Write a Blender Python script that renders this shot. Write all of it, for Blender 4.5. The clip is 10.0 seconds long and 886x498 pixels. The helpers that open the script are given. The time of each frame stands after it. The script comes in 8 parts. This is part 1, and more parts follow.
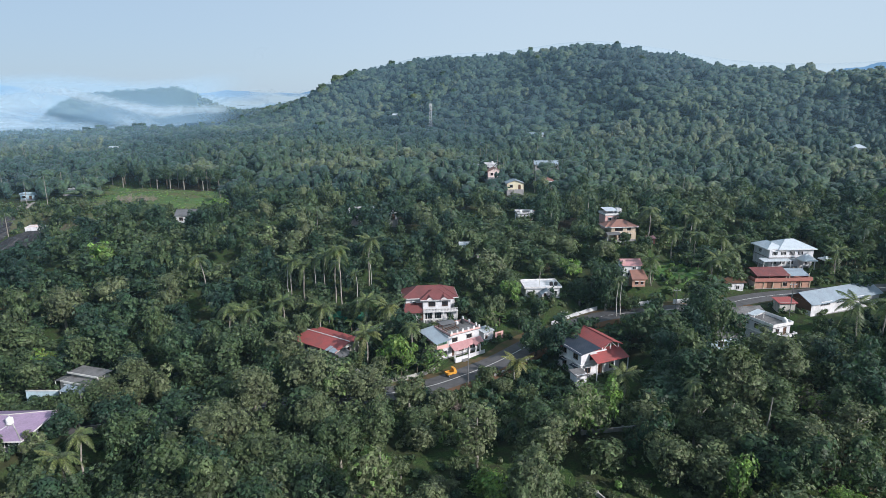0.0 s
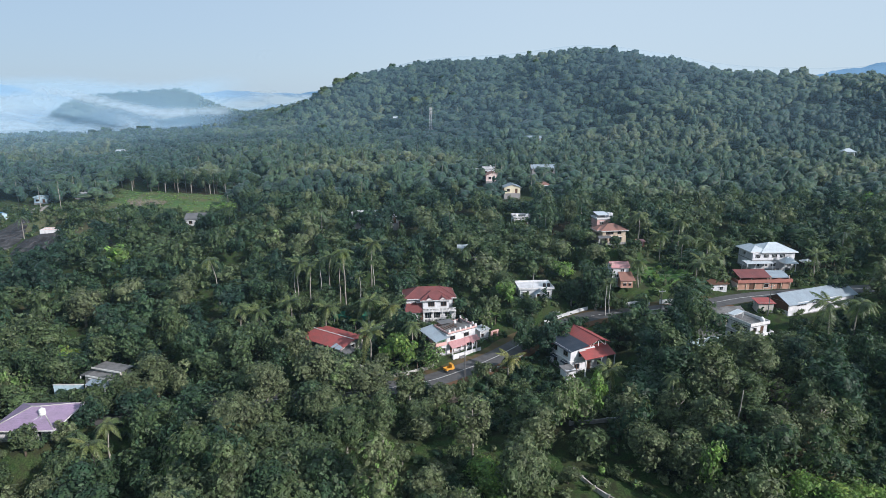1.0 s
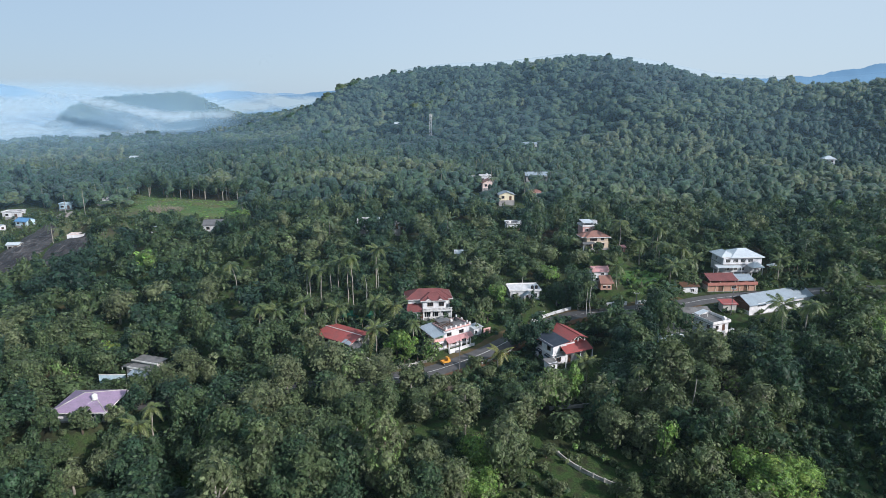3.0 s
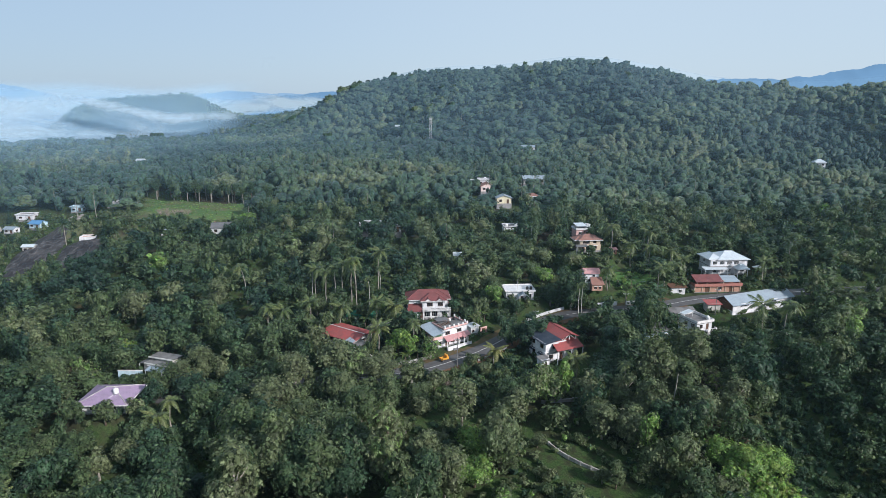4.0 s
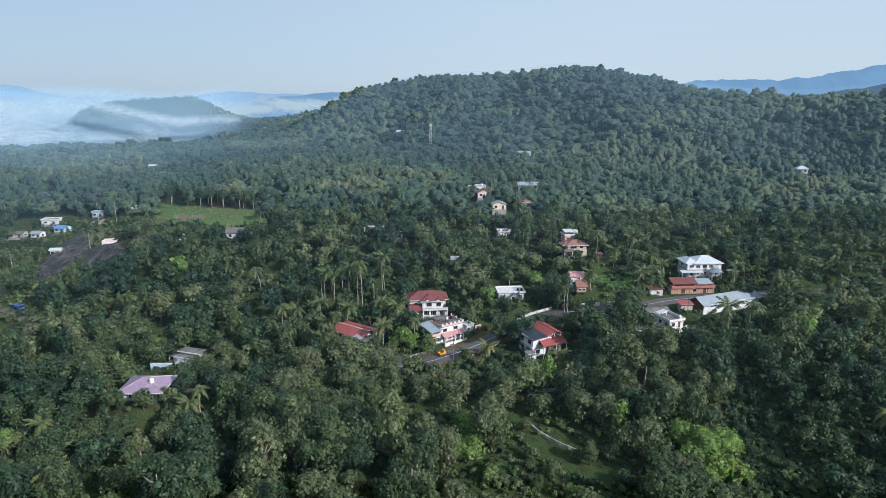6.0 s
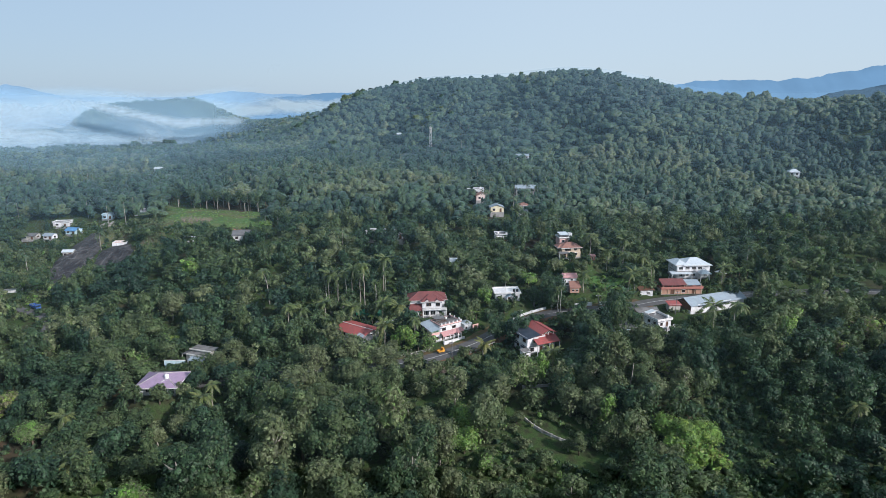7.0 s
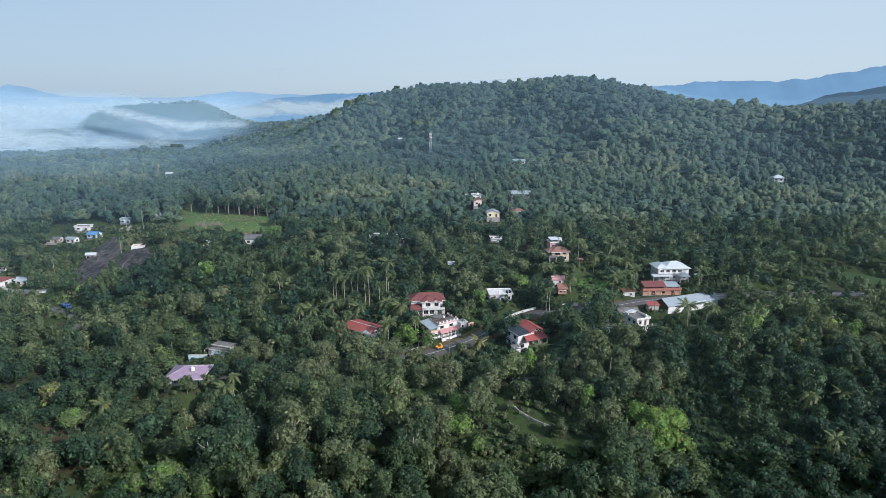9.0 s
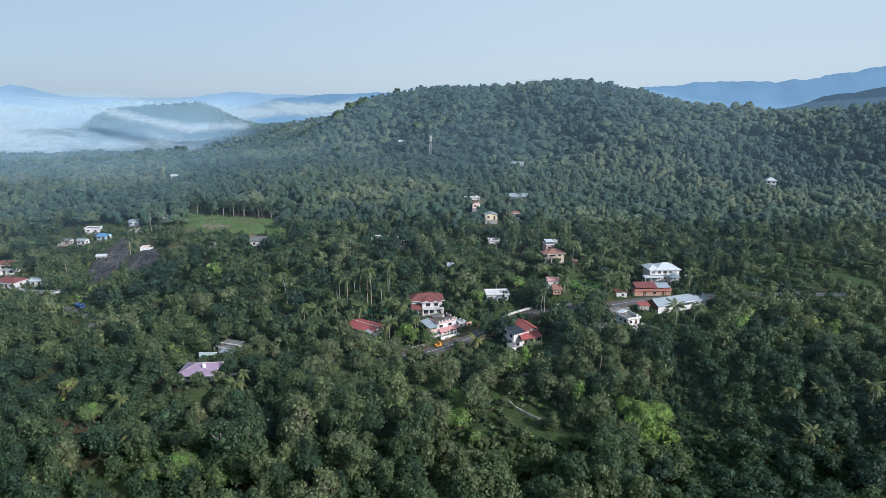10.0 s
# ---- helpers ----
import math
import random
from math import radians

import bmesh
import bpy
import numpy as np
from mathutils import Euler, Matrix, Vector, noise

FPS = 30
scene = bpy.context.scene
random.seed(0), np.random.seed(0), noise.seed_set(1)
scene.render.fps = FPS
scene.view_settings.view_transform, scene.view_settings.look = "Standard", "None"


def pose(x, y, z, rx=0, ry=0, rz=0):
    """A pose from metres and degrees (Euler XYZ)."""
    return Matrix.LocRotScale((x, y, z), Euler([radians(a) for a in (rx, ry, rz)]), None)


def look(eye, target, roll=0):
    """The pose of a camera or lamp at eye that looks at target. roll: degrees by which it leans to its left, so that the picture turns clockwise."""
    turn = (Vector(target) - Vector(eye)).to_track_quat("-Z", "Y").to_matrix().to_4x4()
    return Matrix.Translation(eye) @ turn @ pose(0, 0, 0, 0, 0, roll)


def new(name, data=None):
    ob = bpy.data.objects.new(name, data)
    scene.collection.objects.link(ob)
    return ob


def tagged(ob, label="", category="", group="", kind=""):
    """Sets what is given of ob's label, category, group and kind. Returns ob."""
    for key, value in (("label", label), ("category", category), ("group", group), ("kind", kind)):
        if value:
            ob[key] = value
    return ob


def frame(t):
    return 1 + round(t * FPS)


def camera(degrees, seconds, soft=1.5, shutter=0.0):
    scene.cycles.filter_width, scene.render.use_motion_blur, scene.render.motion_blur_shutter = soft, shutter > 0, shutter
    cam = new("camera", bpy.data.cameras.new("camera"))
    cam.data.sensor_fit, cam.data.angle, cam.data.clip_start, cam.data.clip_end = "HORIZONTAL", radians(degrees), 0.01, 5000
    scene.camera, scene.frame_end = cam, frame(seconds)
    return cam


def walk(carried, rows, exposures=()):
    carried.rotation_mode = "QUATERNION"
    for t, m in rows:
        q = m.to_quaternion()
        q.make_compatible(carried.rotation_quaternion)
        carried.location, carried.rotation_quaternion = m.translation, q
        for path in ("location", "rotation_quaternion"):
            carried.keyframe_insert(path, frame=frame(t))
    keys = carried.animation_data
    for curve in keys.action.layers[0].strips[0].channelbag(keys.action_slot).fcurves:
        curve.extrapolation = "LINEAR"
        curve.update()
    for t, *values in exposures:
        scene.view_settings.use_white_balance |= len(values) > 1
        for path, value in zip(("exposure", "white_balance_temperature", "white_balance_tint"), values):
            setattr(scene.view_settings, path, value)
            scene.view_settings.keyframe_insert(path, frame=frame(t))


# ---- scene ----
cam = camera(73.0, 10.0, soft=0.85)
# seconds, place, and the turn: yaw, pitch, lean
ROWS = [
    (0.0, 0.00, 0.00, 55.00, 0.000, -13.700, -0.000),
    (0.5, 0.19, -4.46, 56.60, 0.011, -13.713, -0.013),
    (1.0, 0.39, -8.95, 58.20, 0.022, -13.727, -0.027),
    (1.5, 0.58, -13.45, 59.81, 0.033, -13.740, -0.040),
    (2.0, 0.78, -17.97, 61.43, 0.044, -13.753, -0.053),
    (2.5, 0.98, -22.52, 63.06, 0.055, -13.767, -0.067),
    (3.0, 1.18, -27.08, 64.70, 0.066, -13.780, -0.080),
    (3.5, 1.38, -31.66, 66.35, 0.077, -13.794, -0.094),
    (4.0, 1.58, -36.26, 68.00, 0.088, -13.807, -0.107),
    (4.5, 1.78, -40.88, 69.66, 0.099, -13.820, -0.120),
    (5.0, 1.98, -45.52, 71.34, 0.110, -13.834, -0.134),
    (5.5, 2.19, -50.18, 73.02, 0.121, -13.847, -0.147),
    (6.0, 2.40, -54.86, 74.70, 0.132, -13.861, -0.160),
    (6.5, 2.60, -59.56, 76.40, 0.143, -13.874, -0.174),
    (7.0, 2.81, -64.28, 78.11, 0.154, -13.887, -0.187),
    (7.5, 3.02, -69.02, 79.82, 0.165, -13.901, -0.201),
    (8.0, 3.23, -73.77, 81.55, 0.176, -13.914, -0.214),
    (8.5, 3.45, -78.55, 83.28, 0.187, -13.927, -0.227),
    (9.0, 3.66, -83.35, 85.02, 0.198, -13.941, -0.241),
    (9.5, 3.87, -88.16, 86.76, 0.209, -13.954, -0.254),
    (10.0, 4.09, -93.00, 88.52, 0.221, -13.967, -0.267),
]
walk(cam, [(t, pose(x, y, z, 90 + pitch, roll, yaw)) for t, x, y, z, yaw, pitch, roll in ROWS], exposures=[(0.0, 0.5, 5700, 18), (10.0, 0.5, 5700, 18)])

# ---- sky and sun ----
SUN_FROM = Vector((0.74, -0.52, 0.52)).normalized()
world = bpy.data.worlds.new("world")
scene.world = world
world.use_nodes = True
sky = world.node_tree.nodes.new("ShaderNodeTexSky")
sky.sky_type, sky.sun_disc = "NISHITA", False
sky.sun_elevation = math.asin(SUN_FROM.z)
sky.sun_rotation = math.atan2(SUN_FROM.x, SUN_FROM.y)
sky.altitude, sky.air_density, sky.dust_density, sky.ozone_density = 100, 1.0, 1.1, 2.4
world.node_tree.nodes["Background"].inputs["Strength"].default_value = 0.12
veil = world.node_tree.nodes.new("ShaderNodeMix")
veil.data_type = "RGBA"
veil.inputs[0].default_value = 0.88  # thin high haze over the blue, brighter towards the sun's side
way = world.node_tree.nodes.new("ShaderNodeTexCoord")
split = world.node_tree.nodes.new("ShaderNodeSeparateXYZ")
world.node_tree.links.new(way.outputs["Generated"], split.inputs[0])
side = world.node_tree.nodes.new("ShaderNodeMapRange")
side.interpolation_type = "SMOOTHSTEP"
side.inputs["From Min"].default_value, side.inputs["From Max"].default_value = -0.75, 0.35
world.node_tree.links.new(split.outputs["X"], side.inputs["Value"])
tone = world.node_tree.nodes.new("ShaderNodeMix")
tone.data_type = "RGBA"
tone.inputs[6].default_value, tone.inputs[7].default_value = (2.48, 3.18, 3.35, 1), (3.45, 4.08, 4.0, 1)
world.node_tree.links.new(side.outputs["Result"], tone.inputs[0])
world.node_tree.links.new(tone.outputs[2], veil.inputs[7])
world.node_tree.links.new(sky.outputs["Color"], veil.inputs[6])
world.node_tree.links.new(veil.outputs[2], world.node_tree.nodes["Background"].inputs["Color"])
sun = new("sun", bpy.data.lights.new("sun", "SUN"))
sun.data.energy, sun.data.angle, sun.data.color = 4.1, radians(1.5), (1.0, 0.90, 0.74)
sun.matrix_world = look(SUN_FROM * 300, (0, 0, 0))

# ---- the lie of the land ----
RIDGE = [(-640, 1180, 2), (-417, 1073, 19), (-314, 1017, 36), (-247, 991, 39), (-177, 946, 51), (-114, 890, 58), (-57, 805, 81), (-34, 755, 95),
         (12, 725, 99), (83, 690, 98), (151, 650, 102), (185, 640, 98), (232, 600, 90), (260, 573, 79), (302, 545, 75), (333, 525, 73), (366, 505, 76), (412, 480, 79), (620, 390, 84)]
# house terraces and clearings: x, y, flat radius, level
TERRACES = [(3, 141, 11, -5.3), (-4, 157, 9, -2.6), (-27, 136, 9, -4.3), (35, 132, 9, -6.2), (27, 164, 8, 2.0), (51.5, 161, 6, 7.2), (58, 195, 10, 11.6),
            (109, 187, 13, 4.7), (99, 171, 11, 2.2), (104, 152, 12, 1.9), (79, 136, 7, -2.0), (65, 134, 6, -1.5), (-82, 101, 9, -6.6), (-77, 118, 8, -4.2),
            (-168, 244, 8, 3.6), (-140, 277, 30, 13.0)]


def smooth(a, b, v):
    s = np.clip((np.asarray(v, float) - a) / (b - a), 0, 1)
    return s * s * (3 - 2 * s)


def terrain(x, y):
    """The ground's height in metres."""
    x, y = np.broadcast_arrays(np.asarray(x, float), np.asarray(y, float))
    z = np.interp(y, [-400, 40, 75, 110, 135, 155, 180, 220, 290, 330, 450, 550, 700, 900, 1300, 2200, 5000], [-22, -17, -12.5, -8.2, -5.4, -2, 4, 9, 14, 16, 20, 25, 28, 22, -5, -60, -60])
    z = z + 7 * smooth(38, 66, x) * smooth(50, 110, y) * smooth(200, 150, y)
    z = z - 6 * smooth(-100, -160, x) * smooth(140, 200, y) * smooth(275, 240, y)
    z = z - 4 * smooth(-30, -90, x) * smooth(120, 60, y)
    z = z - 5 * np.exp(-((x - 84) / 22) ** 2 - ((y - 72) / 30) ** 2)
    z = z - 7 * smooth(-150, -300, x) * smooth(380, 520, y)
    z = z - 32 * smooth(-200, -340, x) * smooth(600, 790, y)
    # the wooded ridge: a cosine slope below the crest line
    best, level = np.full(x.shape, 1e9), np.zeros(x.shape)
    for (ax, ay, ah), (bx, by, bh) in zip(RIDGE, RIDGE[1:]):
        dx, dy = bx - ax, by - ay
        s = np.clip(((x - ax) * dx + (y - ay) * dy) / (dx * dx + dy * dy), 0, 1)
        d = np.hypot(x - ax - s * dx, y - ay - s * dy)
        near = d < best
        best, level = np.where(near, d, best), np.where(near, ah + s * (bh - ah), level)
    rise = np.clip(level - z, 0, 200)
    z = z + rise * (0.5 + 0.5 * np.cos(np.pi * np.clip(best / (235 - 75 * smooth(200, 300, x)), 0, 1))) ** 1.15
    spur = np.sin(x / 27 + 1.6 * np.sin(y / 71) + 0.6 * np.sin(x / 90)) + 0.6 * np.sin(x / 15 - y / 33 + np.sin(y / 40))
    z = z + 4.5 * spur * smooth(25, 95, best) * smooth(235, 170, best) * smooth(430, 520, y)  # spurs and gullies
    # the lone hill beyond the mist
    top = np.interp(x, [-1050, -900, -780, -690, -650, -617, -581, -528, -465, -434, -400, -350, -290], [0, 0, 6, 34, 58, 63, 64, 61, 58, 43, 25, 8, 0])
    deep = 130
    z = z + top * np.exp(-0.9 * ((y - 1085) / deep) ** 2)
    z = z + 1.6 * np.sin(x / 41 + 1.3) * np.sin(y / 37) * smooth(150, 260, y) + 4 * np.sin(x / 63 + y / 90) * np.sin(y / 71 + 0.6) * smooth(420, 600, y)
    # cuttings: the ground meets the road
    s, d, h = along(ROAD, x, y)
    z = z + (h - 0.12 - z) * smooth(10.5, 6.4, d)
    for px, py, r, top in TERRACES:
        z = z + (top - z) * smooth(r * 1.6, r * 0.95, np.hypot(x - px, y - py))
    z = np.where(d < 6.2, h - 0.12, z)
    return z


def along(line, x, y):
    """How far along a line of (x, y, z) a place is, how far from it, and the line's height there."""
    x, y = np.broadcast_arrays(np.asarray(x, float), np.asarray(y, float))
    run, best, where, level = 0.0, np.full(x.shape, 1e9), np.zeros(x.shape), np.zeros(x.shape)
    for (ax, ay, az), (bx, by, bz) in zip(line, line[1:]):
        dx, dy = bx - ax, by - ay
        size = math.hypot(dx, dy)
        s = np.clip(((x - ax) * dx + (y - ay) * dy) / size ** 2, 0, 1)
        d = np.hypot(x - ax - s * dx, y - ay - s * dy)
        near = d < best
        best, where, level = np.where(near, d, best), np.where(near, run + s * size, where), np.where(near, az + s * (bz - az), level)
        run += size
    return where, best, level


def curve_through(points, step=1.5):
    """A smooth line through a few points."""
    p = np.array([points[0], *points, points[-1]], float)
    out = []
    for i in range(1, len(p) - 2):
        n = max(2, int(np.linalg.norm(p[i + 1] - p[i]) / step))
        for k in range(n):
            t = k / n
            out.append(tuple(0.5 * (2 * p[i] + (p[i + 1] - p[i - 1]) * t + (2 * p[i - 1] - 5 * p[i] + 4 * p[i + 1] - p[i + 2]) * t ** 2 + (3 * p[i] - p[i - 1] - 3 * p[i + 1] + p[i + 2]) * t ** 3)))
    return out + [tuple(p[-2])]


ROAD = curve_through([(-95, 106, -10), (-62, 112, -8.6), (-36, 116, -7.6), (-17, 119, -7.0), (-4, 122.5, -6.6), (6, 128.6, -6.1), (14, 134.8, -5.6), (22.7, 143.5, -5.0), (31, 149, -3.4), (43, 152.0, -0.6), (58, 151.0, 1.4), (72, 152.8, 2.0), (90, 160, 2.3), (115, 165, 2.6), (150, 166, 4.0), (190, 160, 6)], 2.0)

# ---- materials ----
def material(name, base, rough=0.7, metal=0.0, spec=0.3):
    m = bpy.data.materials.new(name)
    m.use_nodes = True
    n = m.node_tree.nodes["Principled BSDF"]
    n.inputs["Base Color"].default_value = (*base, 1)
    n.inputs["Roughness"].default_value, n.inputs["Metallic"].default_value = rough, metal
    n.inputs["Specular IOR Level"].default_value = spec
    return m, m.node_tree.nodes, m.node_tree.links, n


def ramp(nodes, stops):
    r = nodes.new("ShaderNodeValToRGB")
    while len(r.color_ramp.elements) < len(stops):
        r.color_ramp.elements.new(0.5)
    for e, (p, c) in zip(r.color_ramp.elements, stops):
        e.position, e.color = p, (*c, 1)
    return r


def noise_node(nodes, links, scale, detail=4.0, source=None, stretch=None):
    n = nodes.new("ShaderNodeTexNoise")
    n.inputs["Scale"].default_value, n.inputs["Detail"].default_value = scale, detail
    c = nodes.new("ShaderNodeTexCoord")
    out = c.outputs["Object"]
    if stretch:
        m = nodes.new("ShaderNodeMapping")
        m.inputs["Scale"].default_value = stretch
        links.new(out, m.inputs["Vector"])
        out = m.outputs["Vector"]
    links.new(out, n.inputs["Vector"])
    return n


def bump(nodes, links, height, principled, strength=0.4, distance=0.05):
    b = nodes.new("ShaderNodeBump")
    b.inputs["Strength"].default_value, b.inputs["Distance"].default_value = strength, distance
    links.new(height, b.inputs["Height"])
    links.new(b.outputs["Normal"], principled.inputs["Normal"])


def mixed(nodes, links, a, b, fac, mode="MIX"):
    """A colour mix; a, b, fac are sockets or values."""
    m = nodes.new("ShaderNodeMix")
    m.data_type, m.blend_type = "RGBA", mode
    for key, v in ((6, a), (7, b), (0, fac)):
        if isinstance(v, bpy.types.NodeSocket):
            links.new(v, m.inputs[key])
        else:
            m.inputs[key].default_value = (*v, 1) if isinstance(v, tuple) else v
    return m.outputs[2]


def worn(name, base, dirt, rough=0.75, scale=0.6, amount=0.55, streak=True, spec=0.3, metal=0.0):
    """Paint, plaster or concrete with stains at two scales, the finer ones running down."""
    m, nodes, links, p = material(name, base, rough, metal, spec)
    big = noise_node(nodes, links, scale, 6)
    fine = noise_node(nodes, links, scale * 5, 5, stretch=(1, 1, 0.18) if streak else None)
    f1 = ramp(nodes, [(0.42, (0, 0, 0)), (0.72, (1, 1, 1))])
    f2 = ramp(nodes, [(0.45, (0, 0, 0)), (0.75, (1, 1, 1))])
    links.new(big.outputs["Fac"], f1.inputs["Fac"]), links.new(fine.outputs["Fac"], f2.inputs["Fac"])
    mul = nodes.new("ShaderNodeMath")
    mul.operation, mul.inputs[1].default_value = "MULTIPLY", amount
    links.new(f1.outputs["Color"], mul.inputs[0])
    c = mixed(nodes, links, base, dirt, mul.outputs[0])
    mul2 = nodes.new("ShaderNodeMath")
    mul2.operation, mul2.inputs[1].default_value = "MULTIPLY", amount * 0.6
    links.new(f2.outputs["Color"], mul2.inputs[0])
    links.new(mixed(nodes, links, c, dirt, mul2.outputs[0]), p.inputs["Base Color"])
    bump(nodes, links, fine.outputs["Fac"], p, 0.25, 0.02)
    return m


def sheet(name, base, dirt, pitch=0.25, rough=0.45, metal=0.0, axis="X", depth=0.03, amount=0.5, across=None):
    """Roofing in rows: ribbed metal or tile courses, faded and stained."""
    m, nodes, links, p = material(name, base, rough, metal, 0.4)
    coord = nodes.new("ShaderNodeTexCoord")
    w = nodes.new("ShaderNodeTexWave")
    w.bands_direction = axis
    w.inputs["Scale"].default_value = 0.314 / pitch
    links.new(coord.outputs["Object"], w.inputs["Vector"])
    big = noise_node(nodes, links, 0.5, 6)
    small = noise_node(nodes, links, 4.0, 4)
    f = ramp(nodes, [(0.4, (0, 0, 0)), (0.75, (1, 1, 1))])
    links.new(big.outputs["Fac"], f.inputs["Fac"])
    mul = nodes.new("ShaderNodeMath")
    mul.operation, mul.inputs[1].default_value = "MULTIPLY", amount
    links.new(f.outputs["Color"], mul.inputs[0])
    c = mixed(nodes, links, base, dirt, mul.outputs[0])
    g = ramp(nodes, [(0.3, (0.75, 0.75, 0.75)), (0.7, (1.1, 1.1, 1.1))])
    links.new(small.outputs["Fac"], g.inputs["Fac"])
    links.new(mixed(nodes, links, c, g.outputs["Color"], 0.8, "MULTIPLY"), p.inputs["Base Color"])
    bump(nodes, links, w.outputs["Fac"], p, 0.6, depth)
    return m


LEAF = [(0.0, (0.014, 0.031, 0.020)), (0.22, (0.027, 0.051, 0.024)), (0.42, (0.054, 0.076, 0.030)), (0.60, (0.083, 0.097, 0.044)), (0.76, (0.104, 0.112, 0.056)), (0.88, (0.098, 0.180, 0.032)), (0.96, (0.150, 0.180, 0.038)), (1.0, (0.130, 0.108, 0.066))]


def foliage(name, own, stops=LEAF, gain=1.0, shine=0.36, grain=4.6, spread_by=0.55, haze_sheen=0.09, ragged=False, mottle=(0.42, 1.5), relief=0.8):
    """Leaves: the kind's hue comes from the tree (its object colour, or the tint kept with the mesh), with change from leaf to leaf."""
    m, nodes, links, p = material(name, (0.05, 0.08, 0.03), 0.45, 0, shine)
    if own:
        info = nodes.new("ShaderNodeObjectInfo")
        split = nodes.new("ShaderNodeSeparateColor")
        links.new(info.outputs["Color"], split.inputs["Color"])
        tint = split.outputs["Red"]
    else:
        a = nodes.new("ShaderNodeAttribute")
        a.attribute_name = "tint"
        tint = a.outputs["Fac"]
    geo = nodes.new("ShaderNodeNewGeometry")
    spread = nodes.new("ShaderNodeMath")
    spread.operation = "MULTIPLY_ADD"
    spread.inputs[1].default_value, spread.inputs[2].default_value = 0.16, -0.08
    links.new(geo.outputs["Random Per Island"], spread.inputs[0])
    add = nodes.new("ShaderNodeMath")
    add.operation = "ADD"
    links.new(tint, add.inputs[0]), links.new(spread.outputs[0], add.inputs[1])
    r = ramp(nodes, [(q, (gain * 0.92 * c[0], gain * c[1], gain * 1.05 * c[2])) for q, c in stops])
    links.new(add.outputs[0], r.inputs["Fac"])
    val = nodes.new("ShaderNodeMath")
    val.operation = "MULTIPLY_ADD"
    val.inputs[1].default_value, val.inputs[2].default_value = spread_by, 1.0 - spread_by / 2
    wn = nodes.new("ShaderNodeTexWhiteNoise")
    wn.noise_dimensions = "1D"
    links.new(geo.outputs["Random Per Island"], wn.inputs["W"])
    links.new(wn.outputs["Value"], val.inputs[0])
    vec = nodes.new("ShaderNodeVectorMath")
    vec.operation = "SCALE"
    links.new(val.outputs[0], vec.inputs["Scale"])
    fine = noise_node(nodes, links, grain, 3)
    fr = ramp(nodes, [(0.36, (mottle[0],) * 3), (0.64, (mottle[1],) * 3)])
    links.new(fine.outputs["Fac"], fr.inputs["Fac"])
    links.new(mixed(nodes, links, r.outputs["Color"], fr.outputs["Color"], 1.0, "MULTIPLY"), vec.inputs[0])
    bump(nodes, links, fine.outputs["Fac"], p, relief, 0.5 / grain)
    if ragged:  # leaf sprays have gaps between their leaves
        cut = nodes.new("ShaderNodeMath")
        cut.operation, cut.inputs[1].default_value = "GREATER_THAN", 0.43
        links.new(fine.outputs["Fac"], cut.inputs[0])
        gap = nodes.new("ShaderNodeBsdfTransparent")
    links.new(vec.outputs[0], p.inputs["Base Color"])
    # bluish sheen lifts the leaves as haze would
    p.inputs["Sheen Weight"].default_value, p.inputs["Sheen Roughness"].default_value = haze_sheen, 0.5
    p.inputs["Sheen Tint"].default_value = (0.75, 0.88, 1.0, 1)
    tr = nodes.new("ShaderNodeBsdfTranslucent")
    warm = nodes.new("ShaderNodeVectorMath")
    warm.operation = "MULTIPLY"
    warm.inputs[1].default_value = (1.3, 1.5, 0.7)
    links.new(vec.outputs[0], warm.inputs[0]), links.new(warm.outputs[0], tr.inputs["Color"])
    mix = nodes.new("ShaderNodeMixShader")
    mix.inputs[0].default_value = 0.25
    links.new(p.outputs[0], mix.inputs[1]), links.new(tr.outputs[0], mix.inputs[2])
    last = mix
    if ragged:
        last = nodes.new("ShaderNodeMixShader")
        links.new(cut.outputs[0], last.inputs[0])
        links.new(gap.outputs[0], last.inputs[1]), links.new(mix.outputs[0], last.inputs[2])
    links.new(last.outputs[0], nodes["Material Output"].inputs["Surface"])
    return m


LEAVES = foliage("leaves", True, LEAF, 1.13, 0.22, 4.6, 1.0, 0.05, ragged=True, relief=1.0, mottle=(0.36, 1.6))
WOODS = foliage("woods_leaves", False, LEAF, 1.2, 0.22, 2.8, 0.9, 0.05, ragged=True, mottle=(0.36, 1.6))
# far leaves: bluish stops carry the haze of distance in the leaf colour
HAZED_WOODS = foliage("hazed_hill_leaves", False, [(0.0, (0.017, 0.040, 0.030)), (0.3, (0.029, 0.058, 0.036)), (0.6, (0.050, 0.080, 0.040)), (0.85, (0.080, 0.102, 0.048)), (1.0, (0.098, 0.112, 0.056))], 1.18, 0.25, 0.9, 0.5, 0.12, False, (0.45, 1.5), 0.9)
PALM_LEAVES = foliage("palm_leaves", True, [(0.0, (0.050, 0.085, 0.028)), (0.5, (0.115, 0.150, 0.045)), (1.0, (0.22, 0.21, 0.06))], 0.86, 0.45)
PALM_WOODS = foliage("far_palm_leaves", False, [(0.0, (0.050, 0.088, 0.045)), (0.5, (0.090, 0.128, 0.060)), (1.0, (0.14, 0.15, 0.07))], 0.85, 0.4)
BANANA = foliage("banana_leaves", True, [(0.0, (0.05, 0.10, 0.02)), (1.0, (0.14, 0.19, 0.03))], 1.0, 0.5)
BARK = worn("bark", (0.16, 0.13, 0.095), (0.055, 0.045, 0.035), 0.9, 1.2, 0.8)
PALE_BARK = worn("pale_bark", (0.33, 0.31, 0.27), (0.12, 0.11, 0.09), 0.85, 0.9, 0.7)
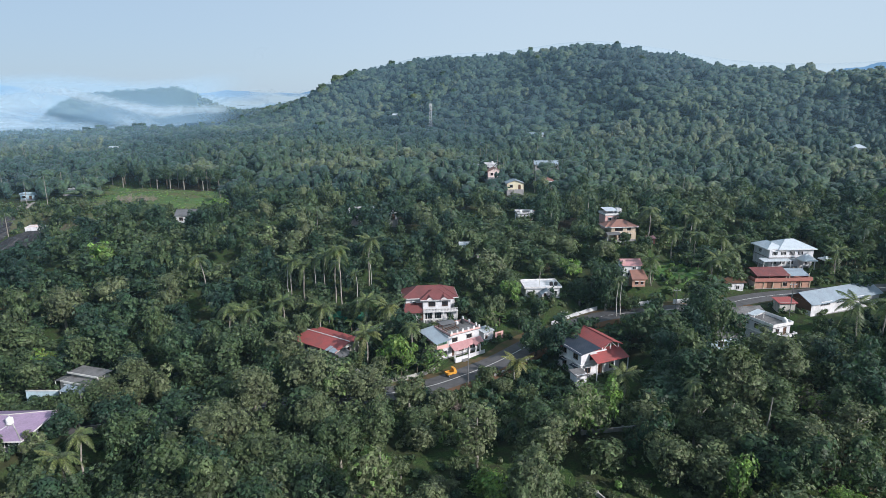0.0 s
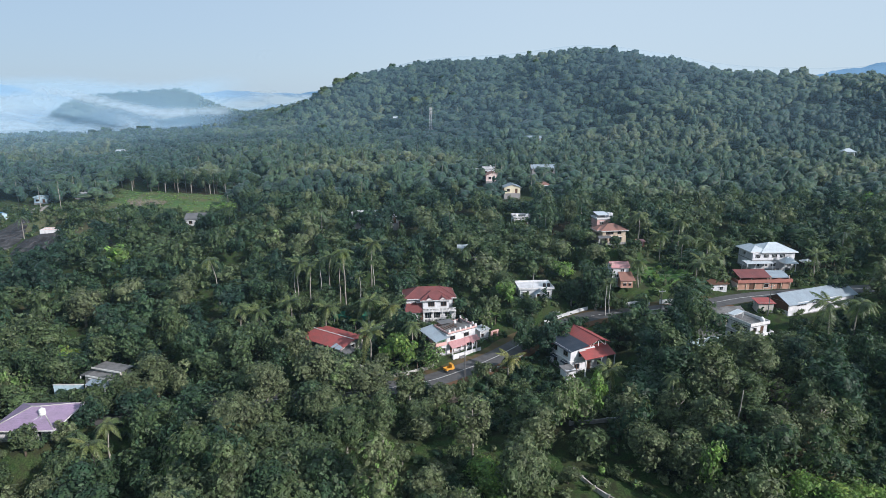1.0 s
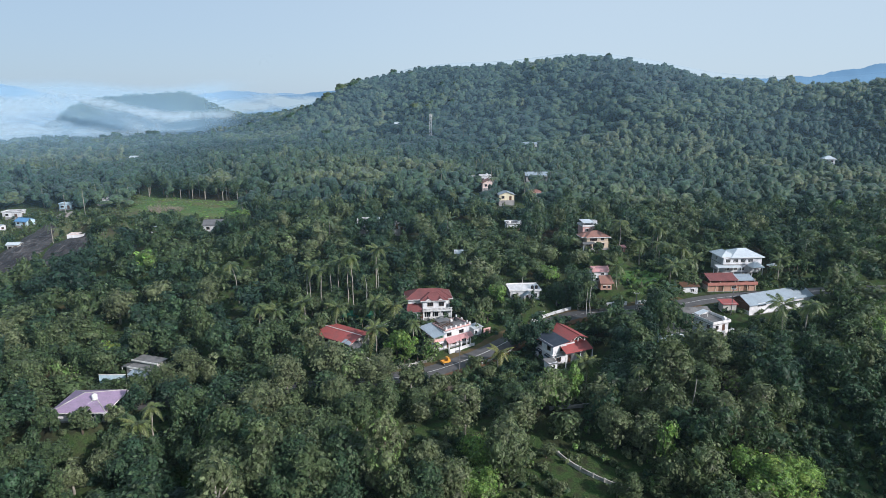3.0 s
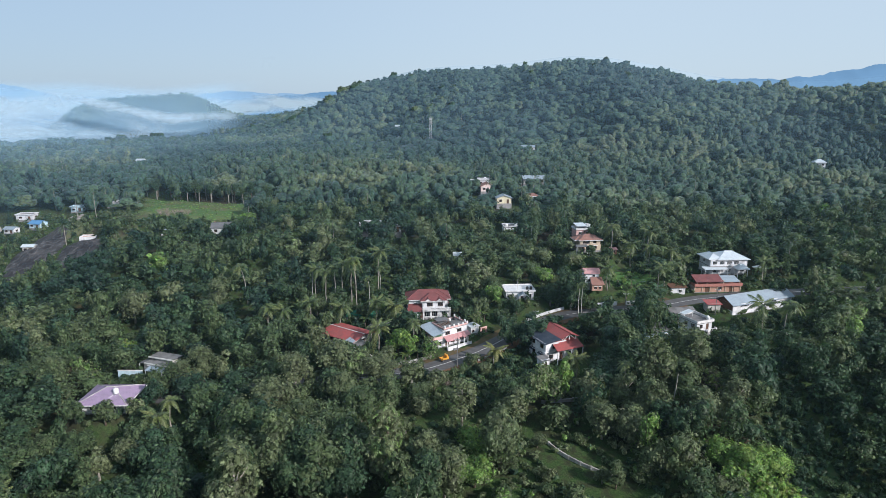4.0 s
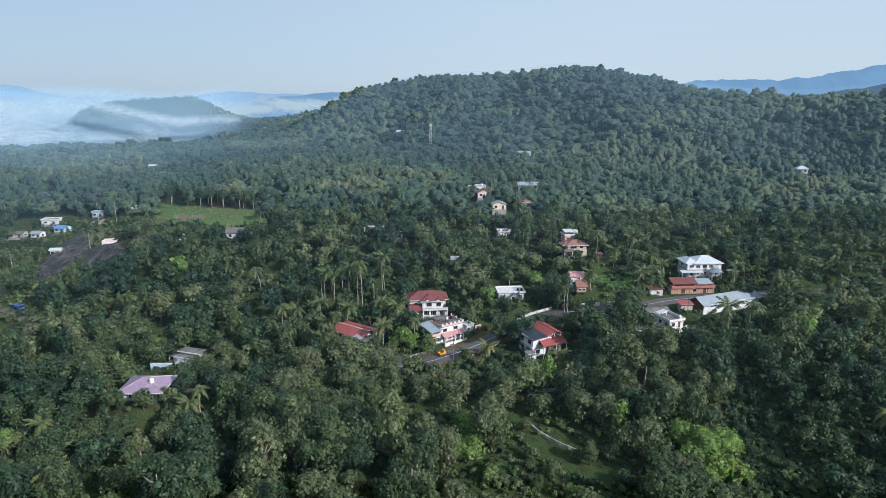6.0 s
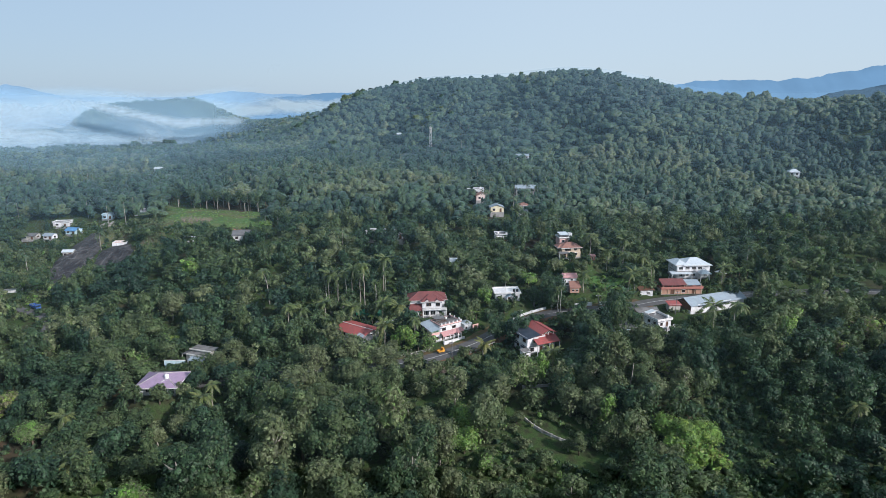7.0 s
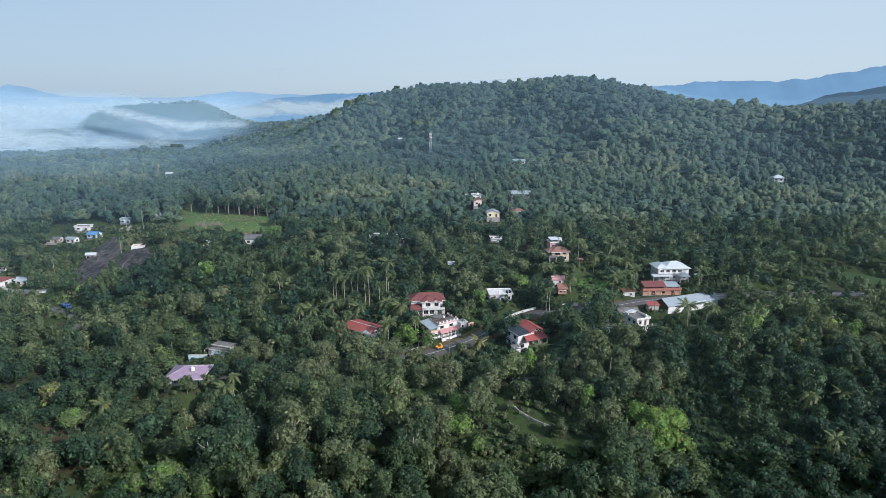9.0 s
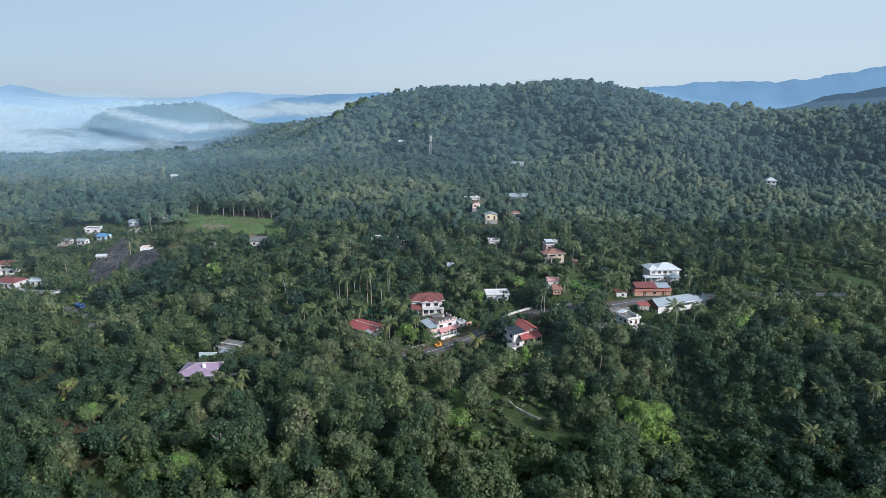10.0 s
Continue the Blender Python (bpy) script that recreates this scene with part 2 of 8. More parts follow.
WHITE_BARK = worn("white_bark", (0.52, 0.51, 0.47), (0.22, 0.22, 0.19), 0.85, 0.9, 0.6)
DEAD_WOOD = worn("dead_wood", (0.30, 0.25, 0.21), (0.12, 0.10, 0.08), 0.9, 1.2, 0.6)


def ground_material():
    m, nodes, links, p = material("ground", (0.05, 0.06, 0.02), 0.95, 0, 0.1)
    patch = noise_node(nodes, links, 0.035, 5)
    clump = noise_node(nodes, links, 0.45, 6)
    blade = noise_node(nodes, links, 3.0, 5)
    soil = ramp(nodes, [(0.35, (0.030, 0.030, 0.019)), (0.55, (0.050, 0.042, 0.027)), (0.75, (0.080, 0.055, 0.035))])
    grass = ramp(nodes, [(0.3, (0.016, 0.034, 0.012)), (0.5, (0.034, 0.064, 0.020)), (0.7, (0.062, 0.092, 0.030))])
    links.new(clump.outputs["Fac"], soil.inputs["Fac"]), links.new(blade.outputs["Fac"], grass.inputs["Fac"])
    f = ramp(nodes, [(0.34, (0, 0, 0)), (0.46, (1, 1, 1))])
    f2 = ramp(nodes, [(0.36, (0.25, 0.25, 0.25)), (0.56, (1, 1, 1))])
    links.new(patch.outputs["Fac"], f.inputs["Fac"]), links.new(clump.outputs["Fac"], f2.inputs["Fac"])
    both = mixed(nodes, links, f.outputs["Color"], f2.outputs["Color"], 1.0, "MULTIPLY")
    links.new(mixed(nodes, links, soil.outputs["Color"], grass.outputs["Color"], both), p.inputs["Base Color"])
    bump(nodes, links, blade.outputs["Fac"], p, 0.8, 0.25)
    return m


GROUND = ground_material()
MEADOW = worn("meadow_grass", (0.062, 0.125, 0.040), (0.125, 0.105, 0.060), 0.95, 0.10, 0.8, False, 0.1)
FIELD_GRASS = worn("field_grass", (0.082, 0.165, 0.045), (0.055, 0.090, 0.032), 0.95, 0.45, 0.9, False, 0.1)
DARK_GRASS = worn("dark_grass", (0.030, 0.066, 0.026), (0.056, 0.070, 0.032), 0.95, 0.6, 0.9, False, 0.1)
DRY_GRASS = worn("dry_grass", (0.075, 0.095, 0.045), (0.095, 0.078, 0.055), 0.95, 0.22, 0.9, False, 0.1)
ASPHALT = worn("asphalt", (0.100, 0.100, 0.103), (0.035, 0.034, 0.033), 0.85, 0.5, 0.5, False)
VERGE = worn("verge_earth", (0.115, 0.080, 0.048), (0.06, 0.075, 0.028), 0.95, 0.35, 0.9, False, 0.1)
RED_EARTH = worn("red_earth", (0.135, 0.082, 0.050), (0.09, 0.06, 0.03), 0.95, 0.35, 0.8, False, 0.1)
LINE_PAINT = worn("line_paint", (0.62, 0.62, 0.60), (0.25, 0.25, 0.24), 0.7, 1.5, 0.6, False)


def rock_material():
    m, nodes, links, p = material("dark_rock", (0.05, 0.05, 0.05), 0.8, 0, 0.25)
    streak = noise_node(nodes, links, 0.8, 8, stretch=(1.0, 0.16, 0.5))
    blot = noise_node(nodes, links, 0.12, 6)
    r = ramp(nodes, [(0.32, (0.020, 0.021, 0.024)), (0.5, (0.040, 0.040, 0.044)), (0.64, (0.066, 0.065, 0.067)), (0.76, (0.13, 0.125, 0.12))])
    links.new(streak.outputs["Fac"], r.inputs["Fac"])
    g = ramp(nodes, [(0.35, (0.55, 0.55, 0.58)), (0.7, (1.2, 1.15, 1.1))])
    links.new(blot.outputs["Fac"], g.inputs["Fac"])
    vein = noise_node(nodes, links, 0.085, 5, stretch=(1.0, 0.55, 1.0))
    vein.inputs["Distortion"].default_value = 1.2
    line = ramp(nodes, [(0.455, (0, 0, 0)), (0.475, (0.4, 0.4, 0.4)), (0.490, (0, 0, 0)), (0.60, (0, 0, 0)), (0.612, (0.16, 0.16, 0.16)), (0.624, (0, 0, 0))])
    links.new(vein.outputs["Fac"], line.inputs["Fac"])
    dark = mixed(nodes, links, r.outputs["Color"], g.outputs["Color"], 1.0, "MULTIPLY")
    links.new(mixed(nodes, links, dark, (0.26, 0.25, 0.24), line.outputs["Color"]), p.inputs["Base Color"])
    bump(nodes, links, streak.outputs["Fac"], p, 0.9, 0.5)
    return m


ROCK = rock_material()
PALE_ROCK = worn("pale_rock", (0.30, 0.28, 0.26), (0.09, 0.085, 0.08), 0.9, 0.35, 0.9, False, 0.2)
WHITE = worn("white_wall", (0.66, 0.67, 0.69), (0.34, 0.35, 0.36), 0.8, 0.45, 0.7)
PINK = worn("pink_wall", (0.60, 0.38, 0.35), (0.38, 0.26, 0.24), 0.75, 0.5, 0.4)
PALE_PINK = worn("pale_pink_wall", (0.74, 0.60, 0.56), (0.48, 0.38, 0.35), 0.75, 0.5, 0.4)
CREAM = worn("cream_wall", (0.52, 0.43, 0.32), (0.28, 0.23, 0.18), 0.8, 0.5, 0.5)
PALE_YELLOW = worn("pale_yellow_wall", (0.70, 0.64, 0.46), (0.42, 0.38, 0.28), 0.8, 0.5, 0.4)
ORANGE = worn("terracotta_wall", (0.38, 0.16, 0.125), (0.22, 0.12, 0.10), 0.8, 0.5, 0.5)
BRICKY = worn("pale_terracotta", (0.42, 0.25, 0.18), (0.26, 0.17, 0.13), 0.85, 0.5, 0.5)
GREY = worn("grey_plaster", (0.30, 0.30, 0.30), (0.10, 0.10, 0.10), 0.85, 0.5, 0.8)
CONCRETE = worn("dark_concrete", (0.17, 0.17, 0.17), (0.055, 0.055, 0.055), 0.9, 0.4, 0.9, False)
PALE_WALL = worn("pale_wall", (0.66, 0.66, 0.63), (0.28, 0.28, 0.25), 0.9, 0.35, 0.7)
OLD_WALL = worn("old_wall", (0.46, 0.45, 0.42), (0.14, 0.14, 0.12), 0.9, 0.35, 0.9)
MAROON = sheet("maroon_tiles", (0.175, 0.056, 0.054), (0.095, 0.040, 0.038), 0.32, 0.65, 0, "Y", 0.05, 0.7)
RED_SHEET = sheet("red_sheet", (0.31, 0.072, 0.066), (0.19, 0.072, 0.068), 0.45, 0.65, amount=0.8)
PINK_SHEET = sheet("pink_sheet", (0.46, 0.25, 0.25), (0.30, 0.17, 0.17), 0.4, 0.5)
BROWN_TILE = sheet("brown_tiles", (0.26, 0.135, 0.105), (0.14, 0.085, 0.07), 0.32, 0.75, 0, "Y", 0.05)
GREY_SHEET = sheet("grey_sheet", (0.27, 0.33, 0.38), (0.17, 0.19, 0.21), 0.4, 0.55)
PALE_SHEET = sheet("pale_sheet", (0.54, 0.60, 0.64), (0.36, 0.40, 0.43), 0.45, 0.45, 0.1)
BLUE_SHEET = sheet("slate_blue_sheet", (0.022, 0.034, 0.055), (0.09, 0.10, 0.12), 0.4, 0.7, amount=0.35)
AZURE = sheet("azure_sheet", (0.10, 0.26, 0.48), (0.07, 0.15, 0.28), 0.4, 0.5)
PURPLE = sheet("lilac_tiles", (0.29, 0.215, 0.32), (0.18, 0.15, 0.19), 0.4, 0.6, 0, "Y", 0.04)
OLD_SHEET = sheet("old_grey_sheet", (0.13, 0.135, 0.14), (0.06, 0.06, 0.065), 0.5, 0.85)
TRIM_WHITE = worn("white_trim", (0.70, 0.70, 0.70), (0.38, 0.37, 0.36), 0.7, 0.8, 0.55)
TIMBER = worn("brown_timber", (0.12, 0.065, 0.04), (0.06, 0.035, 0.025), 0.6, 1.0, 0.5)
GLASS = material("dark_glass", (0.018, 0.022, 0.026), 0.08, 0, 0.6)[0]
GREEN_PAINT = worn("green_paint", (0.12, 0.30, 0.20), (0.08, 0.2, 0.13), 0.6, 1.0, 0.4)
GREEN_NET = worn("green_net", (0.03, 0.17, 0.10), (0.02, 0.10, 0.06), 0.9, 0.6, 0.5)
METAL = worn("galvanised_steel", (0.42, 0.44, 0.46), (0.24, 0.25, 0.26), 0.45, 1.5, 0.5, metal=0.5)
YELLOW_PAINT = worn("yellow_enamel", (0.58, 0.29, 0.04), (0.4, 0.2, 0.03), 0.35, 1.0, 0.3)
BLUE_PAINT = worn("blue_enamel", (0.045, 0.11, 0.32), (0.04, 0.08, 0.2), 0.4, 1.0, 0.3)
RUBBER = material("black_rubber", (0.015, 0.015, 0.016), 0.8)[0]
TANK_BLACK = material("black_plastic", (0.02, 0.02, 0.022), 0.5)[0]
TANK_WHITE = worn("white_plastic", (0.75, 0.75, 0.74), (0.5, 0.5, 0.5), 0.5, 1.0, 0.4)
PALE_BLUE_WALL = worn("pale_blue_wall", (0.45, 0.60, 0.68), (0.25, 0.30, 0.32), 0.8, 0.5, 0.6)


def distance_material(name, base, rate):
    """Far blue ridges, a plain backdrop: miles of hazy air painted as a glowing colour."""
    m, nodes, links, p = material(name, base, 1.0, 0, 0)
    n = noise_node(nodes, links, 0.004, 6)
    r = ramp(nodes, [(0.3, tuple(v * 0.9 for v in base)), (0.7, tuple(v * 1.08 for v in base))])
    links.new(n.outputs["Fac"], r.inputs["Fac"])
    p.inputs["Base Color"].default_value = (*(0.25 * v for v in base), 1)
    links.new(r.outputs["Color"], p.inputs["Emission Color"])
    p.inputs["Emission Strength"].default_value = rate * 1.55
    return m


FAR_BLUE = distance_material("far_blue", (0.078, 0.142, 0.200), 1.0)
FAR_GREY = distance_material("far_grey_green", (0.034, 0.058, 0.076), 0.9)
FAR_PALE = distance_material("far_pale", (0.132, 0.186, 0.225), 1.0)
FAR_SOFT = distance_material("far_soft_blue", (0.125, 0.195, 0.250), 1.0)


def mist_material():
    """Morning mist: thin drifts of fine droplets that scatter the daylight."""
    m, nodes, links, p = material("mist", (0.9, 0.9, 0.9), 1.0, 0, 0)
    a = nodes.new("ShaderNodeAttribute")
    a.attribute_name = "veil"
    n1 = noise_node(nodes, links, 0.017, 9, stretch=(0.55, 1.0, 1.5))
    n1.inputs["Distortion"].default_value = 0.9
    n1.inputs["Roughness"].default_value = 0.6
    r = ramp(nodes, [(0.30, (0, 0, 0)), (0.70, (1, 1, 1))])
    links.new(n1.outputs["Fac"], r.inputs["Fac"])
    thick, mul = nodes.new("ShaderNodeMath"), nodes.new("ShaderNodeMath")
    thick.operation, thick.inputs[1].default_value, thick.inputs[2].default_value = "MULTIPLY_ADD", 1.8, -1.02
    mul.operation, mul.use_clamp, mul.inputs[1].default_value = "MULTIPLY_ADD", True, 1.05
    links.new(a.outputs["Fac"], thick.inputs[0])
    links.new(r.outputs["Color"], mul.inputs[0]), links.new(thick.outputs[0], mul.inputs[2])
    tr, df, tl = nodes.new("ShaderNodeBsdfTransparent"), nodes.new("ShaderNodeBsdfDiffuse"), nodes.new("ShaderNodeBsdfTranslucent")
    df.inputs["Color"].default_value = tl.inputs["Color"].default_value = (0.52, 0.65, 0.74, 1)
    half, mix = nodes.new("ShaderNodeMixShader"), nodes.new("ShaderNodeMixShader")
    half.inputs[0].default_value = 0.4
    links.new(df.outputs[0], half.inputs[1]), links.new(tl.outputs[0], half.inputs[2])
    links.new(mul.outputs[0], mix.inputs[0])
    links.new(tr.outputs[0], mix.inputs[1]), links.new(half.outputs[0], mix.inputs[2])
    links.new(mix.outputs[0], nodes["Material Output"].inputs["Surface"])
    return m


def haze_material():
    """Even see-through tint for added sheets that stand in for aerial haze."""
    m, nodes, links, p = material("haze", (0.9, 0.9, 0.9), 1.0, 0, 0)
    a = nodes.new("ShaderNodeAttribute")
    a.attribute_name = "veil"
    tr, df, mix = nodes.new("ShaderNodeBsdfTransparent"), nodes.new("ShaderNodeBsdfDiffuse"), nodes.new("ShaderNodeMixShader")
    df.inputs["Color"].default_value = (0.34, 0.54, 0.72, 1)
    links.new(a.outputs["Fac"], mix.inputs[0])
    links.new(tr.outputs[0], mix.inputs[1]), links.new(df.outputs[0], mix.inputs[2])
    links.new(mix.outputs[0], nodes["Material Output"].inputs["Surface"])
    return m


HAZE_SHEET = haze_material()
MIST = mist_material()

# ---- mesh helpers ----
class Shape:
    """Gathers faces for one mesh."""

    def __init__(self):
        self.v, self.f = [], []

    def add(self, verts, faces):
        k = len(self.v)
        self.v += [tuple(p) for p in verts]
        self.f += [tuple(k + i for i in q) for q in faces]
        return self

    def box(self, x0, x1, y0, y1, z0, z1):
        return self.add([(x, y, z) for z in (z0, z1) for x, y in ((x0, y0), (x1, y0), (x1, y1), (x0, y1))],
                        [(3, 2, 1, 0), (4, 5, 6, 7), (0, 1, 5, 4), (1, 2, 6, 5), (2, 3, 7, 6), (3, 0, 4, 7)])

    def slab(self, top, thick):
        """A plate below the polygon top."""
        n = len(top)
        v = list(top) + [(x, y, z - thick) for x, y, z in top]
        return self.add(v, [tuple(range(n)), tuple(range(2 * n - 1, n - 1, -1))] + [(i, i + n, (i + 1) % n + n, (i + 1) % n) for i in range(n)])

    def tube(self, line, radii, sides=7):
        p = [Vector(q) for q in line]
        rings = []
        for i, q in enumerate(p):
            d = (p[min(i + 1, len(p) - 1)] - p[max(i - 1, 0)]).normalized()
            a = d.orthogonal().normalized()
            b = d.cross(a)
            rings += [tuple(q + (a * math.cos(t) + b * math.sin(t)) * radii[i]) for t in (2 * math.pi * k / sides for k in range(sides))]
        f = [(i * sides + k, i * sides + (k + 1) % sides, (i + 1) * sides + (k + 1) % sides, (i + 1) * sides + k) for i in range(len(p) - 1) for k in range(sides)]
        return self.add(rings, f + [tuple(range(sides - 1, -1, -1)), tuple((len(p) - 1) * sides + k for k in range(sides))])

    def mesh(self, name, mat, soft=False):
        m = bpy.data.meshes.new(name)
        m.from_pydata(self.v, [], self.f)
        m.materials.append(mat)
        if soft:
            m.shade_smooth()
        return m


def thing(name, m, label, category, group="", kind=""):
    """An Empty at a thing's base, which parents its parts."""
    ob = new(name)
    ob.empty_display_size = 0.5
    ob.matrix_world = m
    return tagged(ob, label, category, group, kind)


def part(name, shape, mat, parent, label="", soft=False):
    ob = new(name, shape.mesh(name, mat, soft))
    ob.parent = parent
    if label:
        ob["label"] = label
    return ob


def bulk_mesh(name, verts, quads, tris, mat, tint=None, key="tint", normals=None):
    """A mesh from arrays."""
    m = bpy.data.meshes.new(name)
    nq, nt = len(quads), len(tris)
    m.vertices.add(len(verts))
    m.vertices.foreach_set("co", np.asarray(verts, np.float32).ravel())
    loops = np.concatenate([np.asarray(quads, np.int32).ravel(), np.asarray(tris, np.int32).ravel()])
    m.loops.add(len(loops))
    m.loops.foreach_set("vertex_index", loops.astype(np.int32))
    m.polygons.add(nq + nt)
    m.polygons.foreach_set("loop_start", np.concatenate([np.arange(nq) * 4, nq * 4 + np.arange(nt) * 3]).astype(np.int32))
    if tint is not None:
        m.attributes.new(key, "FLOAT", "POINT").data.foreach_set("value", np.asarray(tint, np.float32))
    m.polygons.foreach_set("use_smooth", np.concatenate([np.zeros(nq, bool), np.ones(nt, bool)]))
    m.update(calc_edges=True)
    if normals is not None:  # leaves share the soft light of their crown
        m.attributes.new("custom_normal", "FLOAT_VECTOR", "POINT").data.foreach_set("vector", np.asarray(normals, np.float32).ravel())
    m.materials.append(mat)
    return m


# ---- ground ----
def ground():
    def axis(n, fine, far):
        s = np.linspace(-1, 1, n)
        return np.sign(s) * (fine * np.abs(s) + (far - fine) * np.abs(s) ** 5)
    xs, ys = axis(270, 420, 4300), 190 + axis(270, 420, 4300)
    X, Y = np.meshgrid(xs, ys)
    Z = terrain(X, Y)
    rough = np.random.RandomState(3).rand(*Z.shape) - 0.5
    Z = Z + 0.35 * rough * (along(ROAD, X, Y)[1] > 9)
    n = len(xs)
    i = np.arange(n * n).reshape(n, n)
    quads = np.stack([i[:-1, :-1], i[:-1, 1:], i[1:, 1:], i[1:, :-1]], -1).reshape(-1, 4)
    ob = new("ground", bulk_mesh("ground", np.stack([X, Y, Z], -1).reshape(-1, 3), quads, np.zeros((0, 3), int), GROUND))
    ob.data.shade_smooth()
    tagged(ob, "wooded hillside of red soil, weeds and grass", "ground", kind="structure")


def ribbon(name, line, left, right, lift, mat, label, category, thick=0.1, span=None):
    """A strip that follows a line, between two offsets to its left (minus: right)."""
    s = Shape()
    p = np.array(line)
    if span:
        run = np.concatenate([[0], np.cumsum(np.hypot(*np.diff(p[:, :2], axis=0).T))])
        p = p[(run >= span[0]) & (run <= span[1])]
    d = np.gradient(p[:, :2], axis=0)
    d /= np.hypot(d[:, 0], d[:, 1])[:, None]
    nrm = np.stack([-d[:, 1], d[:, 0]], -1)
    rows = []
    for k in range(len(p)):
        a, b = p[k, :2] + nrm[k] * left, p[k, :2] + nrm[k] * right
        rows += [(*a, p[k, 2] + lift), (*b, p[k, 2] + lift), (*b, p[k, 2] + lift - thick), (*a, p[k, 2] + lift - thick)]
    f = []
    for k in range(len(p) - 1):
        for j in range(4):
            f.append((4 * k + j, 4 * k + (j + 1) % 4, 4 * k + 4 + (j + 1) % 4, 4 * k + 4 + j))
    f += [(3, 2, 1, 0), tuple(4 * (len(p) - 1) + j for j in range(4))]
    s.add(rows, f)
    ob = new(name, s.mesh(name, mat))
    return tagged(ob, label, category, kind="structure")


ground()
ribbon("road", ROAD, 3.3, -3.3, 0.0, ASPHALT, "two-lane asphalt village road with patched surface", "road")
ribbon("line_marking", ROAD, 0.09, -0.09, 0.012, LINE_PAINT, "worn white centre line painted on the road", "road marking", 0.004)
ribbon("verge_1", ROAD, 6.2, 3.3, 0.0, VERGE, "bare earth verge beside the asphalt road", "verge", 0.3, span=(60, 190))
ribbon("verge_2", ROAD, -3.3, -6.0, 0.0, RED_EARTH, "reddish earth verge beside the asphalt road", "verge", 0.3, span=(95, 190))

# ---- leaves, crowns and trees ----
ICO_V, ICO_F = None, None


def ico():
    t = (1 + 5 ** 0.5) / 2
    v = np.array([(-1, t, 0), (1, t, 0), (-1, -t, 0), (1, -t, 0), (0, -1, t), (0, 1, t), (0, -1, -t), (0, 1, -t), (t, 0, -1), (t, 0, 1), (-t, 0, -1), (-t, 0, 1)], float)
    f = np.array([(0, 11, 5), (0, 5, 1), (0, 1, 7), (0, 7, 10), (0, 10, 11), (1, 5, 9), (5, 11, 4), (11, 10, 2), (10, 7, 6), (7, 1, 8), (3, 9, 4), (3, 4, 2), (3, 2, 6), (3, 6, 8), (3, 8, 9), (4, 9, 5), (2, 4, 11), (6, 2, 10), (8, 6, 7), (9, 8, 1)])
    return v / np.linalg.norm(v[0]), f


ICO_V, ICO_F = ico()


def unit(v):
    return v / np.maximum(np.linalg.norm(v, axis=-1, keepdims=True), 1e-6)


def leaf_cards(rng, centres, out, size, ruffle=0.55):
    """Small lozenge sprays of leaves, facing about outwards."""
    n = len(centres)
    nrm = unit(out + rng.normal(0, ruffle, (n, 3)) + (0, 0, 0.25))
    a = unit(np.cross(nrm, rng.normal(0, 1, (n, 3))))
    b = np.cross(nrm, a)
    s = size * rng.uniform(0.55, 1.35, (n, 1))
    w = s * rng.uniform(0.45, 0.8, (n, 1))
    sag = nrm * s * rng.uniform(-0.25, 0.1, (n, 1))
    v = np.stack([centres - a * s, centres - b * w + sag, centres + a * s, centres + b * w * rng.uniform(0.7, 1.2, (n, 1))], 1)
    return v.reshape(-1, 3), np.arange(4 * n).reshape(n, 4)


def crown(rng, radius, low, high, lumps, cards, size, pointed=0.0, ruffle=0.55, core=0.66, round_by=0.8, cores=99, reach=1.15, lift=0.2):
    """A crown of leafy lumps round a loose core: vertices, quads, triangles and the soft normals of the leaves."""
    mid, half = (low + high) / 2, (high - low) / 2
    at, rad = [], []
    for k in range(lumps):
        d = unit(rng.normal(0, 1, 3))
        q = rng.uniform(0.45, 0.82) if k else 0.0
        wide = radius * (1 - pointed * max(0.0, d[2]))
        at.append((d[0] * q * wide, d[1] * q * wide, mid + d[2] * q * half))
        rad.append(min(radius, half) * rng.uniform(0.34, 0.58) if k else min(radius, half) * 0.62)
    at, rad = np.array(at), np.array(rad)
    share = rad ** 2 / (rad ** 2).sum()
    pick = rng.choice(lumps, cards, p=share)
    d = unit(rng.normal(0, 1, (cards, 3)) + (0, 0, 0.25))
    c = at[pick] + d * (rad[pick] * rng.uniform(0.78, reach, cards))[:, None] * (1, 1, 0.9)
    outward = unit(c - (0, 0, mid - 0.35 * half))
    v, q = leaf_cards(rng, c, unit(d + 0.5 * outward), size, ruffle)
    verts, tris = [v], []
    k = len(v)
    flatn = unit(np.cross(v[1::4] - v[0::4], v[3::4] - v[0::4]))
    soft = unit(d * 0.55 + outward * 0.75 + (0, 0, lift))
    normals = [np.repeat(unit(flatn * (1 - round_by) + soft * round_by), 4, 0)]
    for p, r in list(zip(at, rad))[:cores]:
        verts.append(p + ICO_V * r * core * rng.uniform(0.68, 1.2, (12, 1)) * rng.uniform(0.75, 1.25, 3))
        normals.append(unit(ICO_V + 0.5 * unit(verts[-1] - (0, 0, mid - 0.35 * half)) + (0, 0, lift)))
        tris.append(ICO_F + k)
        k += 12
    return np.concatenate(verts), q, np.concatenate(tris), np.concatenate(normals)


